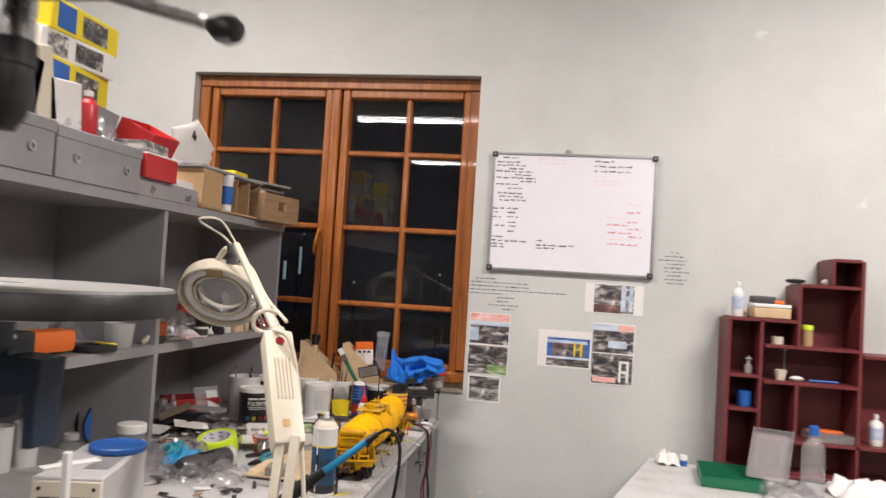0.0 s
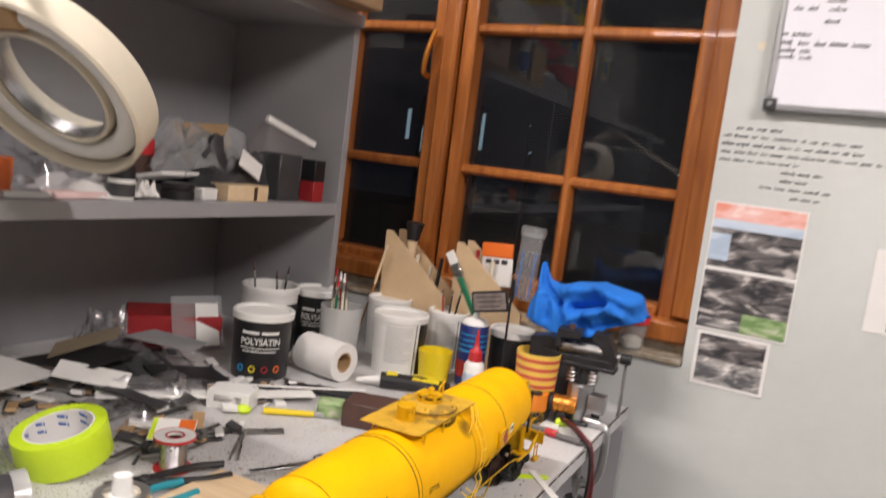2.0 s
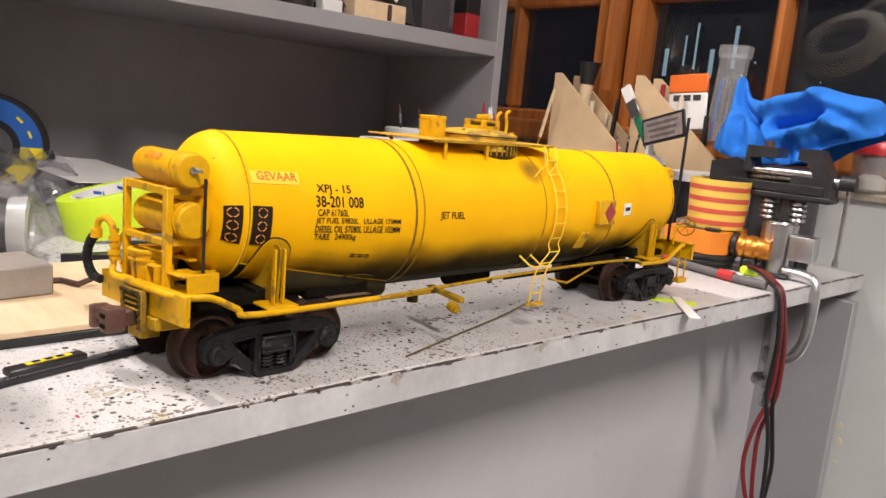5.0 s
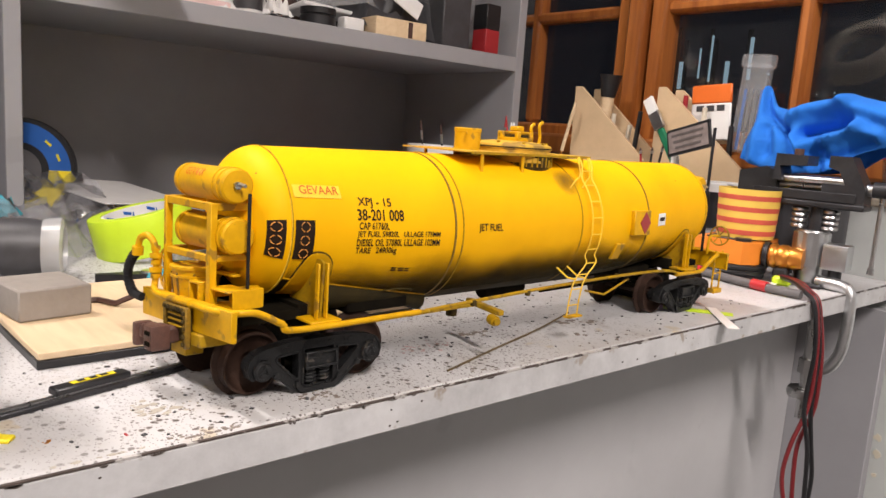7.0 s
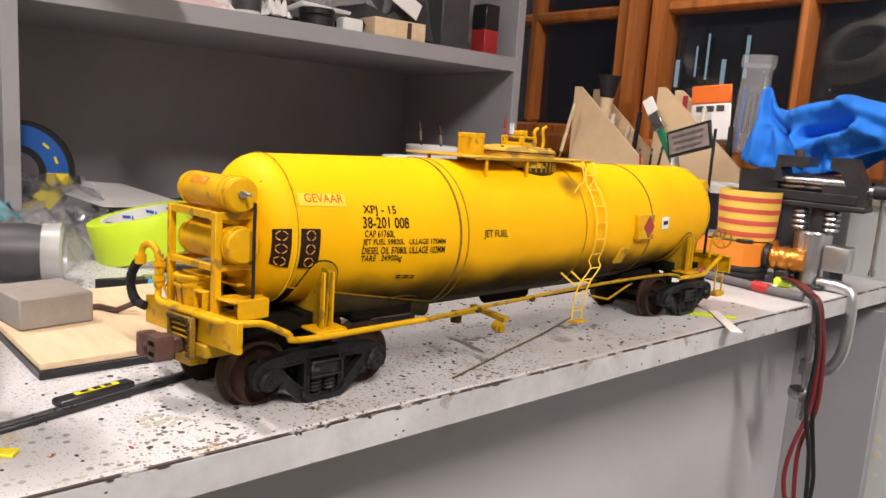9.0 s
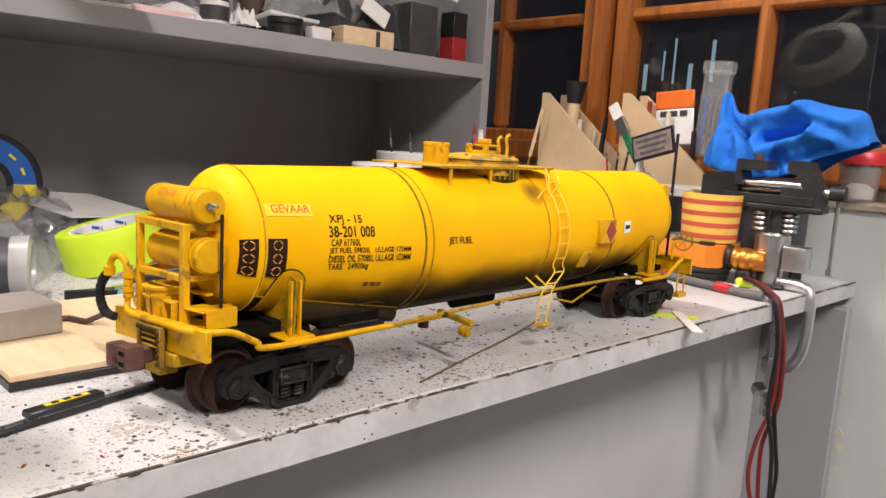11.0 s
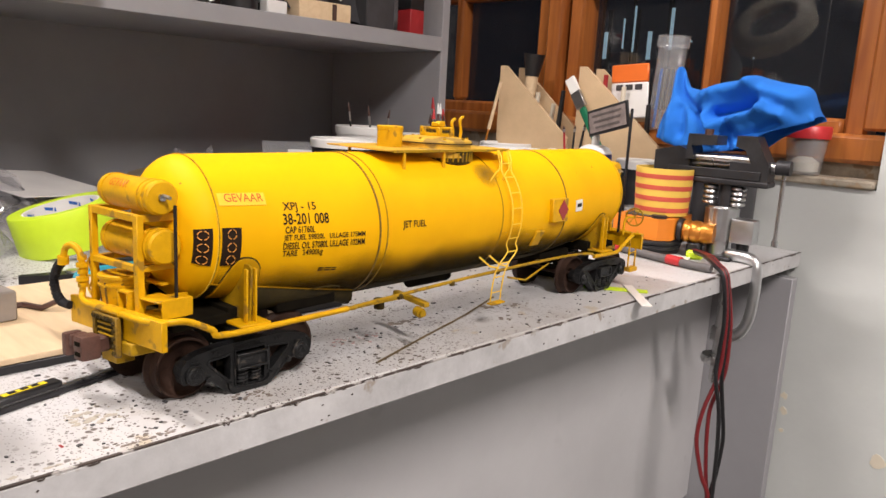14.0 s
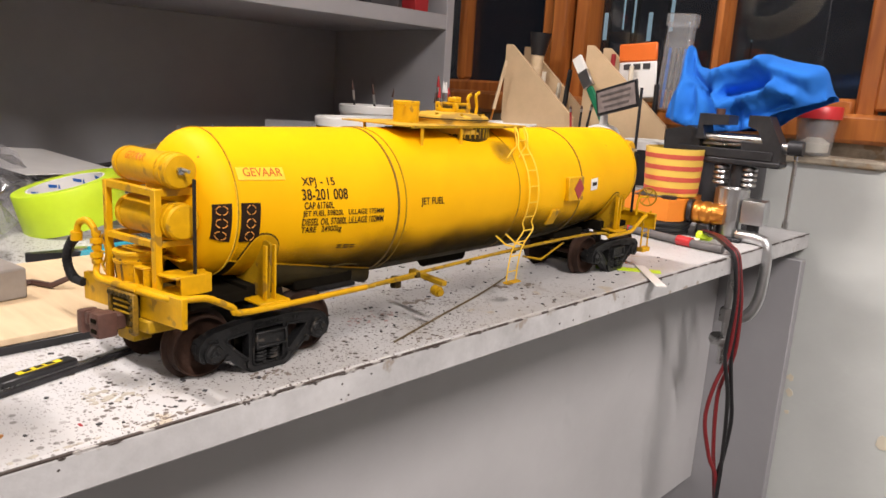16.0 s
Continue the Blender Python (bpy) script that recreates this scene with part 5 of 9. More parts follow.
    # boxes added near black to paint shade below the barrel
    for u in (-0.165, 0.150):
        part("underframe", B((0, u, 0.0460), (0.060, 0.052, 0.008), 0.001), "sootshade", wg, "near-black underframe box filling in shade under the tank")
    part("centre_sill", B((0, -0.0105, 0.0440), (0.022, 0.536, 0.007), 0.0008), "sootshade", wg, "centre sill dark with soot and painted shade")
    for sv in (1, -1):
        part("side_pipe", Sw([(sv * 0.0580, -0.1515, 0.0456), (sv * 0.0576, -0.1440, 0.0448), (sv * 0.0545, -0.1400, 0.0440), (sv * 0.0530, -0.130, 0.0445), (sv * 0.0540, 0.0, 0.0490), (sv * 0.0550, 0.120, 0.0505), (sv * 0.0565, 0.170, 0.0490), (sv * 0.0580, 0.182, 0.0458)], 0.0014, 8, 4), "seam", wg)
        for u in (-0.095, -0.035, 0.025, 0.085):
            part("hanger", B((sv * 0.0535, u, 0.0475 + u * 0.03), (0.0036, 0.0040, 0.0044), 0.0006), "sooty", wg)
    bm = B((0.044, -0.0720, 0.0368), (0.044, 0.0055, 0.0040), 0.0006, Matrix.Rotation(radians(-10), 4, "Z") @ Matrix.Translation((0.010, 0.009, 0)))
    br = part("brake_beam", bm, "seam", wg)
    bm = R((0.062, -0.0845, 0.0335), (0.0680, -0.0855, 0.0330), 0.0040, n=14)
    rod(bm, (0.0680, -0.0855, 0.0330), (0.0705, -0.0859, 0.0330), 0.0028, n=10)
    part("release_knob", bm, "seam", br)
    part("beam_strut", B((0.042, -0.1120, 0.0395), (0.003, 0.060, 0.0022), 0.0004), "seam", br)
    part("drain_valve", R((0.036, -0.100, 0.0400), (0.036, -0.100, 0.0320), 0.0042, n=14), "sooty", wg)
    part("outlet_pipe", Sw([on_tank(-0.185, -58, 0.001), on_tank(-0.165, -55, 0.001), on_tank(-0.152, -50, 0.001), on_tank(-0.141, -50, 0.001), on_tank(-0.138, -53, 0.001)], 0.0005, 8, 4), "sooty", wg)
    part("brake_cylinder", R((-0.012, -0.02, 0.034), (-0.012, 0.03, 0.034), 0.007, n=18), "sootshade", wg)
    part("brake_rod", Sw([(0.012, 0.03, 0.033), (0.012, 0.16, 0.034)], 0.0012, 6), "sootshade", wg)
    part("brake_link", Sw([(0.050, 0.045, 0.0400), (0.058, 0.062, 0.0365), (0.050, 0.110, 0.0450)], 0.0010, 6), "seam", wg)
    # footsteps by the far end
    stp = part("footstep", B((0.058, 0.263, 0.0215), (0.008, 0.016, 0.0050), 0.0006), "yellow", wg)
    for k in (-0.0075, 0.0075):
        part("hanger", B((0.058, 0.263 + k, 0.042), (0.0014, 0.0014, 0.044)), "yellow", stp)
    part("hanger", B((0.058, 0.263, 0.040), (0.0012, 0.015, 0.0014)), "yellow", stp)
    bm = bmesh.new()
    hub = Vector((0.048, 0.2790, 0.0775))
    for k in range(6):
        a = k * math.pi / 3
        rod(bm, hub, hub + Vector((0.0015 * math.sin(a), 0.0, 0.0100 * math.sin(a))) + Vector((0.0085 * math.cos(a), 0.004 * math.cos(a), 0)), 0.0006, n=5)
    sweep(bm, [hub + Vector((0.0085 * math.cos(a * math.pi / 12), 0.004 * math.cos(a * math.pi / 12), 0.0100 * math.sin(a * math.pi / 12))) for a in range(25)], 0.0009, 6)
    part("handwheel", bm, "seam", wg, "spoked yellow handwheel")
    part("wheel_post", Sw([(0.045, 0.262, 0.058), (0.045, 0.264, 0.076), (0.047, 0.277, 0.0775)], 0.0014, 8, 3), "yellow", wg)
    return wg


def head_point(across, phi, lift=0.0012):
    """A point on the near head's rim, across metres from the middle of its plate."""
    r, c = barrel(U0)
    k = max(0.0, (0.0052 - across)) / 0.0104
    f = 0.990 - 0.135 * k * (0.45 + 0.55 * k)
    rr = r * f + lift * 0.7
    a = radians(phi)
    return Vector((rr * math.cos(a), U0 - head_depth(f) - lift * 0.7, c + rr * math.sin(a)))


def head_patch():
    bm = bmesh.new()
    rows = []
    for j in range(9):
        ph = -22.0 + 29.5 * j / 8
        rows.append([bm.verts.new(head_point(x, ph) + Vector((-0.0004, 0.0004, 0))) for x in (-0.0052, 0.0, 0.0052)])
    for a, b in zip(rows, rows[1:]):
        for k in (0, 1):
            bm.faces.new((a[k], a[k + 1], b[k + 1], b[k]))
    ret = bmesh.ops.extrude_face_region(bm, geom=bm.faces[:])
    bmesh.ops.translate(bm, vec=(-0.0008, 0.0008, 0), verts=[g for g in ret["geom"] if isinstance(g, bmesh.types.BMVert)])
    return bm


wagon()


# ---------------------------------------------------------------- on the window wall
def print_material(name, dark, mid, light, scale):
    """A blotchy colour print."""
    m = bpy.data.materials.new(name)
    m.use_nodes = True
    nt = m.node_tree
    b = nt.nodes["Principled BSDF"]
    co = nt.nodes.new("ShaderNodeTexCoord")
    n = nt.nodes.new("ShaderNodeTexNoise")
    n.inputs["Scale"].default_value, n.inputs["Detail"].default_value, n.inputs["Distortion"].default_value = scale, 4, 0.7
    mp = nt.nodes.new("ShaderNodeMapping")
    mp.inputs["Scale"].default_value, mp.inputs["Rotation"].default_value = (0.45, 1, 1.25), (0, 0.12, 0)
    nt.links.new(co.outputs["Object"], mp.inputs[0])
    nt.links.new(mp.outputs[0], n.inputs["Vector"])
    r = nt.nodes.new("ShaderNodeValToRGB")
    r.color_ramp.interpolation = "EASE"
    r.color_ramp.elements[0].position, r.color_ramp.elements[1].position = 0.38, 0.68
    r.color_ramp.elements[0].color, r.color_ramp.elements[1].color = (*dark, 1), (*light, 1)
    k = r.color_ramp.elements.new(0.52)
    k.color = (*mid, 1)
    nt.links.new(n.outputs["Fac"], r.inputs[0])
    nt.links.new(r.outputs[0], b.inputs["Base Color"])
    b.inputs["Roughness"].default_value = 0.5
    return m


M["print_dark"] = print_material("print_of_machinery", (0.03, 0.03, 0.035), (0.13, 0.12, 0.12), (0.55, 0.52, 0.5), 55)
M["print_grey"] = print_material("print_grey", (0.10, 0.10, 0.11), (0.32, 0.31, 0.30), (0.75, 0.72, 0.70), 60)
M["print_pink"] = print_material("print_pink", (0.75, 0.30, 0.22), (0.80, 0.45, 0.40), (0.85, 0.68, 0.66), 30)
M["print_green"] = print_material("print_green", (0.16, 0.28, 0.10), (0.30, 0.42, 0.20), (0.55, 0.55, 0.42), 60)
M["print_sky"] = print_material("print_pale_blue", (0.40, 0.50, 0.62), (0.55, 0.64, 0.75), (0.75, 0.78, 0.82), 20)
M["print_blue"] = print_material("print_blue", (0.02, 0.09, 0.30), (0.04, 0.14, 0.42), (0.10, 0.22, 0.50), 30)
M["print_brown"] = print_material("print_brown", (0.10, 0.05, 0.05), (0.22, 0.12, 0.11), (0.38, 0.25, 0.22), 40)


def wall_photo(x0, z1, x1, z0, label, patches, tilt=0.0):
    """A paper print on the wall; patches are (x0, z0, x1, z1 from 0 to 1 of the sheet, material)."""
    w, hgt = x1 - x0, z1 - z0
    p = thing("wall_photo", (x0 + w / 2, WALL_Y - 0.0006, (z0 + z1) / 2), label, "photo print", ry=tilt, group="prints on the wall")
    bm = bmesh.new()
    nx = 6
    lo, hi = [], []
    for i in range(nx + 1):
        x = -w / 2 + w * i / nx
        for row, z in ((lo, -hgt / 2), (hi, hgt / 2)):
            row.append(bm.verts.new((x, 0, z)))
    for i in range(nx):
        bm.faces.new((lo[i], lo[i + 1], hi[i + 1], hi[i]))
    ret = bmesh.ops.extrude_face_region(bm, geom=bm.faces[:])
    bmesh.ops.translate(bm, vec=(0, -0.0007, 0), verts=[g for g in ret["geom"] if isinstance(g, bmesh.types.BMVert)])
    part("sheet", bm, "paper", p)
    for i, (a, b, c, d, mat) in enumerate(patches):
        part("printed_area", B(((a + c - 1) / 2 * w, -0.0008 - 0.00012 * i, (b + d - 1) / 2 * hgt), ((c - a) * w, 0.0006, (d - b) * hgt)), mat, p)
    return p


wall_photo(-0.312, 1.257, -0.164, 1.034, "colour print of wagon underframe photos with a pink band", [
    (0.02, 0.50, 0.98, 0.98, "print_dark"), (0.02, 0.86, 0.98, 0.99, "print_pink"), (0.02, 0.80, 0.98, 0.87, "print_sky"), (0.02, 0.55, 0.24, 0.76, "print_sky"),
    (0.02, 0.02, 0.98, 0.47, "print_dark"), (0.50, 0.02, 0.98, 0.17, "print_green"), (0.04, 0.03, 0.50, 0.10, "print_grey")], 0.3)
wall_photo(-0.305, 1.032, -0.186, 0.936, "small colour print of a wagon bogie", [(0.05, 0.30, 0.95, 0.94, "print_dark"), (0.05, 0.28, 0.95, 0.52, "print_grey"), (0.05, 0.06, 0.95, 0.30, "print_grey")], 0.3)
wall_photo(-0.060, 1.214, 0.133, 1.081, "colour print of a blue railway coach on white paper", [
    (0.17, 0.05, 0.95, 0.80, "print_dark"), (0.17, 0.30, 0.95, 0.80, "print_blue"), (0.27, 0.32, 0.85, 0.66, "print_brown"), (0.34, 0.34, 0.78, 0.58, "print_dark"),
    (0.17, 0.66, 0.90, 0.74, "print_sky"), (0.66, 0.32, 0.69, 0.70, "yellowlabel"), (0.78, 0.32, 0.81, 0.70, "yellowlabel"), (0.69, 0.50, 0.78, 0.53, "yellowlabel"), (0.17, 0.24, 0.95, 0.30, "print_sky")], 0.3)
wall_photo(0.131, 1.250, 0.276, 1.034, "colour print of a wagon frame and footsteps", [
    (0.02, 0.52, 0.98, 0.98, "print_dark"), (0.02, 0.88, 0.60, 0.98, "print_sky"), (0.60, 0.88, 0.98, 0.98, "print_pink"), (0.38, 0.60, 0.82, 0.72, "print_sky"),
    (0.02, 0.02, 0.98, 0.50, "print_dark"), (0.66, 0.05, 0.72, 0.40, "white"), (0.84, 0.05, 0.90, 0.40, "white"), (0.66, 0.20, 0.90, 0.24, "white"), (0.66, 0.36, 0.90, 0.40, "white"), (0.04, 0.04, 0.60, 0.12, "print_pink")], 0.3)
wall_photo(0.097, 1.390, 0.300, 1.284, "colour print of a footstep and hoses on white paper", [
    (0.16, 0.03, 0.84, 0.97, "print_grey"), (0.16, 0.03, 0.62, 0.30, "print_brown"), (0.25, 0.45, 0.62, 0.95, "print_dark"), (0.62, 0.10, 0.70, 0.95, "print_sky"), (0.76, 0.10, 0.82, 0.95, "print_sky"), (0.70, 0.50, 0.76, 0.60, "print_sky")], 0.3)


def whiteboard():
    x0, x1, z0, z1 = -0.260, 0.325, 1.416, 1.848
    cx, cz, w, hgt = (x0 + x1) / 2, (z0 + z1) / 2, x1 - x0, z1 - z0
    wb = thing("whiteboard", (cx, WALL_Y - 0.001, cz), "white enamel whiteboard in an aluminium frame with handwritten notes", "whiteboard")
    part("panel", B((0, -0.006, 0), (w - 0.012, 0.010, hgt - 0.012)), "board", wb)
    for z in (-1, 1):
        part("frame_rail", B((0, -0.008, z * (hgt / 2 - 0.005)), (w - 0.03, 0.015, 0.010), 0.002), "alu", wb)
    for x in (-1, 1):
        part("frame_stile", B((x * (w / 2 - 0.005), -0.008, 0), (0.010, 0.015, hgt - 0.03), 0.002), "alu", wb)
        for z in (-1, 1):
            c = part("corner_cap", B((x * (w / 2 - 0.009), -0.009, z * (hgt / 2 - 0.009)), (0.021, 0.018, 0.021), 0.004, seg=2), "charcoal", wb)
            part("screw", R((x * (w / 2 - 0.009), -0.018, z * (hgt / 2 - 0.009)), (x * (w / 2 - 0.009), -0.0195, z * (hgt / 2 - 0.009)), 0.004, n=12), "steel", c)
    part("hanging_tab", B((-0.02, -0.004, hgt / 2 + 0.008), (0.022, 0.004, 0.016), 0.002), "alu", wb)
    black = ((215, 122, 80), (185, 145, 120), (185, 162, 150), (250, 180, 80), (180, 195, 195), (280, 212, 95), (185, 228, 205), (310, 245, 80), (185, 262, 115), (245, 283, 80),
             (195, 310, 140), (205, 328, 125), (205, 346, 140), (175, 390, 60), (250, 390, 58), (175, 412, 35), (253, 410, 55), (175, 436, 45), (253, 435, 55), (257, 463, 50),
             (190, 480, 50), (263, 482, 38), (258, 508, 45), (170, 540, 65), (170, 560, 195), (165, 577, 78), (165, 592, 80), (410, 550, 30), (410, 573, 195), (410, 590, 95))
    other = ((690, 127, 100, "ink"), (688, 153, 190, "ink"), (688, 178, 190, "ink"), (690, 205, 60, "paleink"), (690, 228, 140, "paleink"), (690, 246, 140, "paleink"), (400, 125, 150, "paleink"),
             (400, 145, 160, "paleink"), (865, 345, 80, "paleink"), (865, 385, 70, "redink"), (765, 415, 100, "paleink"), (865, 435, 65, "redink"), (765, 452, 110, "redink"),
             (870, 470, 70, "redink"), (770, 492, 120, "redink"), (875, 510, 65, "redink"), (780, 525, 130, "paleink"), (770, 550, 160, "redink"))
    k = w / 845
    rng = random.Random(5)
    for px, py, pw, mat in [(*r, "markerink") for r in black] + list(other):
        bm = bmesh.new()
        x, end = (px - 160) * k - w / 2, (px - 160 + pw) * k - w / 2
        z = hgt / 2 - (py - 92) * k
        while x < end - 0.004:
            n = min(end - x, rng.uniform(0.012, 0.030))
            box(bm, (x + n / 2, -0.0113, z + rng.uniform(-0.0012, 0.0012)), (n, 0.0005, rng.uniform(0.0022, 0.0042)))
            for q in range(int(n / 0.005)):
                box(bm, (x + rng.uniform(0, n), -0.0113, z + rng.uniform(-0.001, 0.003)), (0.0009, 0.00045, rng.uniform(0.004, 0.009)))
            x += n + rng.uniform(0.004, 0.009)
        if bm.faces:
            part("handwriting_bar", bm, mat, wb, smooth=None)
        else:
            bm.free()


whiteboard()


def wall_notes(x0, z1, rows, seed, label):
    """Lines of handwriting straight on the wall, as bars; rows are (shift, length)."""
    rng = random.Random(seed)
    nt = thing("wall_notes", (x0, WALL_Y, z1), label, "handwriting")
    for i, (s, n) in enumerate(rows):
        bm = bmesh.new()
        x, z = s, -i * 0.0135
        while x < s + n:
            k = rng.uniform(0.008, 0.022)
            box(bm, (x + k / 2, -0.0004, z), (k, 0.0005, rng.uniform(0.0012, 0.0026)))
            for q in range(int(k / 0.004)):
                box(bm, (x + rng.uniform(0, k), -0.0004, z + rng.uniform(-0.001, 0.002)), (0.0007, 0.00045, rng.uniform(0.003, 0.0065)))
            x += k + rng.uniform(0.003, 0.006)
        part("handwriting_bar", bm, "ink", nt, smooth=None)


wall_notes(-0.317, 1.383, ((0.02, 0.07), (0, 0.20), (0, 0.21), (0, 0.33), (0, 0.12), (0.10, 0.05), (0.10, 0.03), (0.07, 0.11), (0.12, 0.04)), 3, "small black handwritten notes on the plaster")
wall_notes(0.365, 1.512, ((0.02, 0.03), (0.0, 0.06), (-0.02, 0.09), (0.01, 0.06), (0, 0.06), (0, 0.07), (0.01, 0.05), (0, 0.08), (0.01, 0.06)), 4, "small black handwritten list on the plaster")


# ---------------------------------------------------------------- side table and maroon shelf
def side_table():
    t = thing("side_table", (0.343, 2.925, 0), "white-topped side table crowded with small things", "table", rz=-16)
    part("tabletop", B((0.62, -0.36, 0.785), (1.24, 0.72, 0.030), 0.003), "benchtop", t)
    for x in (0.05, 1.19):
        for y in (-0.06, -0.66):
            part("leg", B((x, y, 0.3845), (0.045, 0.045, 0.769), 0.003), "grey", t)
    part("apron", B((0.62, -0.69, 0.728), (1.10, 0.018, 0.08)), "grey", t)


side_table()
TAB = 0.800


def maroon_shelf():
    s = thing("maroon_shelf", (-0.008, 2.873, 0), "stepped maroon-painted wooden pigeonhole shelf on the table", "shelf")
    d, t = 0.145, 0.011
    up = ((0.571, TAB, 1.302), (0.671, TAB, 1.302), (0.783, 1.226, 1.421), (0.880, 1.427, 1.508), (0.970, TAB, 1.508), (0.783, 0.925, 1.098), (1.20, TAB, 1.205))
    for x, a, b in up:
        part("upright", B((x, 0, (a + b) / 2), (t, d, b - a), 0.001), "maroon", s)
    lv = ((0.571, 0.783, 1.302), (0.571, 0.671, 1.118), (0.571, 0.671, 1.009), (0.677, 0.970, 1.220), (0.677, 0.970, 1.104), (0.783, 0.970, 1.421), (0.880, 0.970, 1.508), (0.677, 1.20, 0.917), (0.976, 1.20, 1.205), (0.571, 1.20, TAB + 0.007))
    for a, b, z in lv:
        part("shelf", B(((a + b) / 2, 0, z), (b - a - t, d, t), 0.001), "maroon", s)
    for a, b, lo, hi in ((0.571, 0.783, TAB, 1.302), (0.783, 0.970, TAB, 1.421), (0.880, 0.970, 1.421, 1.508), (0.970, 1.20, TAB, 1.205)):
        part("back_board", B(((a + b) / 2, d / 2 - 0.003, (lo + hi) / 2), (b - a - t, 0.006, hi - lo - t)), "maroon", s)


maroon_shelf()


def bottle(name, at, r, hgt, mat, cap, label, category="bottle", neck=0.35, band=None, n=24, cap_h=0.12):
    """A shouldered bottle with a cap, and a label band if given."""
    b = thing(name, at, label, category)
    part("body", Lt([(0, 0), (r * 0.94, 0), (r, 0.03 * hgt), (r, 0.66 * hgt), (r * 0.85, 0.74 * hgt), (r * neck, 0.82 * hgt), (r * neck, 0.9 * hgt), (0, 0.9 * hgt)], n), mat, b)
    part("cap", Lt([(r * neck * 1.2, 0.86 * hgt), (r * neck * 1.2, hgt * (0.86 + cap_h) ), (r * neck * 0.7, hgt), (0, hgt)], n), cap, b)
    if band:
        part("label", Lt([(r * 1.004, 0.2 * hgt), (r * 1.012, 0.2 * hgt), (r * 1.012, 0.58 * hgt), (r * 1.004, 0.58 * hgt)], n, closed=True), band, b, "printed label")
    return b


def tub(name, at, r0, r1, hgt, mat, label, category="tub", lid=None, wall=0.0015, n=28):
    """An open or lidded round tub, wider at the rim."""
    b = thing(name, at, label, category)
    part("body", Lt([(0, 0), (r0, 0), (r1, hgt), (r1 - wall, hgt), (r0 - wall, wall * 2), (0, wall * 2)], n), mat, b)
    if lid:
        part("lid", Lt([(r1 * 1.02, hgt - 0.006), (r1 * 1.07, hgt - 0.006), (r1 * 1.07, hgt + 0.008), (r1 * 0.98, hgt + 0.010), (0, hgt + 0.010)], n), lid, b)
    return b


bottle("spray_bottle", (0.596, 2.86, 1.308), 0.019, 0.115, "white", "white", "white plastic dropper bottle on the maroon shelf", band="print_sky")
solid("wooden_tray", B((0, 0, 0.017), (0.115, 0.10, 0.034), 0.003), "mdf", (0.696, 2.865, 1.308), "pale wooden box with a white rim on the maroon shelf", "box")
solid("white_tray", B((0, 0, 0.006), (0.117, 0.102, 0.012), 0.003), "white", (0.696, 2.865, 1.343), "white plastic tray on a pale wooden box", "tray")
solid("gauge_case", B((0, 0, 0.012), (0.075, 0.06, 0.024), 0.008, seg=2), "charcoal", (0.676, 2.87, 1.356), "dark handled gauge lying on a white lid", "gauge")
solid("orange_button", B((0, 0, 0.006), (0.03, 0.03, 0.012), 0.004, seg=2), "orange", (0.721, 2.85, 1.356), "small orange plastic button on the lid", "button")
tub("spice_jar", (0.814, 2.85, 1.226), 0.017, 0.017, 0.058, "card", "brown spice jar with a green cap", "jar", lid="lime")
tub("measuring_cup", (0.734, 2.84, 1.11), 0.014, 0.020, 0.033, "cream", "small cream measuring cup", "cup")
tub("blue_tub", (0.627, 2.85, 1.0155), 0.022, 0.024, 0.050, "blue", "small blue plastic tub", "tub")
solid("glass_figure", Lt([(0, 0), (0.013, 0), (0.013, 0.024), (0.007, 0.030), (0.007, 0.042), (0.012, 0.046), (0, 0.058)], 16), "milky", (0.636, 2.85, 1.1245), "small clear ornament bottle with a cork", "ornament")
solid("cable_coil", Lt([(0.012, 0), (0.03, 0.004), (0.03, 0.012), (0.012, 0.016)], 24, closed=True), "black", (0.774, 2.86, 1.4275), "small coiled black cable", "cable")
solid("bead_cluster", Lt([(0, 0), (0.014, 0.002), (0.018, 0.01), (0.010, 0.018), (0, 0.02)], 14), "white", (0.867, 2.85, 1.4275), "little white plastic beads", "beads")
solid("orange_scraper", Pr([(-0.055, 0), (0.055, 0), (0.045, 0.02), (0.0, 0.03), (-0.045, 0.02)], 0.006), "orange", (0.881, 2.85, 0.951), "orange plastic scraper on a clear box", "scraper")
solid("clear_box", B((0, 0, 0.0135), (0.13, 0.10, 0.027), 0.003), "clear", (0.890, 2.855, 0.9235), "clear plastic parts box", "box")
bottle("glue_bottle", (1.032, 2.85, 0.9235), 0.021, 0.100, "white", "white", "white glue bottle with a blue label and pointed tip", band="print_sky", neck=0.3)
solid("ruler", B((0, 0, 0.08), (0.012, 0.004, 0.16), 0.0008), "darksteel", (0.774, 2.86, 0.9225), "dark steel ruler standing upright", "ruler")
solid("pencil", R((-0.04, 0, 0.004), (0.05, 0.01, 0.004), 0.004, n=8), "blue", (0.863, 2.84, 1.11), "blue pencil lying on the shelf", "pencil")
solid("tissue_scrap", Lt([(0, 0), (0.02, 0.002), (0.024, 0.008), (0.012, 0.014), (0, 0.015)], 9), "paper", (0.787, 2.85, 1.11), "scrap of crumpled tissue", "tissue")
solid("stacked_coasters", Lt([(0, 0), (0.02, 0), (0.02, 0.006), (0.018, 0.007), (0.02, 0.008), (0.02, 0.014), (0.018, 0.015), (0.02, 0.016), (0.02, 0.024), (0, 0.024)], 20), "cream", (0.722, 2.85, 1.226), "stack of small cream discs", "discs")


M["lidplastic"] = glassy("smoky_clear_plastic", (0.80, 0.79, 0.80), 0.2, 0.30)


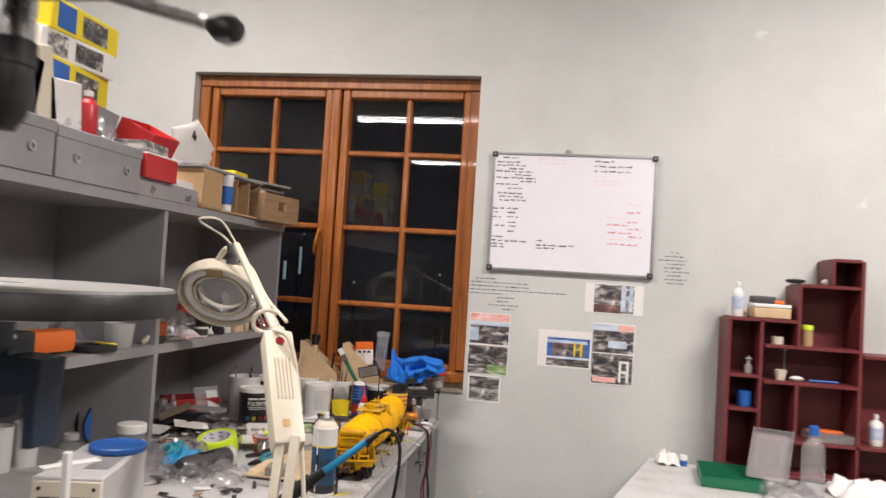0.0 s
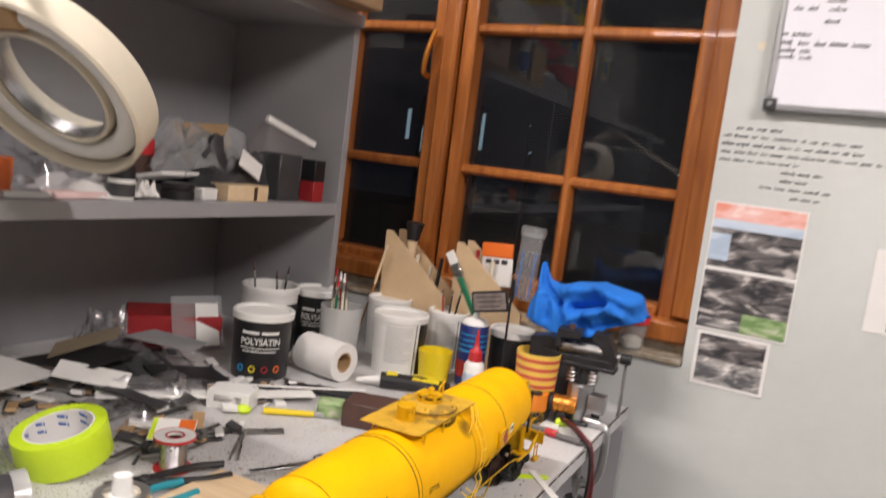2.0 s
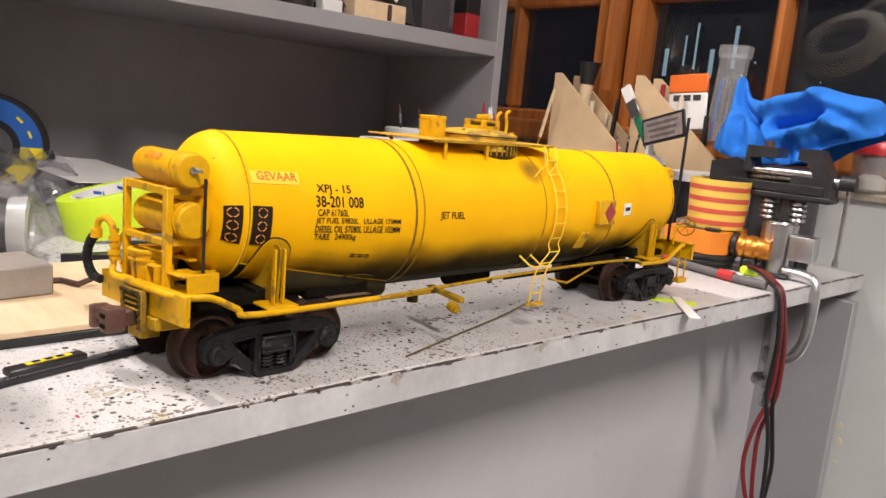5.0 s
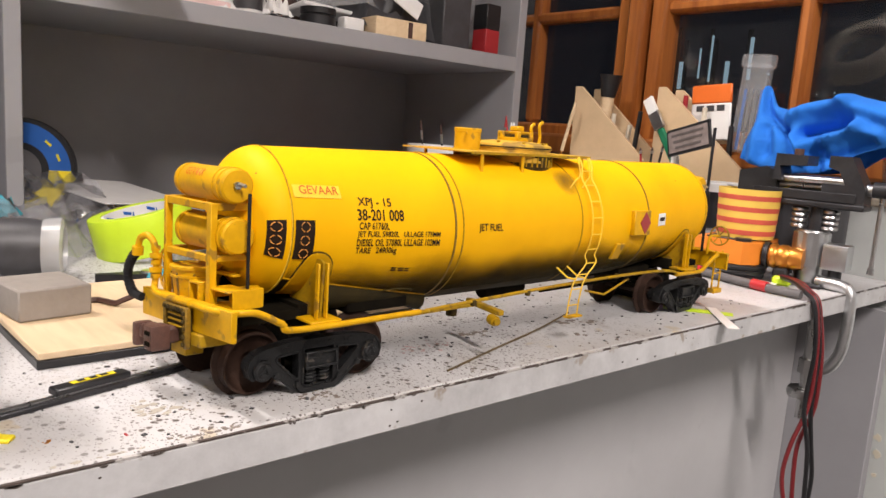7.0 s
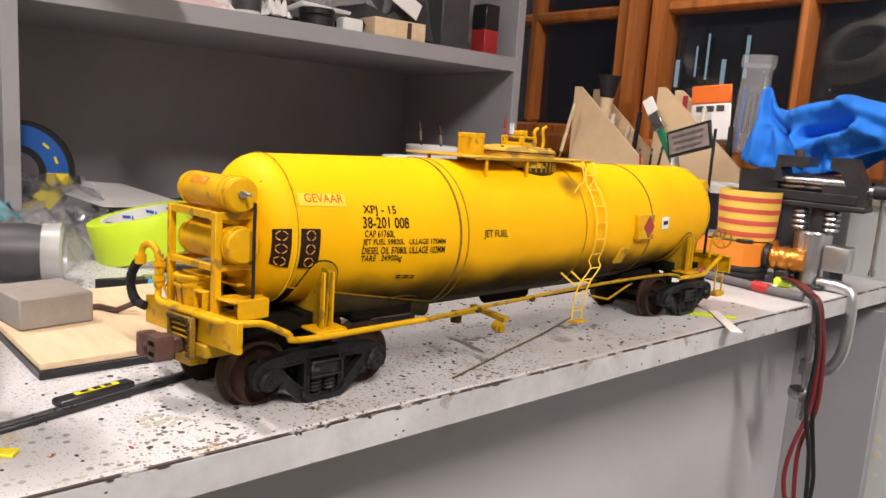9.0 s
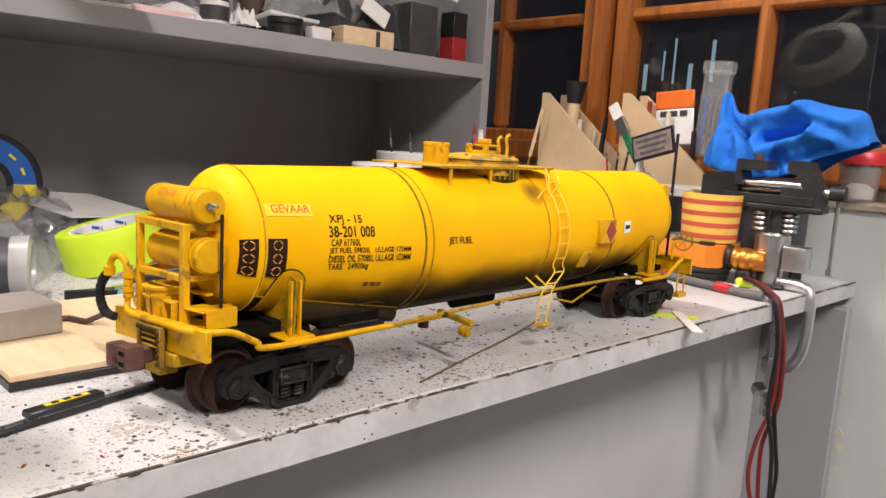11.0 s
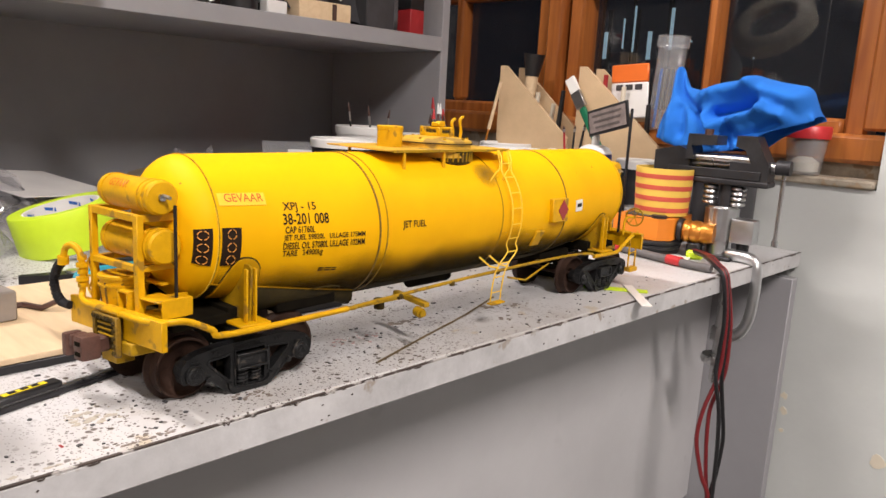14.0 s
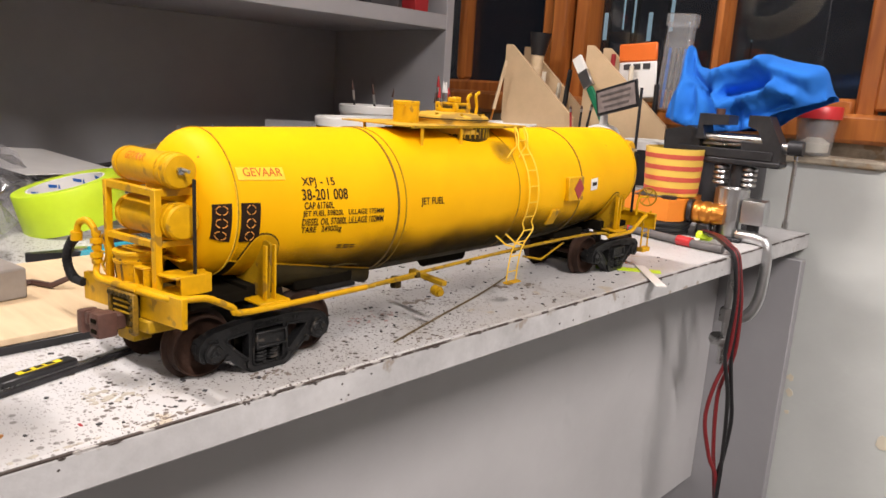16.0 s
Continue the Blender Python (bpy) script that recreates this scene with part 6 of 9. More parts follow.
def parts_tray():
    t = thing("parts_tray", (0.560, 2.690, TAB + 0.001), "green compartment tray with its clear lid propped open", "tray", rz=-6)
    w, d, hgt = 0.185, 0.215, 0.030
    part("base", B((0, 0, 0.002), (w, d, 0.004)), "green", t)
    for s in (-1, 1):
        part("side_wall", B((0, s * (d / 2 - 0.0015), hgt / 2 + 0.003), (w, 0.003, hgt - 0.004)), "green", t)
        part("end_wall", B((s * (w / 2 - 0.0015), 0, hgt / 2 + 0.003), (0.003, d - 0.006, hgt - 0.004)), "green", t)
    for k in range(1, 8):
        part("divider", B((0, -d / 2 + k * d / 8, hgt / 2 + 0.002), (w - 0.006, 0.002, hgt - 0.008)), "green", t)
    o, ax, ay = Vector((0.040, -0.040, 0.031)), Vector((0.112, -0.030, 0.0)), Vector((0.075, 0.070, 0.132))
    ay = ay - ax * (ay.dot(ax) / ax.length_squared) * 0.9
    az = ax.cross(ay).normalized()
    m = Matrix((ax.normalized(), ay.normalized(), az)).transposed().to_4x4()
    m.translation = o
    L, H = ax.length, ay.length
    bm = B((L / 2, H / 2, 0), (L, H, 0.003), 0.001, m)
    for c_, s_ in (((L / 2, H - 0.002, 0.008), (L, 0.003, 0.016)), ((0.002, H / 2, 0.008), (0.003, H, 0.016)), ((L - 0.002, H / 2, 0.008), (0.003, H, 0.016))):
        box(bm, c_, s_, 0.0008, m)
    part("clear_lid", bm, M["lidplastic"], t, "frosted clear plastic lid")


parts_tray()
bottle("water_bottle", (0.775, 2.62, TAB + 0.001), 0.033, 0.205, "clear", "blue", "clear plastic bottle with a blue cap", neck=0.36)


def crumple(name, at, size, mat, label, category, seed, amp=0.3, rz=0.0, n=14, kind=""):
    """A crumpled sheet of film, paper or cloth resting on its support."""
    w, d, hgt = size
    bm = bmesh.new()
    g = {}
    zs = []
    for i in range(n + 1):
        for j in range(n + 1):
            u, v = i / n - 0.5, j / n - 0.5
            p = Vector((u * 5.1 + seed * 3.7, v * 5.1 - seed, seed * 1.3))
            f = noise.noise(p) + 0.55 * abs(noise.noise(p * 2.3)) + 0.3 * noise.noise(p * 4.6)
            edge = max(0.0, 1 - (2 * max(abs(u), abs(v))) ** 4 * 0.7)
            z = (0.5 + amp * 1.6 * f) * edge
            q = noise.noise_vector(p * 1.4) * 0.16
            g[i, j] = [u * w + q.x * w * 0.6, v * d + q.y * d * 0.6, z]
            zs.append(z)
    lo, hi = min(zs), max(zs)
    vs = {k: bm.verts.new((x, y, (z - lo) / (hi - lo) * hgt + 0.0005)) for k, (x, y, z) in g.items()}
    for i in range(n):
        for j in range(n):
            bm.faces.new((vs[i, j], vs[i + 1, j], vs[i + 1, j + 1], vs[i, j + 1]))
    ret = bmesh.ops.extrude_face_region(bm, geom=bm.faces[:])
    bmesh.ops.translate(bm, vec=(0, 0, 0.0006), verts=[e for e in ret["geom"] if isinstance(e, bmesh.types.BMVert)])
    return solid(name, bm, mat, at, label, category, rz, kind=kind, smooth=50)


crumple("crumpled_tissue", (0.395, 2.85, TAB), (0.07, 0.06, 0.05), "paper", "crumpled white tissue on the table", "tissue", 2)
crumple("plastic_bag", (0.69, 2.57, TAB), (0.16, 0.12, 0.05), "film", "crumpled clear bag on the table", "bag", 5)
crumple("crumpled_paper", (0.95, 2.66, TAB), (0.22, 0.14, 0.06), "paper", "heap of crumpled papers on the table", "paper", 8)
tub("small_blue_jar", (0.445, 2.85, TAB), 0.012, 0.012, 0.025, "blue", "tiny blue jar on the table", "jar", lid="white")
for i, (x, z, r) in enumerate(((-0.3955, 0.6515, 0.006), (-0.3935, 0.6290, 0.0065), (-0.3930, 0.5985, 0.0035), (-0.2666, 0.5985, 0.0115), (0.6, 1.9, 0.006), (0.74, 1.62, 0.005), (0.5, 1.55, 0.004), (-1.75, 2.35, 0.008), (-0.28, 1.52, 0.009))):
    chip = random.Random(i + 3)
    rim = [(r * chip.uniform(0.55, 1.1) * math.cos(a * 0.628), r * chip.uniform(0.55, 1.1) * math.sin(a * 0.628)) for a in range(10)]
    solid("plaster_chip", Pr(rim, 0.0008), "cream", (x, WALL_Y - 0.0002, z), "small chip showing cream plaster in the wall", "plaster chip", rx=90, rz=0, group="plaster chips")


# ---------------------------------------------------------------- paint tins and brushes
M["darkblue"] = material("dark_blue_print", (0.015, 0.03, 0.16), 0.35, vary=0.1, scale=40)


def paint_tin(x, y, style, label, r=0.053, hgt=0.122, lid=True, face=0.0, z=BENCH):
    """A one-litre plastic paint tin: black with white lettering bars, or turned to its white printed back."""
    t = thing("paint_tin", (x, y, z, 0.945), label, "paint tin", rz=face, group="paint tins")
    part("body", Lt([(0, 0), (r * 0.93, 0), (r * 0.95, 0.003), (r, hgt - 0.012), (r * 0.97, hgt - 0.012), (r * 0.92, 0.006), (0, 0.006)], 40), "black" if style == "black" else "white", t)
    part("rim", Lt([(r * 0.93, hgt - 0.014), (r * 1.04, hgt - 0.014), (r * 1.05, hgt - 0.002), (r * 1.01, hgt), (r * 0.93, hgt - 0.001)], 40, closed=True), "white", t, "white plastic rim")
    if lid:
        part("lid", Lt([(0, hgt - 0.006), (r * 0.93, hgt - 0.006), (r * 0.93, hgt - 0.009), (0, hgt - 0.009)], 40), "white", t, "white lid")

    def at(a, zz, lift=0.0008):
        k = r * (0.95 + 0.05 * zz / hgt) + lift
        return Vector((k * math.sin(a), -k * math.cos(a), zz))

    def patch(a0, a1, z0, z1, mat, name, lab=""):
        bm = bmesh.new()
        n = max(3, int(abs(a1 - a0) / 0.12))
        lo = [bm.verts.new(at(a0 + (a1 - a0) * i / n, z0)) for i in range(n + 1)]
        hi = [bm.verts.new(at(a0 + (a1 - a0) * i / n, z1)) for i in range(n + 1)]
        for i in range(n):
            bm.faces.new((lo[i], lo[i + 1], hi[i + 1], hi[i]))
        part(name, bm, mat, t, lab)

    if style == "black":
        rows = ((0.088, 0.0052, ((-0.66, -0.05), (0.03, 0.62))), (0.072, 0.0110, ((-0.64, -0.50), (-0.46, -0.30), (-0.26, -0.17), (-0.13, 0.0), (0.04, 0.17), (0.21, 0.35), (0.39, 0.46), (0.50, 0.64))),
                (0.060, 0.0016, ((-0.70, 0.70),)), (0.054, 0.0022, ((-0.6, -0.35), (-0.32, 0.1), (0.13, 0.55))))
        word = text_mesh("POLYSATIN", r * 1.36, 0.0125, lambda x, y: at(x / r - 0.68, 0.0660 + y, 0.0010), 0.02)
        part("lettering", word, "white", t, "white printed word POLYSATIN")
        for zz, hh, words in rows[:1] + rows[2:]:
            for a0, a1 in words:
                patch(a0, a1, zz - hh / 2, zz + hh / 2, "white", "lettering_bar")
        for k, mat in enumerate(("cyan", "yellowlabel", "darkred", "orange")):
            a = -0.65 + k * 0.43
            bm = Lt([(0.0040, 0), (0.0062, 0), (0.0062, 0.0006), (0.0040, 0.0006)], 16, Matrix.Translation(at(a, 0.022)) @ Matrix.Rotation(a, 4, "Z") @ Matrix.Rotation(radians(90), 4, "X"), closed=True)
            part("round_mark", bm, mat, t)
    else:
        for k in range(14):
            patch(-0.55, 0.50 - (0.3 if k % 5 == 4 else 0), 0.028 + k * 0.0052, 0.0292 + k * 0.0052, "greycard", "lettering_bar")
        patch(0.62, 0.66, 0.004, 0.105, "black", "label_edge")
        patch(0.78, 1.6, 0.004, 0.105, "black", "label_edge")
    return t


def brush(at, tip, mat="black", r=0.0022, hair="brown", label="artist's brush standing in a pot"):
    a, b = Vector(at), Vector(tip)
    t = thing("paint_brush", a, label, "brush", group="brushes")
    d = b - a
    part("handle", R((0, 0, 0), d * 0.8, r, r * 0.8, n=8), mat, t)
    part("ferrule", R(d * 0.8, d * 0.9, r * 1.05, n=8), "steel", t)
    part("bristles", R(d * 0.9, d, r * 1.1, r * 0.3, n=8), hair, t)


paint_tin(-0.9630, 2.5820, "black", "black plastic paint tin with white lettering and coloured marks", face=38)
paint_tin(-1.0550, 2.7040, "white", "white paint tin holding brushes", lid=False, r=0.056, hgt=0.138, face=30)
paint_tin(-1.0150, 2.8030, "black", "black paint tin with a white lid by the shelf end", face=34, r=0.046, hgt=0.128)
paint_tin(-0.8136, 2.7975, "white", "paint tin turned to its white printed back", face=30, hgt=0.119)
paint_tin(-0.8970, 2.8890, "white", "white lidded paint tin behind the others", face=30, hgt=0.122, r=0.046)
paint_tin(-0.7690, 2.9070, "white", "cream and black paint tin, half hidden", face=20, r=0.042, hgt=0.118)
paint_tin(-0.6230, 2.8880, "black", "small black paint tin beside the vice", face=80, r=0.043, hgt=0.115)
for dx, dy, tx, ty, hh in ((0.02, 0.01, 0.035, -0.03, 0.165), (-0.02, 0.0, -0.03, -0.02, 0.17), (0.0, 0.02, 0.0, 0.05, 0.160)):
    brush((-1.055 + dx, 2.704 + dy, BENCH + 0.008), (-1.055 + tx, 2.704 + ty, BENCH + hh))
for dx, hh, mat in ((0.0, 0.14, "black"), (0.012, 0.145, "black"), (-0.014, 0.138, "darkred")):
    brush((-0.769 + dx, 2.907, BENCH + 0.100), (-0.765 + dx * 1.6, 2.904, BENCH + hh + 0.012), mat)

tub("brush_jar", (-0.9080, 2.7340, BENCH, 0.949), 0.036, 0.042, 0.120, "milky", "frosted plastic jar full of brushes", "jar")
for k in range(7):
    a = k * 0.9
    brush((-0.908 + 0.018 * math.cos(a), 2.734 + 0.018 * math.sin(a), BENCH + 0.004), (-0.914 + 0.011 * math.cos(a + 0.5), 2.730 + 0.011 * math.sin(a + 0.5), BENCH + 0.158 + 0.009 * (k % 4)),
          ("cream", "green", "darkred", "cream", "cream", "green", "cream")[k], 0.003, ("brown", "red", "white", "darkred", "brown", "red", "white")[k])


M["rollpaper"] = material("grubby_roll_paper", (0.80, 0.79, 0.77), 0.8, vary=0.04, scale=20, bump=0.1, bump_scale=90, spots=(0.20, 0.19, 0.18), spot_scale=26, spot_size=0.27)


def paper_roll():
    t = thing("paper_roll", (-0.8850, 2.6640, BENCH + 0.0339, 0.942), "white paper roll lying on its side", "paper roll", rz=-8)
    m = Matrix.Rotation(radians(90), 4, "Y")
    part("paper", Lt([(0.019, -0.05), (0.036, -0.05), (0.0365, 0.0), (0.036, 0.05), (0.019, 0.05)], 36, m, closed=True), M["rollpaper"], t)
    part("core", Lt([(0.0165, -0.049), (0.0188, -0.049), (0.0188, 0.049), (0.0165, 0.049)], 30, m, closed=True), "card", t, "brown cardboard core")


paper_roll()
ac = thing("aerosol_can", (-0.6739, 2.8260, BENCH, 0.946), "dark blue aerosol can with a red mark and white top", "aerosol can")
part("body", Lt([(0, 0), (0.0265, 0), (0.0275, 0.003), (0.0275, 0.120), (0.026, 0.122), (0, 0.122)], 32), "darkblue", ac)
part("shoulder", Lt([(0.0262, 0.121), (0.0272, 0.123), (0.022, 0.131), (0.012, 0.135), (0, 0.135)], 32), "white", ac, "white shoulder ring")
part("nozzle", Lt([(0, 0.134), (0.0065, 0.134), (0.0060, 0.150), (0, 0.151)], 16), "white", ac)
part("red_mark", Lt([(0.0277, 0.020), (0.0281, 0.020), (0.0281, 0.052), (0.0277, 0.052)], 32, closed=True), "darkred", ac)
for k in range(4):
    part("lettering_bar", Lt([(0.0277, 0), (0.0281, 0), (0.0281, 0.004 - 0.0006 * k), (0.0277, 0.004 - 0.0006 * k)], 32, Matrix.Translation((0, 0, 0.070 + k * 0.011)), closed=True), "cyan", ac)

gb = thing("glue_bottle", (-0.6433, 2.7751, BENCH, 0.941), "white glue bottle with a long red tip", "bottle")
part("body", Lt([(0, 0), (0.0185, 0), (0.0195, 0.003), (0.0195, 0.058), (0.016, 0.064), (0.010, 0.067), (0, 0.067)], 26), "white", gb)
part("red_cap", Lt([(0.0125, 0.066), (0.0135, 0.068), (0.0125, 0.084), (0.006, 0.090), (0.0038, 0.104), (0.0022, 0.124), (0, 0.125)], 22), "red", gb, "red pointed cap")
part("label", Lt([(0.0197, 0.014), (0.0200, 0.014), (0.0200, 0.044), (0.0197, 0.044)], 26, closed=True), "print_sky", gb, "printed label")
tub("yellow_tub", (-0.7335, 2.7975, BENCH, 0.944), 0.029, 0.034, 0.060, "yellowtub", "empty yellow plastic tub", "tub")


def glue_tube():
    t = thing("glue_tube", (-0.7339, 2.7046, BENCH + 0.0145, 0.934), "black and yellow squeezed glue tube lying down", "glue tube", rz=208)
    t.matrix_basis = t.matrix_basis @ Matrix.Scale(1.28, 4)
    bm = bmesh.new()
    secs = [(-0.062, 0.018, 0.002), (-0.05, 0.0175, 0.005), (-0.02, 0.015, 0.010), (0.02, 0.0125, 0.0115), (0.04, 0.0115, 0.0115)]
    rings = [[bm.verts.new((x, a * math.cos(k * math.pi / 8), b * math.sin(k * math.pi / 8))) for k in range(16)] for x, a, b in secs]
    for p, q in zip(rings, rings[1:]):
        for k in range(16):
            bm.faces.new((p[k], p[(k + 1) % 16], q[(k + 1) % 16], q[k]))
    bm.faces.new(rings[0][::-1])
    bm.faces.new(rings[-1])
    part("body", bm, "black", t)
    part("cap", R((0.040, 0, 0), (0.075, 0, -0.004), 0.007, 0.0028, n=14), "white", t, "long white tip")
    part("label_end", B((0.024, 0, 0.0108), (0.016, 0.014, 0.003), 0.001), "yellowlabel", t)
    part("label", B((-0.025, 0, 0.0090), (0.040, 0.022, 0.003), 0.001, Matrix.Rotation(radians(-4), 4, "Y")), "yellowlabel", t, "bright yellow label")


glue_tube()
solid("brown_block", B((0, 0, 0.020), (0.088, 0.066, 0.040), 0.002), "brown", (-0.6890, 2.5247, BENCH, 0.915), "dark brown sanding block", "block", rz=18)


# ---------------------------------------------------------------- round the wagon
def cutting_board():
    b = thing("plywood_board", (-0.6240, 2.1790, BENCH, 0.881), "pale plywood board with a black underside, lying by the wagon", "board", rz=1.5)
    part("sheet", B((-0.012, -0.080, 0.0085), (0.20, 0.32, 0.005), 0.0006), "ply", b)
    part("black_backing", B((-0.012, -0.080, 0.003), (0.203, 0.322, 0.006), 0.0005), "black", b, "black foam backing")
    part("tab", B((0.0955, -0.12, 0.003), (0.012, 0.06, 0.005), 0.0005), "black", b)


cutting_board()
BOARD = BENCH + 0.0098


def snap_knife():
    k = thing("snap_knife", (-0.4870, 1.9790, BENCH, 0.70), "slim black snap-off knife with a yellow label", "knife", rz=106.5)
    part("rail", B((0.0, 0.0, 0.0022), (0.190, 0.0115, 0.0044), 0.001), "darksteel", k)
    part("channel", B((0.01, 0, 0.0050), (0.165, 0.0050, 0.0012)), "steel", k)
    part("slider", B((0.010, 0.004, 0.0075), (0.062, 0.0125, 0.0060), 0.0012), "black", k)
    part("label", B((0.012, 0.0045, 0.0107), (0.036, 0.0055, 0.0005)), "yellowlabel", k, "yellow printed label")
    for dx in (-0.010, 0.0, 0.009):
        part("lettering_bar", B((0.012 + dx, 0.0045, 0.0110), (0.006, 0.0040, 0.0004)), "black", k)
    part("end_cap", B((0.098, 0, 0.0030), (0.012, 0.0125, 0.0058), 0.001), "black", k)
    part("blade", Pr([(0, -0.004), (0.022, -0.004), (0.028, 0.004), (0, 0.004)], 0.0006, Matrix.Translation((0.104, 0, 0.003))), "steel", k)


snap_knife()
solid("label_slip", B((0, 0, 0.0012), (0.046, 0.008, 0.0024), 0.0006), "yellowlabel", (-0.4560, 1.9220, BENCH, 0.862), "small yellow paper slip", "label slip", rz=52)


def spray_can():
    c = thing("spray_can", (-0.5000, 1.9120, BENCH, 0.895), "blue and white aerosol can with a worn label and white button", "spray can", rz=30)
    c.matrix_basis = c.matrix_basis @ Matrix.Diagonal((1, 1, 0.975, 1))
    r = 0.0315
    part("body", Lt([(0, 0.002), (r * 0.9, 0), (r * 1.01, 0.002), (r * 1.01, 0.005), (r, 0.007), (r, 0.170), (r * 1.02, 0.172), (r * 1.02, 0.176), (r * 0.97, 0.178), (0, 0.178)], 48), "white", c)
    part("black_band", Lt([(r * 1.008, 0.008), (r * 1.012, 0.008), (r * 1.012, 0.030), (r * 1.008, 0.030)], 48, closed=True), "black", c, "black printed band at the foot")
    part("blue_label", Lt([(r * 1.003, 0.010), (r * 1.008, 0.010), (r * 1.008, 0.126), (r * 1.003, 0.126)], 48, closed=True), M["canlabel"], c, "blue printed label, rubbed dark below")
    part("yellow_band", Lt([(r * 1.003, 0.1265), (r * 1.009, 0.1265), (r * 1.009, 0.1300), (r * 1.003, 0.1300)], 48, closed=True), "yellowlabel", c)
    part("shoulder", Lt([(r * 0.98, 0.176), (r * 0.90, 0.183), (r * 0.72, 0.190), (r * 0.62, 0.192), (r * 0.60, 0.196), (r * 0.56, 0.1965), (0, 0.1965)], 40), "cream", c, "dusty white dome")
    part("cup", Lt([(r * 0.40, 0.196), (r * 0.60, 0.196), (r * 0.60, 0.200), (r * 0.40, 0.200)], 32, closed=True), "alu", c)
    part("valve_stem", Lt([(0, 0.1965), (0.0090, 0.1965), (0.0085, 0.1985), (0.0070, 0.1990), (0.0062, 0.2130), (0, 0.2135)], 20), "white", c, "white spray button")
    for k in range(6):
        part("lettering_bar", Lt([(r * 1.0085, 0), (r * 1.0105, 0), (r * 1.0105, 0.0011), (r * 1.0085, 0.0011)], 48, Matrix.Translation((0, 0, 0.096 + k * 0.0044)), closed=True), M["canprint"], c)
    part("straw", Sw([(-0.024, -0.023, 0.012), (-0.0235, -0.0225, 0.165)], 0.0013, 6), "white", c)
    part("straw_tape", B((-0.0215, -0.0235, 0.095), (0.008, 0.003, 0.025), 0.0005, Matrix.Rotation(0, 4, "Z")), "black", c)


M["canlabel"] = material("blue_can_label", (0.022, 0.11, 0.25), 0.35, scale=16, vary=0.3, tint=(0.012, 0.013, 0.017))
M["canprint"] = material("dark_blue_print", (0.03, 0.14, 0.30), 0.4, vary=0.2, scale=200)
spray_can()
solid("grey_block", B((0, 0, 0.0125), (0.06, 0.055, 0.025), 0.0015), "greywood", (-0.6410, 1.9940, BOARD, 0.866), "small grey-brown fibreboard block", "block", rz=8)
solid("bent_bracket", Sw([(-0.016, -0.012, 0.0022), (-0.012, -0.002, 0.0022), (0.006, 0.002, 0.0025), (0.014, 0.012, 0.0085)], 0.0022, 6), "brown", (-0.6380, 2.0380, BOARD), "bent dark brown plastic bracket", "bracket", rz=10)
solid("thin_wire", Sw([(-0.4200, 2.1810, BENCH + 0.0007), (-0.4420, 2.2500, BENCH + 0.0011), (-0.4600, 2.3110, BENCH + 0.0018), (-0.4770, 2.3700, BENCH + 0.0054)], 0.0008, 6, 4), "dullwire", (0, 0, 0), "thin tarnished wire lying on the bench", "wire")
solid("white_strip", B((0, 0, 0.0006), (0.088, 0.011, 0.0012), 0.0003), "white", (-0.4090, 2.5080, BENCH + 0.0007, 0.915), "short white plastic strip", "plastic strip", rz=-47)
solid("lime_offcut", Pr([(-0.036, -0.006), (0.034, -0.010), (0.036, 0.004), (-0.034, 0.010)], 0.0006), "lime", (-0.4380, 2.5160, BENCH + 0.0002, 0.915), "lime green tape offcut stuck to the bench", "tape offcut", rz=40)


def tape_roll():
    t = thing("tape_roll", (-0.8720, 2.1500, BENCH + 0.0090, 0.923), "big roll of lime green tape with a printed white core", "tape roll", rx=12, ry=-8, rz=20)
    part("tape", Lt([(0.0415, 0), (0.0555, 0), (0.056, 0.001), (0.056, 0.045), (0.0555, 0.046), (0.0415, 0.046)], 56, closed=True), "lime", t)
    part("core", Lt([(0.0390, 0.0005), (0.0412, 0.0005), (0.0412, 0.0455), (0.0390, 0.0455)], 56, closed=True), "paper", t, "white core with blue printing")
    for k in range(9):
        a = k * 0.7
        for q in (0, 1):
            m = Matrix.Rotation(a, 4, "Z") @ Matrix.Translation((0.0387, 0, 0.0385 - 0.011 * q)) @ Matrix.Rotation(0.35, 4, "X")
            part("lettering_bar", B((0, 0.003, 0), (0.0004, 0.012, 0.0035), 0, m), "blue", t)
            part("round_mark", B((0, -0.007, 0), (0.0004, 0.005, 0.005), 0.0001, m), "blue", t)


tape_roll()


def wire_spool(x, y):
    t = thing("wire_spool", (x, y, BENCH, 0.925), "red and white spool of silver solder wire", "wire spool", rz=15)
    part("bottom_flange", Lt([(0.006, 0), (0.024, 0), (0.024, 0.003), (0.006, 0.003)], 32, closed=True), "red", t)
    part("wire", Lt([(0.008, 0.003)] + [(0.0165 + 0.0008 * (k % 2), 0.003 + k * 0.0016) for k in range(25)] + [(0.008, 0.042)], 32, closed=True), "steel", t, "coiled silver wire")
    part("top_flange", Lt([(0.010, 0.042), (0.026, 0.042), (0.026, 0.045), (0.010, 0.045)], 36, closed=True), "white", t)
    part("label", Lt([(0.010, 0.0452), (0.0125, 0.0452), (0.0125, 0.0456), (0.010, 0.0456)], 30, closed=True), "red", t)
    part("rim", Lt([(0.026, 0.0418), (0.0268, 0.0418), (0.0268, 0.0452), (0.026, 0.0452)], 36, closed=True), "red", t)


wire_spool(-0.7800, 2.2250)


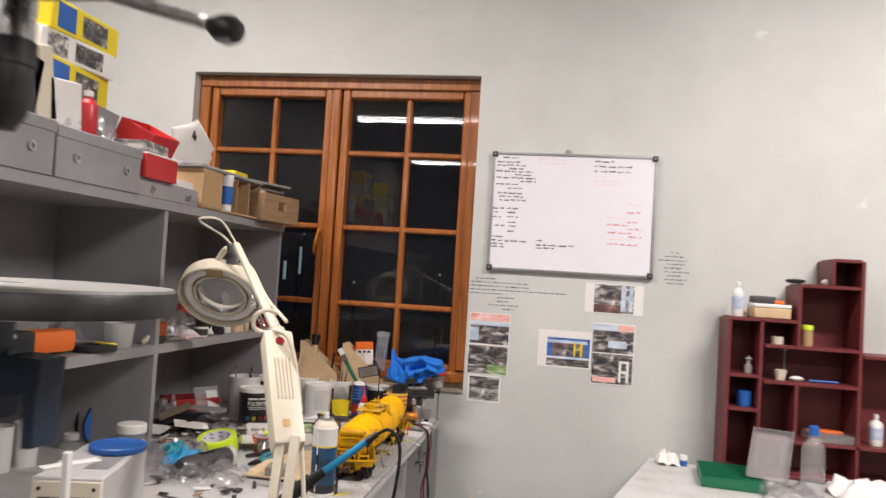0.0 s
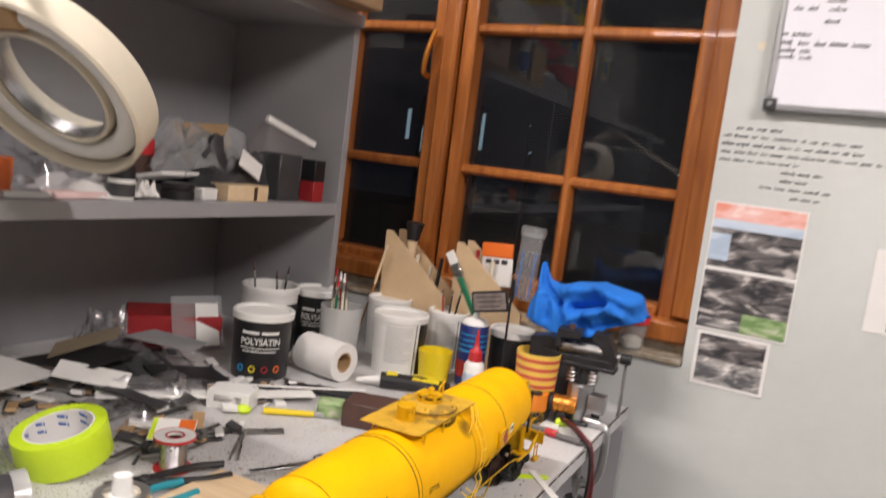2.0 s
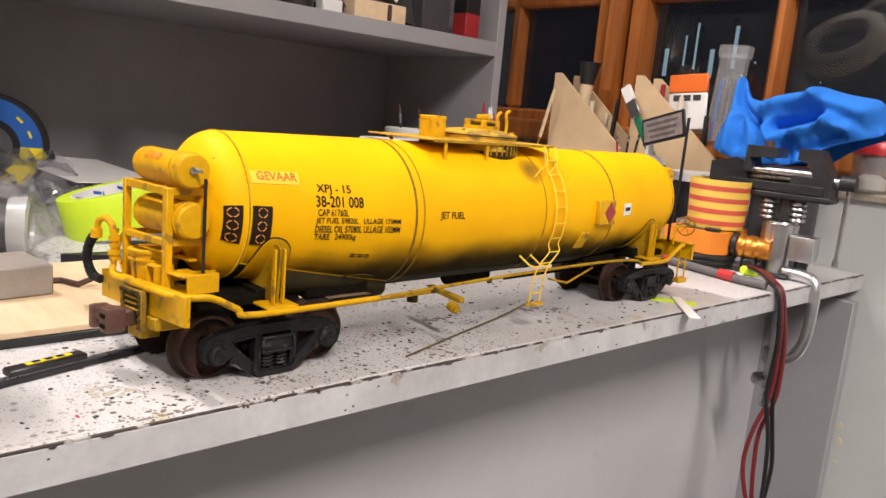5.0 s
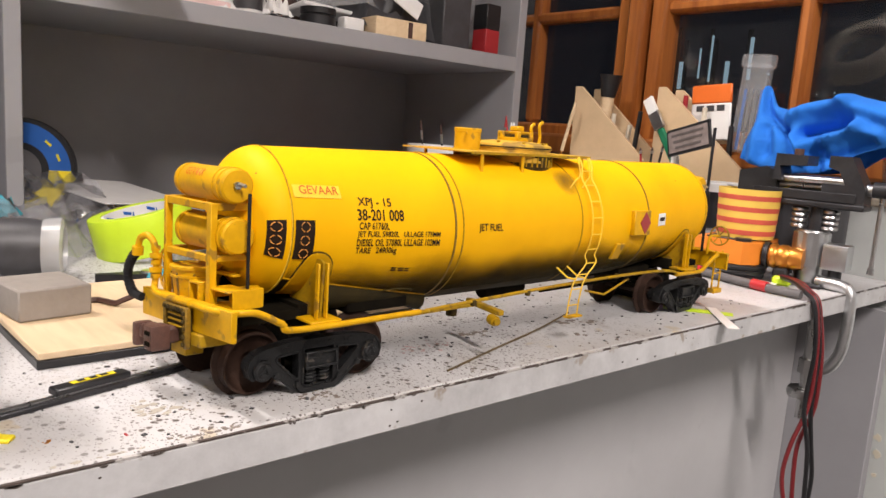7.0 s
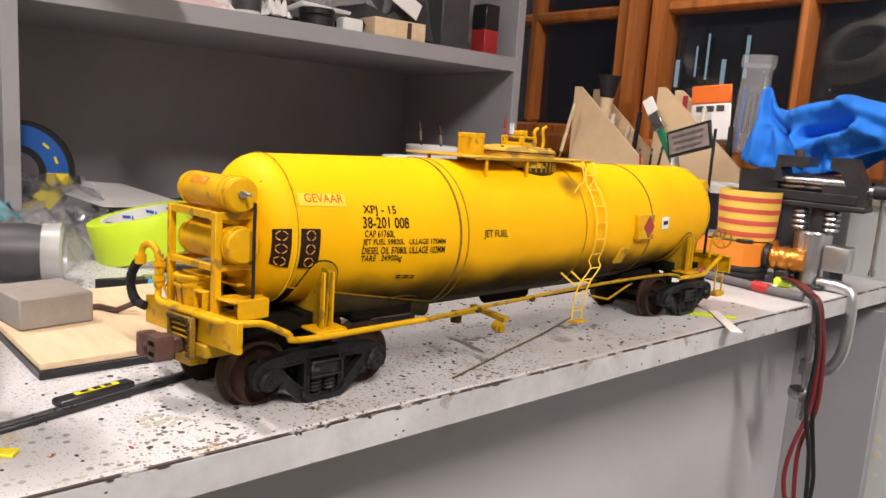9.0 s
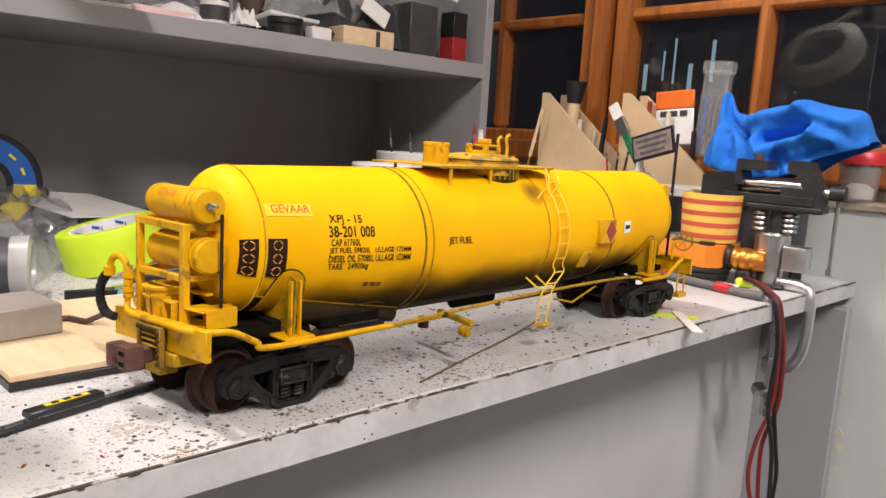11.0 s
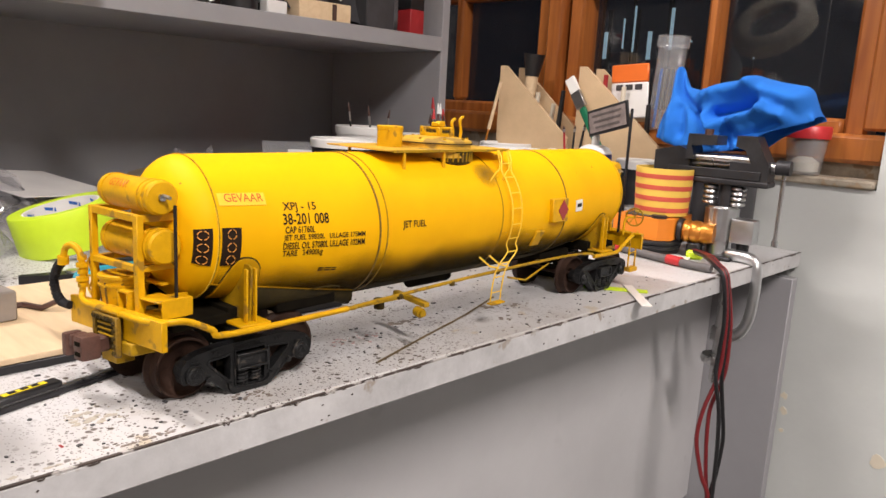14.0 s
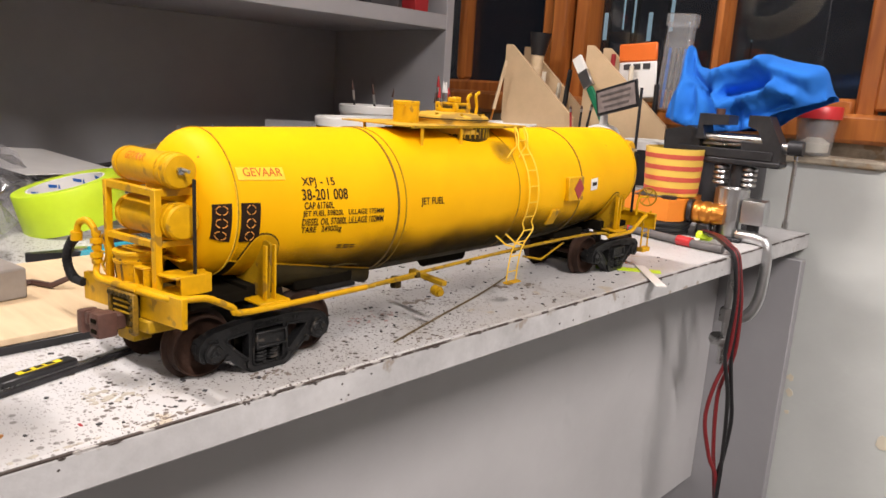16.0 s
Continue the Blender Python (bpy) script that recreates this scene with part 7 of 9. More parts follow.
def pliers(at, rz, grip, label):
    p = thing("pliers", at, label, "pliers", rz=rz)
    for s in (-1, 1):
        part("handle", Sw([(0.0, s * 0.004, 0.006), (0.03, s * 0.012, 0.007), (0.07, s * 0.020, 0.008), (0.105, s * 0.017, 0.008)], 0.0048, 8, 4), grip, p, "plastic sleeve grip")
        part("jaw", Pr([(0.01, 0.0), (-0.045, 0.0006 * s), (-0.045, 0.003 * s), (0.0, 0.009 * s)][::s], 0.008, Matrix.Translation((0, 0, 0.002))), "darksteel", p)
    part("pivot", R((0.002, 0, 0.001), (0.002, 0, 0.0125), 0.006, n=14), "steel", p)


pliers((-0.7350, 2.0980, BENCH + 0.0027, 0.897), 78, "teal", "long-nosed pliers with teal grips")
pliers((-0.7650, 2.1683, BENCH + 0.0027, 0.908), 60, "black", "small side cutters with black grips")


def rotary_tool():
    t = thing("rotary_tool", (-0.7986, 2.0191, BENCH + 0.0274, 0.913), "dark grey rotary tool with a clear nose ring", "power tool", rz=70)
    m = Matrix.Rotation(radians(90), 4, "Y")
    part("body", Lt([(0, -0.15), (0.02, -0.148), (0.026, -0.13), (0.028, -0.05), (0.029, 0.0), (0.026, 0.018), (0, 0.018)], 32, m), "charcoal", t)
    part("nose_ring", Lt([(0.022, 0.014), (0.029, 0.014), (0.030, 0.030), (0.023, 0.032)], 32, m, closed=True), "milky", t, "clear ring")
    part("collar", Lt([(0, 0.012), (0.02, 0.012), (0.018, 0.028), (0, 0.028)], 24, m), "black", t)
    part("plate", B((-0.06, -0.012, 0.0255), (0.05, 0.018, 0.002), 0.001, Matrix.Rotation(radians(-20), 4, "X")), "black", t)
    for k in range(3):
        part("lettering_bar", B((-0.072 + k * 0.012, -0.012, 0.0268), (0.007, 0.007, 0.0006), 0, Matrix.Rotation(radians(-20), 4, "X")), "white", t)


rotary_tool()


def label_reel():
    """A solder reel standing on edge, its label in blue and yellow."""
    t = thing("solder_reel", (-1.1710, 2.0870, BENCH + 0.0672), "upright black reel with a blue and yellow label", "reel", rz=-20)
    t.matrix_basis = t.matrix_basis @ Matrix.Scale(0.79, 4)
    m = Matrix.Rotation(radians(90), 4, "Y")
    part("flange", Lt([(0.034, -0.002), (0.083, -0.002), (0.085, 0.0), (0.083, 0.002), (0.034, 0.002)], 56, m, closed=True), "black", t)
    part("drum", Lt([(0.034, -0.04), (0.062, -0.04), (0.062, -0.002), (0.034, -0.002)], 40, m, closed=True), "darksteel", t)
    part("rear_flange", Lt([(0.034, -0.044), (0.084, -0.044), (0.084, -0.040), (0.034, -0.040)], 56, m, closed=True), "black", t)
    for a0, a1, mat in ((75, 270, "blue"), (270, 360, "yellowlabel"), (0, 75, "blue")):
        bm = bmesh.new()
        n = 14
        vs = []
        for rr in (0.045, 0.078):
            vs.append([bm.verts.new((0.0024, rr * math.cos(radians(a0 + (a1 - a0) * k / n)), rr * math.sin(radians(a0 + (a1 - a0) * k / n)))) for k in range(n + 1)])
        for k in range(n):
            bm.faces.new((vs[0][k], vs[0][k + 1], vs[1][k + 1], vs[1][k]))
        lb = part("label", bm, mat, t)
    for a, mat in ((20, "yellowlabel"), (45, "yellowlabel")):
        part("lettering_bar", B((0.0030, 0, 0), (0.0004, 0.012, 0.004), 0, Matrix.Rotation(radians(a), 4, "X") @ Matrix.Translation((0, 0.063, 0)) @ Matrix.Rotation(radians(90), 4, "X")), mat, t)


label_reel()


# ---------------------------------------------------------------- vice, meter and cables at the bench end
def vice():
    v = thing("bench_vice", (-0.4470, 2.7900, BENCH), "small clamp-on vice with dark jaws and a bright metal foot", "vice", rz=5)
    v.matrix_basis = pose(-0.4470, 2.7900, BENCH, 0, 0, 5) @ Matrix.Diagonal((0.83, 0.85, 0.955, 1))
    across = Matrix.Translation((0, 0.018, 0)) @ Matrix.Rotation(radians(90), 4, "X")
    part("foot", B((-0.010, 0.0, 0.003), (0.060, 0.052, 0.006), 0.002), "darksteel", v)
    bm = bmesh.new()
    out = []
    for k in range(40):
        a = 2 * math.pi * k / 40
        rr = 0.0250 if (k // 2) % 2 else 0.0228
        out.append((rr * math.cos(a), rr * math.sin(a)))
    prism(bm, out, 0.042, Matrix.Translation((-0.008, 0, 0.026)))
    rod(bm, (-0.008, 0, 0.004), (-0.008, 0, 0.027), 0.019, n=28)
    part("column", bm, "alu", v, "fluted bare aluminium column")
    part("collar", Lt([(0.010, 0.067), (0.0215, 0.067), (0.0225, 0.0685), (0.0215, 0.071), (0.010, 0.071)], 32, Matrix.Translation((-0.008, 0, 0)), closed=True), "steel", v, "bright collar ring")
    part("side_boss", B((0.030, -0.004, 0.041), (0.034, 0.030, 0.032), 0.003, seg=2), "alu", v)
    part("boss_foot", R((0.030, -0.004, 0.0), (0.030, -0.004, 0.026), 0.009, n=16), "darksteel", v)
    part("swivel", R((-0.002, 0, 0.071), (-0.002, 0, 0.102), 0.0125, n=20), "darksteel", v)
    for x in (-0.028, 0.014):
        for k in range(4):
            part("thread_ring", Lt([(0.006, 0.0), (0.0105, 0.001), (0.0115, 0.003), (0.0105, 0.005), (0.006, 0.006)], 24, Matrix.Translation((x, -0.004, 0.072 + k * 0.0068)), closed=True), "steel", v)
    part("bed", B((-0.030, 0, 0.104), (0.176, 0.040, 0.008), 0.002, Matrix.Rotation(radians(0.0), 4, "Y")), "darksteel", v, "dark cast bed")
    part("bed_side", B((-0.024, -0.018, 0.114), (0.140, 0.004, 0.012), 0.001), "darksteel", v)
    part("fixed_jaw", Pr([(-0.118, 0.100), (-0.062, 0.104), (-0.062, 0.140), (-0.080, 0.146), (-0.118, 0.138)], 0.036, across), "darksteel", v, "dark fixed jaw")
    part("jaw_arm", Pr([(-0.066, 0.130), (-0.052, 0.130), (-0.058, 0.148), (-0.020, 0.150), (-0.020, 0.162), (-0.064, 0.163)], 0.044, across), "darksteel", v)
    part("moving_jaw", Pr([(0.000, 0.104), (0.056, 0.102), (0.056, 0.128), (0.034, 0.164), (0.006, 0.164), (0.006, 0.150), (0.020, 0.146), (0.030, 0.130), (0.000, 0.130)], 0.036, across), "darksteel", v, "dark sliding jaw")
    for y in (-0.012, 0.012):
        part("guide_rod", R((-0.064, y, 0.133), (0.030, y, 0.133), 0.0052, n=14), "steel", v)
    part("screw", R((-0.064, 0, 0.124), (0.070, 0, 0.126), 0.0072, n=16), "steel", v)
    part("screw_head", R((0.062, 0, 0.127), (0.082, 0, 0.127), 0.0095, n=16), "darksteel", v)
    part("tommy_bar", R((0.074, -0.002, 0.030), (0.074, 0, 0.136), 0.0030, n=12), "steel", v)
    part("bar_knob", R((0.074, -0.002, 0.026), (0.074, -0.002, 0.034), 0.0045, n=12), "steel", v)
    part("jaw_bolt", R((-0.040, -0.006, 0.160), (-0.040, -0.006, 0.170), 0.0065, n=12), "brown", v, "rusty bolt head")
    # clamp under the bench edge
    part("clamp_jaw", Sw([(0.010, -0.010, 0.008), (0.040, -0.014, 0.008), (0.056, -0.016, 0.002), (0.060, -0.018, -0.022), (0.058, -0.022, -0.070), (0.044, -0.026, -0.094), (0.018, -0.026, -0.098)], 0.0080, 10, 4), "alu", v, "bare aluminium clamp arm")
    part("clamp_screw", R((0.018, -0.026, -0.165), (0.018, -0.026, -0.034), 0.0058, n=14), "steel", v)
    part("clamp_nut", R((0.018, -0.026, -0.106), (0.018, -0.026, -0.088), 0.0115, n=6), "steel", v)
    part("clamp_wheel", Lt([(0, -0.138), (0.020, -0.137), (0.022, -0.132), (0.020, -0.126), (0, -0.125)], 24, Matrix.Translation((0.018, -0.026, 0))), "steel", v)
    part("clamp_pad", R((0.018, -0.026, -0.036), (0.018, -0.026, -0.030), 0.010, n=16), "steel", v)


vice()


M["meterorange"] = material("orange_rubber_case", (0.80, 0.24, 0.02), 0.5, vary=0.06, scale=30)
M["cupyellow"] = material("pale_yellow_stripe", (0.85, 0.58, 0.10), 0.5, vary=0.06, scale=30)
M["cupred"] = material("faded_red_stripe", (0.62, 0.10, 0.06), 0.5, vary=0.08, scale=30)


def multimeter():
    bm = bmesh.new()
    for k in range(3):
        sweep(bm, [(0.036 * math.cos(a / 12 * math.pi) * (1 + 0.05 * k), 0.050 * math.sin(a / 12 * math.pi), 0.004 + 0.007 * k) for a in range(25)], 0.0038, 8)
    solid("coiled_lead", bm, "black", (-0.5290, 2.7510, BENCH, 0.937), "black lead coiled under the orange meter", "cable", rz=12)
    t = thing("multimeter", (-0.5310, 2.7560, BENCH + 0.0208, 0.938), "orange-cased multimeter lying on its coiled leads", "multimeter", rz=10)
    part("case", Pr([(-0.040, -0.046), (0.024, -0.050), (0.038, -0.034), (0.040, 0.05), (0.030, 0.058), (-0.040, 0.056)], 0.029), "meterorange", t)
    part("face", B((0, 0.006, 0.0300), (0.056, 0.085, 0.002), 0.001), "charcoal", t)
    part("dial", R((0.020, -0.036, 0.029), (0.020, -0.036, 0.033), 0.010, n=24), "black", t)


multimeter()
cup = solid("striped_cup", Lt([(0, 0), (0.035, 0), (0.036, 0.004), (0.0395, 0.064), (0.0375, 0.064), (0.034, 0.006), (0, 0.006)], 40), "cupyellow", (-0.5240, 2.7620, BENCH + 0.0499, 0.939), "yellow cup with red stripes", "cup")
for k in range(4):
    rr = 0.0366 + k * 0.0008
    part("red_stripe", Lt([(rr - 0.001, 0), (rr, 0), (rr + 0.0004, 0.0062), (rr - 0.001, 0.0062)], 40, Matrix.Translation((0, 0, 0.005 + k * 0.0150)), closed=True), "cupred", cup, "red stripe")
ab = thing("amber_handle", (-0.4900, 2.7560, BENCH + 0.0330, 0.940), "amber plastic screwdriver handle lying against the vice", "screwdriver", rz=12)
lie = Matrix.Rotation(radians(90), 4, "Y")
part("handle", Lt([(0, 0.0), (0.011, 0.001), (0.0150, 0.005), (0.0158, 0.011), (0.0140, 0.014), (0.0155, 0.018), (0.0155, 0.024), (0.0135, 0.028), (0.0150, 0.032), (0.0130, 0.044), (0, 0.046)], 28, lie), "bronze", ab, "ribbed amber handle")
part("end_ring", Lt([(0.004, -0.004), (0.0165, -0.003), (0.0165, 0.003), (0.004, 0.004)], 24, lie, closed=True), "darksteel", ab)
part("rest", B((0.020, 0.0, -0.024), (0.018, 0.020, 0.022), 0.003), "darksteel", ab)

M["probegrey"] = material("dull_grey_sleeve", (0.15, 0.14, 0.14), 0.6, vary=0.15, scale=60)
t = thing("test_lead", (0, 0, 0), "grey test probe with red bands and a cable", "cable", group="test leads")
part("probe", Sw([(-0.5520, 2.7050, BENCH + 0.0061), (-0.4990, 2.6930, BENCH + 0.0056), (-0.4430, 2.6830, BENCH + 0.0056), (-0.4130, 2.6830, BENCH + 0.0056)], 0.0050, 10), M["probegrey"], t)
for a, b in (((-0.562, 2.7073), (-0.542, 2.7028)), ((-0.470, 2.6878), (-0.451, 2.6845))):
    part("red_band", R((*a, BENCH + 0.0064), (*b, BENCH + 0.0064), 0.0060, n=12), "red", t, "red band")
M["cablered"] = material("dark_red_cable", (0.21, 0.018, 0.022), 0.45, vary=0.1, scale=60)
for mat, dx, bow in (("cablered", 0.0, 0.015), ("cablered", 0.008, 0.006), ("black", 0.004, -0.008), ("black", -0.004, -0.003)):
    t = thing("hanging_cable", (0, 0, 0), ("dark red" if mat != "black" else "black") + " thin cable hanging off the bench edge", "cable", group="hanging cables")
    part("wire", Sw([(-0.470 - dx, 2.752 + dx, BENCH + 0.010), (-0.436, 2.720 + dx, BENCH + 0.012), (-0.410, 2.690 + dx, BENCH + 0.009), (-0.398, 2.684 + dx, BENCH + 0.002), (-0.394, 2.688 + dx, BENCH - 0.020), (-0.393 + dx * 0.4, 2.697 + dx * 0.6, BENCH - 0.06),
                     (-0.396 + dx * 0.5, 2.702 + dx, BENCH - 0.12), (-0.394 - dx * 0.5 - bow * 0.7, 2.703 + dx - bow * 0.7, BENCH - 0.165), (-0.392 - dx * 0.5 - bow, 2.704 + dx - bow, BENCH - 0.205), (-0.389 - dx * 0.7 - bow * 0.6, 2.703 + dx - bow * 0.6, BENCH - 0.25), (-0.386 - dx * 0.5, 2.702 + dx * 0.5, BENCH - 0.295), (-0.380 + dx, 2.700 + 2 * dx, BENCH - 0.45), (-0.388 - dx, 2.704, BENCH - 0.60), (-0.39 + dx, 2.705, 0.02)], 0.0025, 8, 5), mat, t)
solid("lime_clip", B((0, 0, 0.006), (0.022, 0.012, 0.012), 0.003), "lime", (-0.4650, 2.7490, BENCH, 0.938), "small lime green clip", "clip", rz=30)
solid("white_offcut", Pr([(-0.02, -0.012), (0.02, -0.008), (0.014, 0.012), (-0.016, 0.014)], 0.002), "white", (-0.4800, 2.7310, BENCH + 0.0009, 0.936), "small white plastic sheet offcut", "offcut")


# ---------------------------------------------------------------- under the window
def tool_rack(x, y, w, hgt, label, rz=0.0):
    """A wedge-sided fibreboard tool rack: two sloping sides with a floor between them."""
    t = thing("tool_rack", (x, y, 0), label, "tool rack", rz=rz)
    z0 = BENCH
    for dy in (0.0, 0.055):
        part("side", Pr([(0, 0), (w, 0), (w, hgt * 0.52), (0.012, hgt), (0, hgt)], 0.006, Matrix.Translation((0, dy, z0)) @ Matrix.Rotation(radians(90), 4, "X")), "mdf", t)
    part("floor", B((w / 2, 0.025, z0 + 0.004), (w, 0.048, 0.006)), "mdf", t)
    for k in range(3):
        part("divider", B((0.02 + k * (w - 0.03) / 3, 0.025, z0 + hgt * (0.30 - 0.05 * k)), (0.004, 0.048, hgt * (0.58 - 0.10 * k))), "mdf", t)


tool_rack(-0.937, 2.915, 0.150, 0.248, "fibreboard tool rack with a sloping top, full of brushes and files", 2)
tool_rack(-0.777, 2.926, 0.150, 0.248, "second fibreboard tool rack with a sloping top", 3)


def tool(at, tip, mat, r, label, name="file", handle="brownwood"):
    a, b = Vector(at), Vector(tip)
    t = thing(name, a, label, name.replace("_", " "), group="tools in the racks")
    d = b - a
    part("blade", R((0, 0, 0), d * 0.62, r * 0.8, r * 0.9, n=6), mat, t)
    part("grip", R(d * 0.60, d, r * 1.5, r * 1.3, n=10), handle, t)


for a, b, mat, r, hd in (((-0.883, 2.939, 0.874), (-0.872, 2.939, 1.068), "steel", 0.003, "cream"),
                         ((-0.858, 2.939, 0.874), (-0.842, 2.946, 1.050), "steel", 0.003, "cream"), ((-0.833, 2.934, 0.874), (-0.808, 2.924, 1.072), "steel", 0.003, "black"),
                         ((-0.748, 2.949, 0.874), (-0.740, 2.944, 1.100), "steel", 0.003, "darkred"), ((-0.713, 2.949, 0.874), (-0.706, 2.946, 1.082), "steel", 0.003, "cream"),
                         ((-0.653, 2.944, 0.874), (-0.655, 2.939, 1.055), "darksteel", 0.003, "black"), ((-0.968, 2.885, 0.874), (-0.920, 2.892, 1.082), "bronze", 0.0022, "ply")):
    tool(a, b, mat, r, "slender file or brush standing in a rack", handle=hd)


def round_brush():
    t = thing("dust_brush", (-0.896, 2.941, 1.015, 0.95), "round black dusting brush with a pale handle", "brush", ry=4)
    part("handle", R((0, 0, 0), (0, 0, 0.085), 0.010, 0.012, n=14), "ply", t)
    part("bristles", R((0, 0, 0.085), (0, 0, 0.125), 0.013, 0.020, n=16), "black", t)


round_brush()
k1 = thing("flat_brush", (-0.716, 2.902, 0.985, 0.95), "flat varnish brush with a green handle leaning on the rack", "brush", rx=0, ry=-32)
part("handle", B((0, 0, 0.02), (0.014, 0.006, 0.11), 0.003), "green", k1)
part("ferrule", B((0, 0, 0.090), (0.020, 0.008, 0.030), 0.001), "steel", k1)
part("bristles", B((0, 0, 0.118), (0.019, 0.006, 0.028), 0.001), "white", k1)
pk = thing("orange_package", (-0.699, 2.958, 1.032, 0.96), "orange and white packet with dark print", "packet", ry=-4)
part("upper", B((0, 0, 0.075), (0.070, 0.006, 0.030), 0.002), "orange", pk)
part("lower", B((0, 0, 0.030), (0.070, 0.005, 0.060), 0.002), "white", pk)
for k in range(3):
    part("lettering_bar", B((-0.018 + k * 0.018, -0.0032, 0.052), (0.013, 0.0008, 0.009)), "charcoal", pk)
tb = thing("clear_case", (-0.640, 2.956, 1.016, 0.95), "clear upright case of blue and grey drill bits", "case", ry=3)
part("case", B((0, 0, 0.07), (0.044, 0.018, 0.14), 0.003), "clear", tb)
part("lid", B((0, 0, 0.143), (0.050, 0.022, 0.022), 0.005, seg=2), "clear", tb, "clear lid")
for k in range(4):
    part("drill_bit", R((-0.014 + k * 0.009, 0, 0.004), (-0.014 + k * 0.009, 0, 0.10), 0.0025, n=8), ("blue", "steel", "steel", "blue")[k], tb)


M["cardprint"] = material("grimy_card_print", (0.30, 0.25, 0.235), 0.6, vary=0.25, scale=60)
M["cardbar"] = material("dull_card_lettering", (0.13, 0.11, 0.105), 0.6, vary=0.2, scale=60)


def id_card():
    t = thing("printed_card", (-0.640, 2.800, 0.059, 0.945), "small dark-framed card clipped to a wire stand", "card", rz=-14)
    part("card", B((0, 0, 1.028), (0.086, 0.003, 0.040), 0.001, Matrix.Translation((0, 0, 1.028)) @ Matrix.Rotation(radians(-14), 4, "Y") @ Matrix.Translation((0, 0, -1.028))), "black", t)
    m = Matrix.Translation((0, -0.0022, 1.028)) @ Matrix.Rotation(radians(-14), 4, "Y")
    part("print", B((0, 0, 0), (0.076, 0.001, 0.031), 0, m), M["cardprint"], t)
    for k in range(3):
        part("lettering_bar", B((0, -0.0008, 0.009 - k * 0.009), (0.062 - 0.006 * k, 0.0008, 0.0034), 0, m), M["cardbar"], t)
    part("stand", Sw([(0.046, 0.001, 0.849), (0.046, 0.001, 1.045)], 0.0022, 8), "black", t)
    part("foot", R((0.046, 0.001, 0.849), (0.046, 0.001, 0.855), 0.018, n=18), "black", t)


id_card()


def cloth():
    """A blue cloth flung in a heap: a rolled ridge, folds gathered to a knot low in front and one corner standing up."""
    def seg(p, a, b):
        a, b = Vector(a), Vector(b)
        k = min(1.0, max(0.0, (p - a).dot(b - a) / (b - a).length_squared))
        return (p - a - (b - a) * k).length

    # folds over the front: (from, to, width, height), in metres across and up
    folds = (((0.020, 0.082), (0.062, 0.052), 0.0060, -0.011), ((0.064, 0.076), (0.128, 0.088), 0.0120, 0.012), ((0.128, 0.088), (0.188, 0.072), 0.0120, 0.012), ((0.088, 0.052), (0.138, 0.064), 0.0080, -0.016),
             ((0.092, 0.036), (0.146, 0.061), 0.0100, 0.011), ((0.146, 0.061), (0.174, 0.052), 0.0100, 0.009), ((0.122, 0.022), (0.168, 0.044), 0.0070, -0.008), ((0.062, 0.052), (0.084, 0.022), 0.0055, -0.011),
             ((0.072, 0.046), (0.090, 0.020), 0.0070, 0.009), ((0.034, 0.058), (0.042, 0.026), 0.0085, -0.007), ((0.016, 0.060), (0.022, 0.016), 0.0090, 0.006), ((0.104, 0.040), (0.112, 0.006), 0.0080, -0.009))
    bm = bmesh.new()
    nu, nv = 120, 72
    g = {}
    for i in range(nu + 1):
        u = i / nu
        x = 0.206 * u
        ridge = 0.086 + 0.010 * math.sin(math.pi * min(1.0, max(0.0, (u - 0.25) / 0.75))) - 0.030 * max(0.0, (u - 0.90) / 0.10) ** 2 - 0.042 * max(0.0, (0.13 - u) / 0.13) ** 2 - 0.006 * math.exp(-((u - 0.29) / 0.08) ** 2)
        low = 0.016 - 0.014 * math.sin(math.pi * min(1.0, u / 0.72)) + 0.034 * max(0.0, (u - 0.62) / 0.38) ** 0.8
        low = min(low, ridge - 0.006)
        deep = 0.052 * (0.30 + 0.70 * math.sin(math.pi * min(0.97, max(0.03, u))) ** 0.5)
        for j in range(nv + 1):
            v = j / nv
            k = min(1.0, v / 0.55)
            if v <= 0.55:
                y, z = -deep * math.cos(k * math.pi / 2) ** 0.8, low + (ridge - low) * math.sin(k * math.pi / 2) ** 0.9
            else:
                b = (v - 0.55) / 0.45
                y, z = deep * 0.9 * math.sin(b * math.pi / 2), ridge + (low - ridge) * (1 - math.cos(b * math.pi / 2))
            p = Vector((x, z))
            out = sum(1.45 * h * math.exp(-(seg(p, a, c) / (0.85 * w)) ** 2) for a, c, w, h in folds) if v < 0.75 else 0.0
            out += 0.004 * noise.noise(Vector((x * 38, z * 38, y * 30))) + 0.0016 * noise.noise(Vector((x * 110, z * 90, 3.0)))
            q = Vector((x + 0.003 * noise.noise(Vector((z * 40, x * 20, 7))), y - out, z + 0.35 * out * k))
            horn = math.exp(-((x - 0.017) / 0.0085) ** 2) * max(0.0, 1 - abs(v - 0.55) / 0.20)
            q += Vector((-0.009 * horn, 0, 0.040 * horn ** 1.3))
            g[i, j] = bm.verts.new(q)
    for i in range(nu):
        for j in range(nv):
            bm.faces.new((g[i, j], g[i + 1, j], g[i + 1, j + 1], g[i, j + 1]))
    ret = bmesh.ops.extrude_face_region(bm, geom=bm.faces[:])
    bmesh.ops.translate(bm, vec=(0, 0.0012, -0.0012), verts=[e for e in ret["geom"] if isinstance(e, bmesh.types.BMVert)])
    solid("blue_cloth", bm, "cloth", (-0.583, 2.868, 0.994), "bright blue cloth bunched up on a tin", "cloth", rz=0, smooth=80)


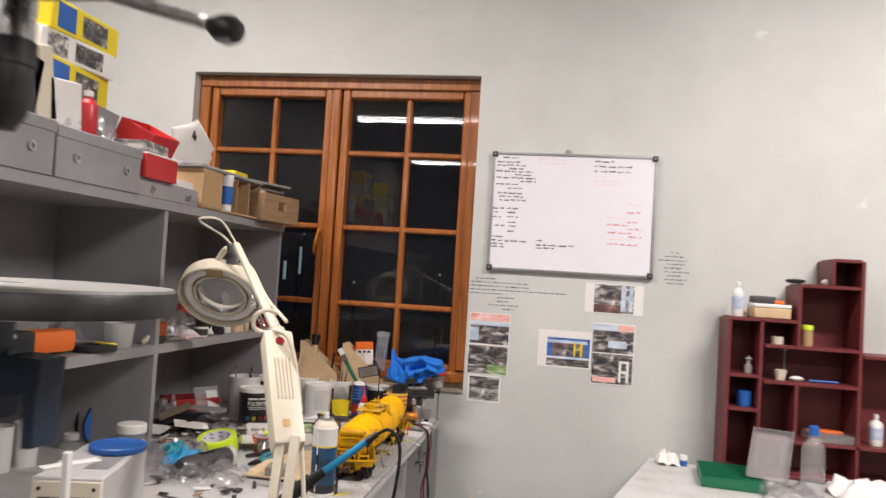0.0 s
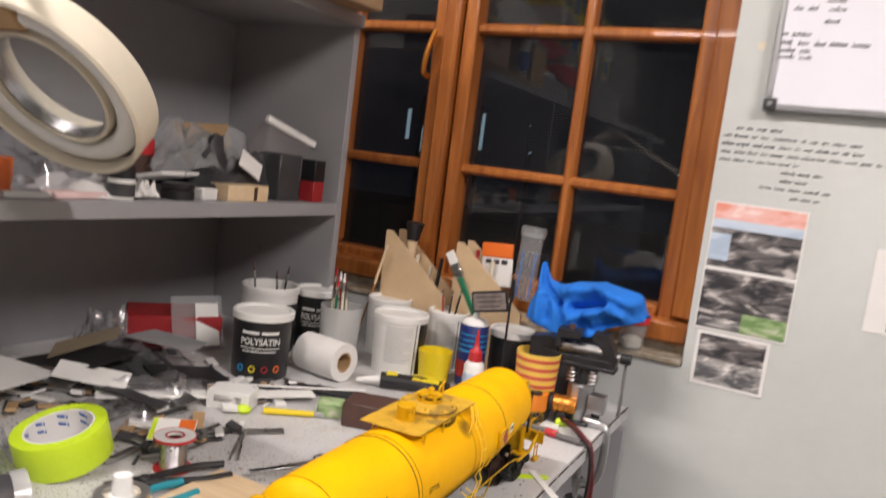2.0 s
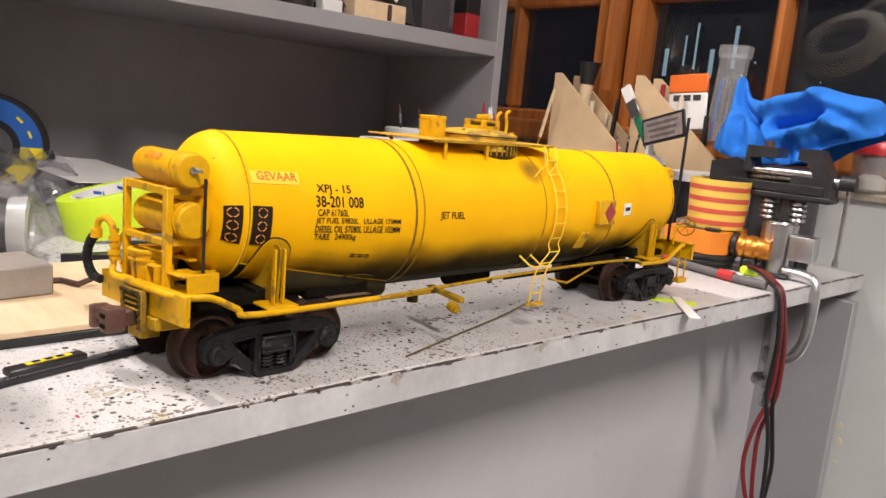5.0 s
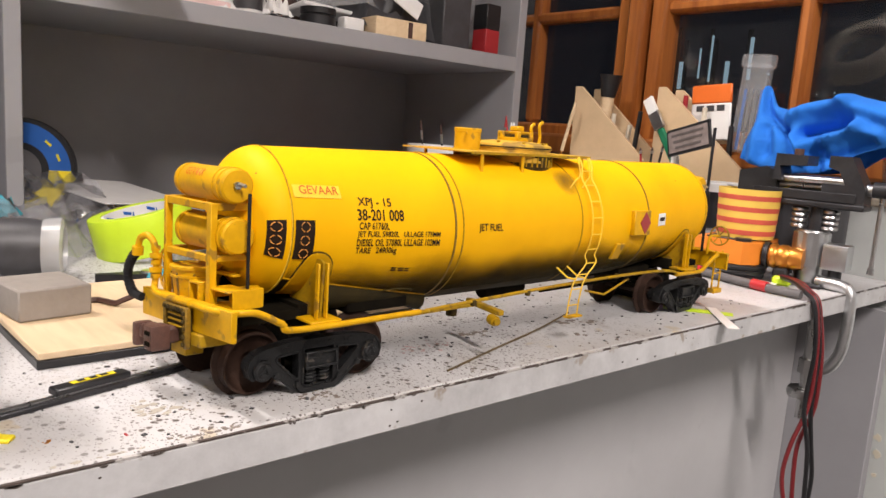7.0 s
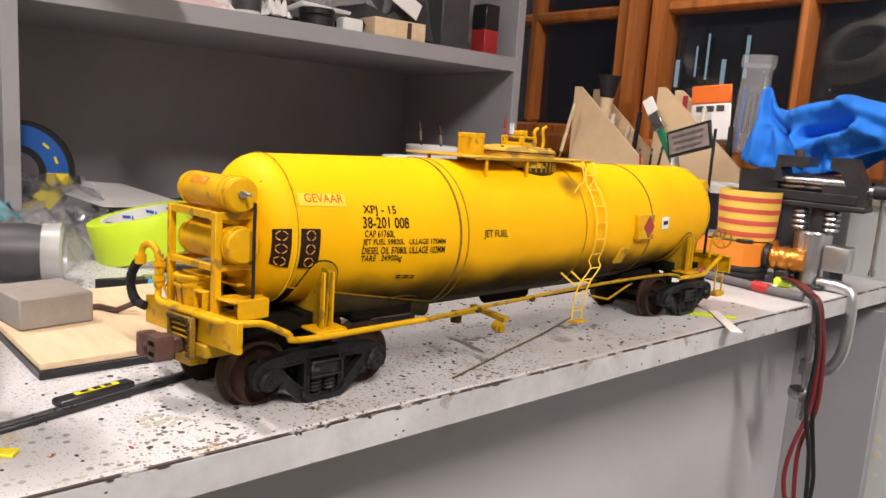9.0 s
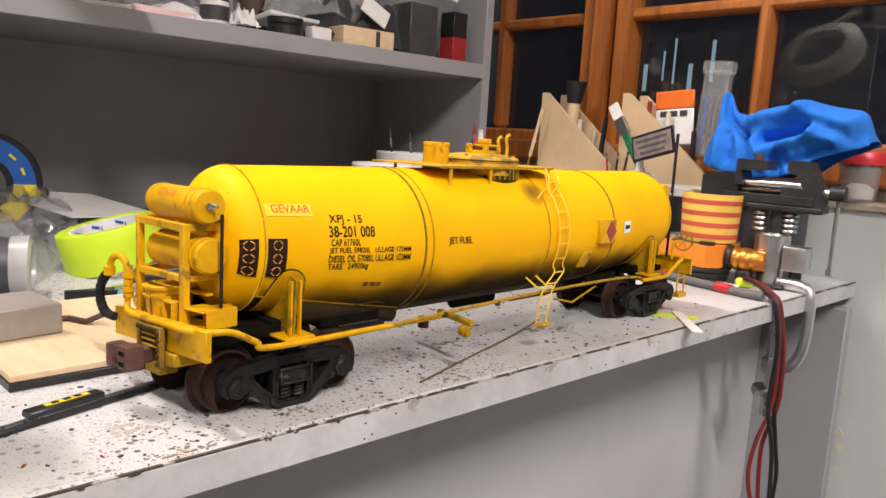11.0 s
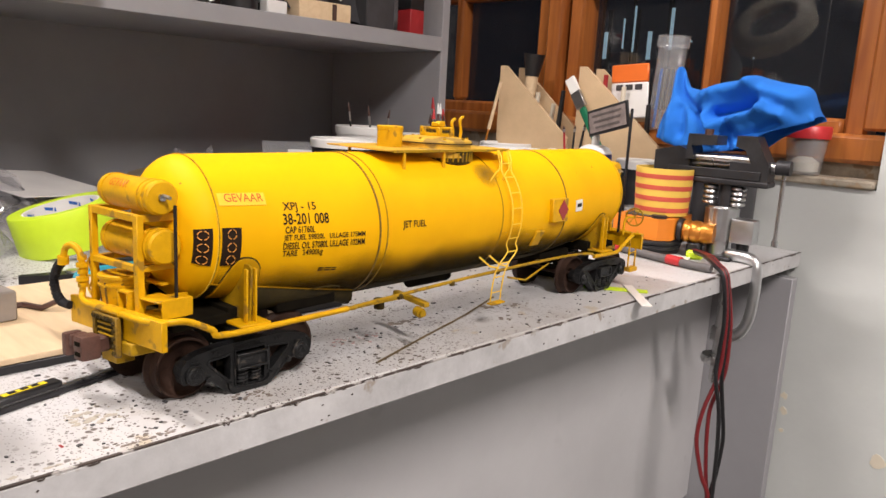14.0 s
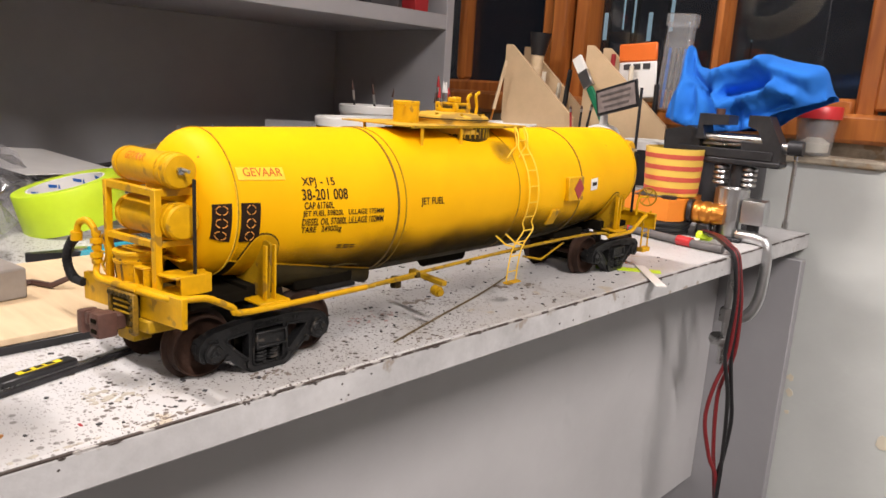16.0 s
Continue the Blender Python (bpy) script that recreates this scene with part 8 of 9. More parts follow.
solid("cloth_tin", Lt([(0, 0), (0.045, 0), (0.045, 0.132), (0.042, 0.135), (0, 0.135)], 32), "charcoal", (-0.5010, 2.8990, BENCH, 0.952), "dark round tin under the blue cloth", "tin")
cloth()
jar = thing("screw_jar", (-0.4180, 2.9560, 0.9700, 0.94), "clear jar with a red lid on the sill", "jar")
part("glass", Lt([(0, 0), (0.022, 0), (0.0235, 0.003), (0.0290, 0.056), (0.0275, 0.056), (0.022, 0.004), (0, 0.004)], 28), "clear", jar)
part("lid", Lt([(0.0295, 0.053), (0.0318, 0.053), (0.0318, 0.069), (0.030, 0.0712), (0, 0.0712)], 28), "red", jar, "red screw lid")
part("contents", Lt([(0, 0.005), (0.020, 0.005), (0.021, 0.018), (0.010, 0.026), (0, 0.024)], 12), "cream", jar)
solid("glass_tumbler", Lt([(0, 0), (0.016, 0), (0.018, 0.05), (0.0165, 0.05), (0.0145, 0.004), (0, 0.004)], 20), "milky", (-0.5897, 2.8080, BENCH, 0.944), "small clear bottle with a green cap", "bottle")


# ---------------------------------------------------------------- on top of the shelf unit
def ring_box(x, y, w, d, hgt, label, rz=0.0, z=TOP, lid=True):
    """A grey archive box with a lid line and ring pull on its front, which faces the room."""
    b = thing("archive_box", (x, y, z), label, "box", rz=rz, group="grey archive boxes")
    part("carton", B((0, 0, hgt / 2), (d, w, hgt), 0.002), "greycard", b)
    if lid:
        part("lid", B((0, 0, hgt - 0.012), (d + 0.005, w + 0.005, 0.025), 0.002), "greycard", b)
    for k in (-0.3, 0.3) if w > 0.25 else (0.28,):
        part("ring_pull", Lt([(0.006, 0), (0.0095, 0), (0.0095, 0.003), (0.006, 0.003)], 18, Matrix.Translation((d / 2 + 0.0028, k * w, hgt * 0.45)) @ Matrix.Rotation(radians(90), 4, "Y"), closed=True), "alu", b, "metal ring pull")
    return b


ring_box(-1.14, 1.42, 0.34, 0.27, 0.112, "grey cardboard archive box with metal ring pulls")
ring_box(-1.14, 1.747, 0.300, 0.27, 0.108, "grey cardboard archive box with a thick lid")
ring_box(-1.14, 2.050, 0.295, 0.26, 0.046, "flat grey box with a ring pull", lid=False)
solid("white_carton", B((0, 0, 0.01), (0.11, 0.13, 0.02), 0.001), "white", (-1.08, 2.13, TOP + 0.046), "flat white carton on a grey box", "carton")


def open_bin(at, label, rz=0.0):
    b = thing("parts_bin", at, label, "bin", rz=rz, group="red parts bins")
    w, d, hgt = 0.146, 0.10, 0.058
    part("base", B((0, 0, 0.002), (d, w, 0.004)), "red", b)
    part("front", B((d / 2 - 0.002, 0, hgt / 2), (0.003, w, hgt - 0.002), 0.001), "red", b)
    part("rear", B((-d / 2 + 0.002, 0, hgt / 2), (0.003, w, hgt - 0.002), 0.001), "red", b)
    for s in (-1, 1):
        part("side", B((0, s * (w / 2 - 0.0015), hgt / 2), (d - 0.008, 0.003, hgt - 0.002), 0.001), "red", b)
    return b


open_bin((-1.045, 1.976, TOP + 0.046), "red plastic parts bin full of small cartons")
solid("grey_carton", B((0, 0, 0.028), (0.07, 0.08, 0.056), 0.002), "print_grey", (-1.050, 1.970, TOP + 0.0505), "printed grey carton standing in a red bin", "carton")
open_bin((-1.14, 2.06, TOP + 0.135), "second red parts bin tipped on the cartons", 20).matrix_basis = pose(-1.095, 2.040, TOP + 0.136, 4, 26, 6)
solid("white_card", B((0, 0, 0.002), (0.098, 0.140, 0.004), 0.001), "white", (-1.044, 1.976, TOP + 0.1035), "white card lid on a red bin", "card")
solid("print_carton", B((0, 0, 0.014), (0.085, 0.120, 0.028), 0.001), "print_grey", (-1.050, 1.965, TOP + 0.1080), "flat printed grey carton on a red bin", "carton", rz=5)
solid("carton_stack", B((0, 0, 0.034), (0.09, 0.10, 0.068), 0.002), "print_grey", (-1.13, 2.07, TOP + 0.046), "stack of printed grey cartons", "carton")
def white_bag():
    """A flat white paper bag lying slumped on edge, a little plump, with sharp folded corners."""
    bm = bmesh.new()
    out = [(-0.145, 0.000), (-0.185, 0.085), (-0.065, 0.122), (0.002, 0.150), (0.080, 0.118), (0.158, 0.082), (0.128, 0.062), (0.140, 0.048), (0.098, 0.000)]
    c = Vector((0.0, -0.02, 0.08))
    for side, depth in ((1, 0.013), (-1, 0.008)):
        rings = []
        for k, d in ((1.0, 0.0), (0.85, 0.55), (0.6, 0.85), (0.3, 1.0)):
            rings.append([bm.verts.new((side * depth * d + 0.006 * noise.noise(Vector((y * 18 * k, z * 18 * k, side))) * d, c.y + (y - c.y) * k, c.z + (z - c.z) * k)) for y, z in out])
        for a, b in zip(rings, rings[1:]):
            for i in range(len(out)):
                j = (i + 1) % len(out)
                bm.faces.new((a[i], a[j], b[j], b[i]))
        bm.faces.new(rings[-1])
    bmesh.ops.remove_doubles(bm, verts=bm.verts[:], dist=1e-5)
    b = thing("white_bag", (-1.085, 2.300, TOP + 0.130, 0.95), "big white paper bag slumped on the organiser lid", "bag", rz=6)
    part("paper", bm, "paper", b)
    m = Matrix.Translation((0.0135, -0.045, 0.088)) @ Matrix.Rotation(radians(-30), 4, "X")
    for k in range(3):
        part("lettering_bar", B((0, -0.010 + k * 0.010, 0), (0.001, 0.007, 0.024 - 0.004 * k), 0, m), "charcoal", b)


white_bag()


def organiser():
    t = thing("card_organiser", (-1.099, 2.412, TOP), "brown cardboard pigeonhole organiser with a grey lid", "organiser", rz=-1)
    w, d, hgt = 0.395, 0.19, 0.116
    part("floor", B((0, 0, 0.004), (d, w, 0.006)), "card", t)
    part("lid", B((-0.005, 0.0, hgt + 0.006), (d + 0.01, w + 0.02, 0.010), 0.002), "greycard", t, "grey card lid")
    part("back", B((-d / 2 + 0.003, 0, hgt / 2), (0.005, w, hgt - 0.002)), "card", t)
    part("end_panel", B((0.0, -w / 2 + 0.060, hgt / 2), (d, 0.118, hgt - 0.002), 0.001), "card", t)
    for y in (0.03, 0.115, w / 2 - 0.003):
        part("divider", B((0, y, hgt / 2), (d - 0.01, 0.005, hgt - 0.004)), "card", t)
    return t


organiser()
tub("white_pot", (-1.020, 2.385, TOP + 0.007), 0.019, 0.021, 0.100, "white", "white plastic pot with a blue label", "pot", lid="white")
solid("pot_label", Lt([(0.0208, 0.02), (0.0216, 0.02), (0.0222, 0.075), (0.0212, 0.075)], 24, closed=True), "blue", (-1.020, 2.385, TOP + 0.008), "blue label round a white pot", "label")


def crate():
    t = thing("wooden_crate", (-1.067, 2.712, TOP), "raw wooden crate with a handle hole, poking over the shelf edge", "crate", rz=-8)
    w, d, hgt = 0.235, 0.20, 0.092
    part("floor", B((0, 0, 0.004), (d, w, 0.008)), "brownwood", t)
    for s in (-1, 1):
        part("end_board", B((0, s * (w / 2 - 0.004), hgt / 2), (d, 0.008, hgt - 0.001), 0.001), "brownwood", t)
    bm = bmesh.new()
    x = d / 2 + 0.004
    for c, s in (((x, 0, 0.020), (0.008, w, 0.040)), ((x, 0, 0.082), (0.008, w, 0.022)), ((x, -0.0705, 0.0555), (0.008, 0.094, 0.031)), ((x, 0.0735, 0.0555), (0.008, 0.088, 0.031))):
        box(bm, c, s, 0.0005)
    part("front_board", bm, "brownwood", t, "front board with an oval handle hole")
    part("rear_board", B((-d / 2 - 0.004, 0, hgt / 2), (0.008, w, hgt), 0.001), "brownwood", t)
    return t


crate()
solid("white_packet", B((0, 0, 0.052), (0.08, 0.09, 0.104), 0.004), "white", (-1.075, 2.68, TOP + 0.009), "white packet standing in the crate", "packet")
solid("yellow_carton", B((0, 0, 0.012), (0.05, 0.10, 0.024), 0.002), "yellowlabel", (-1.08, 2.56, TOP + 0.128), "yellow and red carton", "carton")
for k, (dz, dy, rz, mat) in enumerate(((0.104, 0.0, -12, "greycard"), (0.113, 0.015, -4, "charcoal"), (0.122, -0.01, -18, "greycard"))):
    solid("steel_channel", B((0, 0, 0.004), (0.035, 0.23, 0.008), 0.001), mat, (-1.055 + 0.01 * k, 2.732 + dy, TOP + dz + 0.01), "dark metal channel laid across the crate", "metal bar", rz=rz, group="metal bars")
solid("warning_label", B((0, 0, 0.0), (0.002, 0.12, 0.012)), "alu", (SH_F + 0.006, 2.64, TOP - 0.013), "bare strip on the shelf edge", "strip")
for k, (y, z, hgt, mat) in enumerate(((1.30, 0.113, 0.07, "white"), (1.31, 0.183, 0.075, "yellowlabel"), (1.30, 0.258, 0.06, "white"), (1.31, 0.318, 0.09, "yellowlabel"), (1.79, 0.110, 0.075, "white"), (1.77, 0.185, 0.09, "yellowlabel"), (1.78, 0.275, 0.06, "white"), (1.79, 0.335, 0.07, "yellowlabel"))):
    c = thing("product_carton", (-1.20, y, TOP + z), ("yellow" if mat != "white" else "white") + " printed product carton in a stack", "carton", rz=4 * (k % 3 - 1), group="stacked cartons")
    part("carton", B((0, 0, hgt / 2), (0.20, 0.24, hgt), 0.002), mat, c)
    part("print", B((0.1006, 0.03, hgt / 2), (0.0012, 0.09, hgt * 0.7)), "print_dark", c)
    part("colour_panel", B((0.1006, -0.07, hgt / 2), (0.0012, 0.06, hgt * 0.8)), "blue" if k % 2 else "print_grey", c)
solid("box_flap", B((0, 0, 0.045), (0.003, 0.17, 0.09), 0.001), "greycard", (-1.10, 1.84, TOP + 0.110), "raised grey cardboard flap of a box", "box flap", rz=10, ry=14)
for k, (y, z, w, hgt, mat, tilt) in enumerate(((1.66, 0.112, 0.10, 0.10, "white", 6), (1.54, 0.116, 0.05, 0.12, "charcoal", -8), (1.60, 0.116, 0.06, 0.15, "cream", 12))):
    solid("loose_carton", B((0, 0, hgt / 2), (0.04, w, hgt), 0.002), mat, (-1.055, y, TOP + z), ("white", "black", "cream")[k] + " loose carton leaning before the stacked boxes", "carton", rx=tilt, group="loose cartons")
crumple("clear_bag", (-1.12, 1.74, TOP + 0.110), (0.18, 0.20, 0.10), "film", "clear plastic bag on a box", "bag", 9, 0.3)
bottle("red_bottle", (-1.040, 1.73, TOP + 0.110), 0.022, 0.10, "red", "white", "red plastic bottle on a box", neck=0.4)

# ---------------------------------------------------------------- on the middle shelf
tub("orange_tape", (-1.10, 2.175, MID), 0.033, 0.033, 0.048, "orange", "roll of orange tape standing on the shelf", "tape roll", wall=0.016)
solid("black_ring", Lt([(0.02, 0), (0.036, 0), (0.036, 0.016), (0.02, 0.016)], 28, closed=True), "black", (-1.06, 2.09, MID), "flat black plastic ring on the shelf", "ring")
crumple("bubble_bag", (-1.15, 2.30, MID), (0.16, 0.22, 0.10), "film", "crumpled clear bag on the shelf", "bag", 11, 0.3)
crumple("crumpled_paper", (-1.10, 2.33, MID), (0.12, 0.13, 0.030), "paper", "crumpled white papers on the shelf", "paper", 12, 0.2)
solid("white_comb", B((0, 0, 0.004), (0.012, 0.06, 0.008), 0.001), "white", (-1.05, 2.20, MID), "white ribbed plastic clip", "clip", rz=-6)
solid("pink_packet", B((0, 0, 0.005), (0.03, 0.085, 0.010), 0.002), "pink", (-1.05, 2.27, MID), "flat pink paper packet on the shelf", "packet", rz=4)
wj = thing("paint_jar", (-1.045, 2.340, MID), "small white and black paint jar", "jar")
part("body", Lt([(0, 0), (0.018, 0), (0.019, 0.003), (0.019, 0.030), (0.016, 0.033), (0, 0.033)], 26), "white", wj)
part("label", Lt([(0.0191, 0.005), (0.0195, 0.005), (0.0195, 0.024), (0.0191, 0.024)], 26, closed=True), "charcoal", wj)
part("lid", Lt([(0.0165, 0.030), (0.0185, 0.030), (0.0185, 0.050), (0, 0.051)], 26), "black", wj, "black screw lid")
rj = thing("brown_jar", (-1.165, 2.460, MID), "brown jar with a red lid", "jar")
part("body", Lt([(0, 0), (0.027, 0), (0.028, 0.004), (0.028, 0.062), (0, 0.066)], 26), "brown", rj)
part("lid", Lt([(0.028, 0.062), (0.030, 0.062), (0.030, 0.088), (0, 0.090)], 26), "red", rj, "red screw lid")
crumple("foil_scrap", (-1.052, 2.385, MID), (0.035, 0.035, 0.035), "paper", "crumpled scrap of printed foil", "foil", 14, 0.35)
solid("flat_tin", Lt([(0, 0), (0.026, 0), (0.026, 0.014), (0.024, 0.016), (0.026, 0.018), (0.026, 0.026), (0, 0.027)], 30), "black", (-1.055, 2.455, MID), "flat round black tin", "tin")
solid("paper_card", B((0, 0, 0.004), (0.07, 0.12, 0.008), 0.002), "paper", (-1.13, 2.50, MID + 0.026), "white folded card on a tin", "card", rz=12, ry=-12)
solid("white_eraser", B((0, 0, 0.010), (0.022, 0.035, 0.020), 0.002), "white", (-1.048, 2.508, MID), "small white rubber block on the shelf", "block")
wb2 = thing("wood_block", (-1.050, 2.590, MID), "pale wooden block with a dark slot", "wood block", rz=-3)
part("block", B((0, 0, 0.014), (0.045, 0.095, 0.028), 0.001), "ply", wb2)
part("slot", B((0.0228, 0.016, 0.014), (0.0006, 0.008, 0.024)), "brown", wb2)
crumple("dark_foam_bag", (-1.14, 2.63, MID), (0.16, 0.20, 0.11), "charcoal", "dark foam sheet with a torn paper label", "foam", 17, 0.25)
crumple("silver_film", (-1.17, 2.57, MID + 0.03), (0.15, 0.22, 0.10), "clear", "crumpled clear film over the foam", "film", 19, 0.3)
solid("paper_label", B((0, 0, 0), (0.002, 0.05, 0.035), 0, Matrix.Rotation(radians(-35), 4, "X")), "paper", (-1.062, 2.625, MID + 0.062), "torn white paper label on foam", "label", ry=-25)
zb = thing("zip_bag", (-1.085, 2.735, MID + 0.075), "clear zip bag with a white slider strip", "bag", rz=-10)
part("bag", B((-0.01, 0, 0.015), (0.04, 0.12, 0.075), 0.012, Matrix.Rotation(radians(-18), 4, "X"), 2), "film", zb)
part("zip_strip", B((0, 0.0, 0.058), (0.012, 0.13, 0.014), 0.002, Matrix.Rotation(radians(-18), 4, "X")), "white", zb, "white zip strip")
solid("card_flap", B((0, 0, 0.065), (0.004, 0.15, 0.130), 0.001), "card", (-1.26, 2.73, MID), "brown cardboard flap leaning at the back", "cardboard", ry=-12, rx=4)
solid("dark_box", B((0, 0, 0.044), (0.055, 0.060, 0.088), 0.002), "charcoal", (-1.075, 2.72, MID), "dark blue-black carton on the shelf", "carton", rz=-2)
rb = thing("marker_box", (-1.045, 2.785, MID), "narrow black and red carton", "carton")
part("upper", B((0, 0, 0.061), (0.034, 0.032, 0.042), 0.001), "black", rb)
part("lower", B((0, 0, 0.020), (0.034, 0.032, 0.040), 0.001), "darkred", rb)
# left bay of the middle shelf
tub("grey_cup", (-1.06, 1.945, MID), 0.031, 0.038, 0.060, "milky", "translucent grey plastic cup", "cup")
solid("brush_tip", R((0, 0, 0.004), (0.02, 0.03, 0.036), 0.006, 0.010, n=10), "cream", (-1.05, 2.035, MID), "small cream brush on the shelf", "brush")
crumple("clear_wrap", (-1.17, 1.86, MID), (0.11, 0.10, 0.075), "film", "clear wrapping film crumpled on the shelf", "film", 23)
ck = thing("clip_coil", (-1.055, 1.835, MID), "flat coil of black cable with yellow tape", "cable")
part("coil", Lt([(0.02, 0), (0.055, 0.002), (0.055, 0.014), (0.02, 0.016)], 30, closed=True), "black", ck)
part("tape", B((0.01, 0.035, 0.012), (0.06, 0.012, 0.012), 0.003), "yellowlabel", ck)
crumple("grey_rag", (-1.10, 1.56, MID), (0.10, 0.12, 0.06), "paper", "crumpled pale rag on the shelf", "rag", 25)
og = thing("orange_tool", (-1.09, 1.690, MID), "orange and black power tool lying on the shelf", "power tool", rz=80)
part("body", B((0, 0, 0.03), (0.17, 0.055, 0.05), 0.012, seg=2), "orange", og)
part("grip", B((-0.05, 0.0, 0.028), (0.05, 0.06, 0.056), 0.008, seg=2), "black", og)
# lower left bay, on the bench
jl = thing("storage_jar", (-1.0050, 1.9430, BENCH, 0.920), "clear jar with a white screw lid", "jar")
part("body", Lt([(0, 0), (0.036, 0), (0.038, 0.004), (0.038, 0.085), (0.033, 0.097), (0, 0.097)], 30), "clear", jl)
part("lid", Lt([(0.035, 0.096), (0.039, 0.096), (0.039, 0.116), (0.037, 0.118), (0, 0.118)], 30), "white", jl, "white screw lid")
bottle("glass_bottle", (-1.0630, 1.7980, BENCH, 0.913), 0.030, 0.12, "clear", "milky", "clear bottle lying in the bay", neck=0.5)
for y in (1.22, 1.30):
    tub("white_canister", (-1.12, y, BENCH), 0.034, 0.034, 0.15, "white", "tall white plastic canister", "canister", lid="white")

# ---------------------------------------------------------------- loose things at the back of the bench
solid("red_box", B((0, 0, 0.032), (0.12, 0.18, 0.064), 0.004), "darkred", (-1.2050, 2.6090, BENCH, 0.944), "dark red plastic box at the back of the bench", "box", rz=-40)
solid("clear_sheet", B((0, 0, 0.055), (0.003, 0.10, 0.11), 0.001), "clear", (-1.1180, 2.5940, BENCH + 0.0019, 0.942), "clear plastic sleeve with a grey card", "sleeve", ry=-24, rz=-28)
solid("grey_card", B((0, 0, 0.05), (0.002, 0.045, 0.085)), "paper", (-1.1090, 2.6090, BENCH + 0.0038, 0.943), "pale card leaning in a sleeve", "card", ry=-24, rz=-28)
for i, (x, y, w, d, rz, mat) in enumerate(((-1.160, 2.318, 0.20, 0.14, 30, "paper"), (-1.111, 2.418, 0.16, 0.10, -20, "black"), (-1.034, 2.358, 0.12, 0.08, 50, "charcoal"), (-1.170, 2.198, 0.22, 0.15, 10, "paper"), (-1.073, 2.478, 0.12, 0.07, 15, "greycard"))):
    solid("flat_offcut", Pr([(-w / 2, -d / 2), (w / 2, -d / 2 * 0.8), (w / 2 * 0.9, d / 2), (-w / 2 * 0.8, d / 2 * 0.9)], 0.0015), mat, (x, y, BENCH + 0.003 + 0.012 * i), "flat sheet offcut lying on the heap", "sheet", rz=rz, rx=3 * (i % 3 - 1), ry=4, group="sheet offcuts")
for i, (x, y, w, d, hh, mat) in enumerate(((-1.121, 2.438, 0.18, 0.14, 0.050, "film"), (-0.994, 2.378, 0.14, 0.10, 0.040, "film"), (-0.956, 2.268, 0.12, 0.10, 0.030, "film"), (-1.209, 2.458, 0.08, 0.08, 0.085, "film"), (-0.926, 2.038, 0.15, 0.13, 0.06, "film"), (-0.780, 1.918, 0.16, 0.13, 0.05, "film"), (-0.956, 1.878, 0.20, 0.16, 0.09, "film"), (-1.131, 2.098, 0.18, 0.15, 0.08, "film"))):
    crumple("plastic_wrap", (x, y, BENCH + 0.002), (w, d, hh), mat, "crumpled clear plastic wrapping", "plastic wrap", 30 + i, 0.35, 37 * i)
M["oldsticker2"] = material("dull_tan_card", (0.22, 0.18, 0.12), 0.8, vary=0.1, scale=30)
for i, (x, y, z, shape, mat, rx, ry, rz, word) in enumerate((
        (-1.107, 2.333, 0.040, [(-0.11, -0.02), (0.05, -0.045), (0.09, 0.02), (0.0, 0.05)], "black", 6, -8, 25, "black"),
        (-1.121, 2.353, 0.058, [(-0.05, -0.022), (0.05, -0.016), (0.055, 0.02), (-0.04, 0.018)], M["oldsticker2"], 14, -18, 48, "dull tan"),
        (-1.058, 2.413, 0.030, [(-0.07, -0.04), (0.07, -0.03), (0.06, 0.04), (-0.06, 0.045)], "charcoal", -5, 6, -15, "dark grey"),
        (-1.038, 2.308, 0.034, [(-0.05, -0.02), (0.05, -0.02), (0.05, 0.022), (-0.05, 0.02)], "white", 18, 10, 40, "white"),
        (-0.985, 2.438, 0.024, [(-0.06, -0.03), (0.06, -0.025), (0.055, 0.03), (-0.06, 0.03)], "black", 4, 8, 70, "black"),
        (-0.960, 2.318, 0.020, [(-0.05, -0.018), (0.05, -0.012), (0.045, 0.02), (-0.05, 0.02)], "charcoal", -8, 5, 10, "dark grey"),
        (-1.160, 2.458, 0.030, [(-0.08, -0.05), (0.08, -0.05), (0.08, 0.05), (-0.07, 0.06)], "black", 3, -6, -30, "black"),
        (-0.921, 2.368, 0.016, [(-0.035, -0.014), (0.04, -0.012), (0.035, 0.015), (-0.03, 0.014)], "alu", 12, -6, -25, "bright metal"))):
    solid("heaped_card", Pr(shape, 0.0016), mat, (x, y, BENCH + z), word + " flat piece lying tilted on the heap", "sheet", rx=rx, ry=ry, rz=rz, group="heaped flat pieces")
solid("black_disc", Lt([(0.006, 0), (0.030, 0), (0.032, 0.003), (0.030, 0.007), (0.024, 0.0075), (0.006, 0.006)], 32, closed=True), "black", (-1.0900, 2.3860, BENCH + 0.0336, 0.935), "black plastic disc on the heap", "disc", rx=5)
crumple("blue_rag", (-0.8750, 1.9670, BENCH + 0.0183, 0.917), (0.10, 0.085, 0.045), "cyan", "blue plastic glove in a clear bag", "glove", 41, 0.35, 20)
crumple("teal_rag", (-0.9180, 2.0040, BENCH + 0.0368, 0.919), (0.06, 0.05, 0.03), "teal", "teal scrap in a clear bag", "scrap", 44, 0.35, 50)
tub("orange_cap_tub", (-0.8990, 1.7720, BENCH, 0.910), 0.028, 0.032, 0.03, "orange", "flat orange plastic tub on the bench", "tub")
solid("long_white_ruler", B((0, 0, 0.002), (0.030, 0.34, 0.004), 0.0008), "white", (-0.9090, 2.4140, BENCH + 0.0131, 0.933), "long white plastic strip across the clutter", "strip", rz=-38, rx=-1)
wx = thing("white_box", (-0.8810, 2.4310, BENCH, 0.932), "small white printed carton", "carton", rz=22)
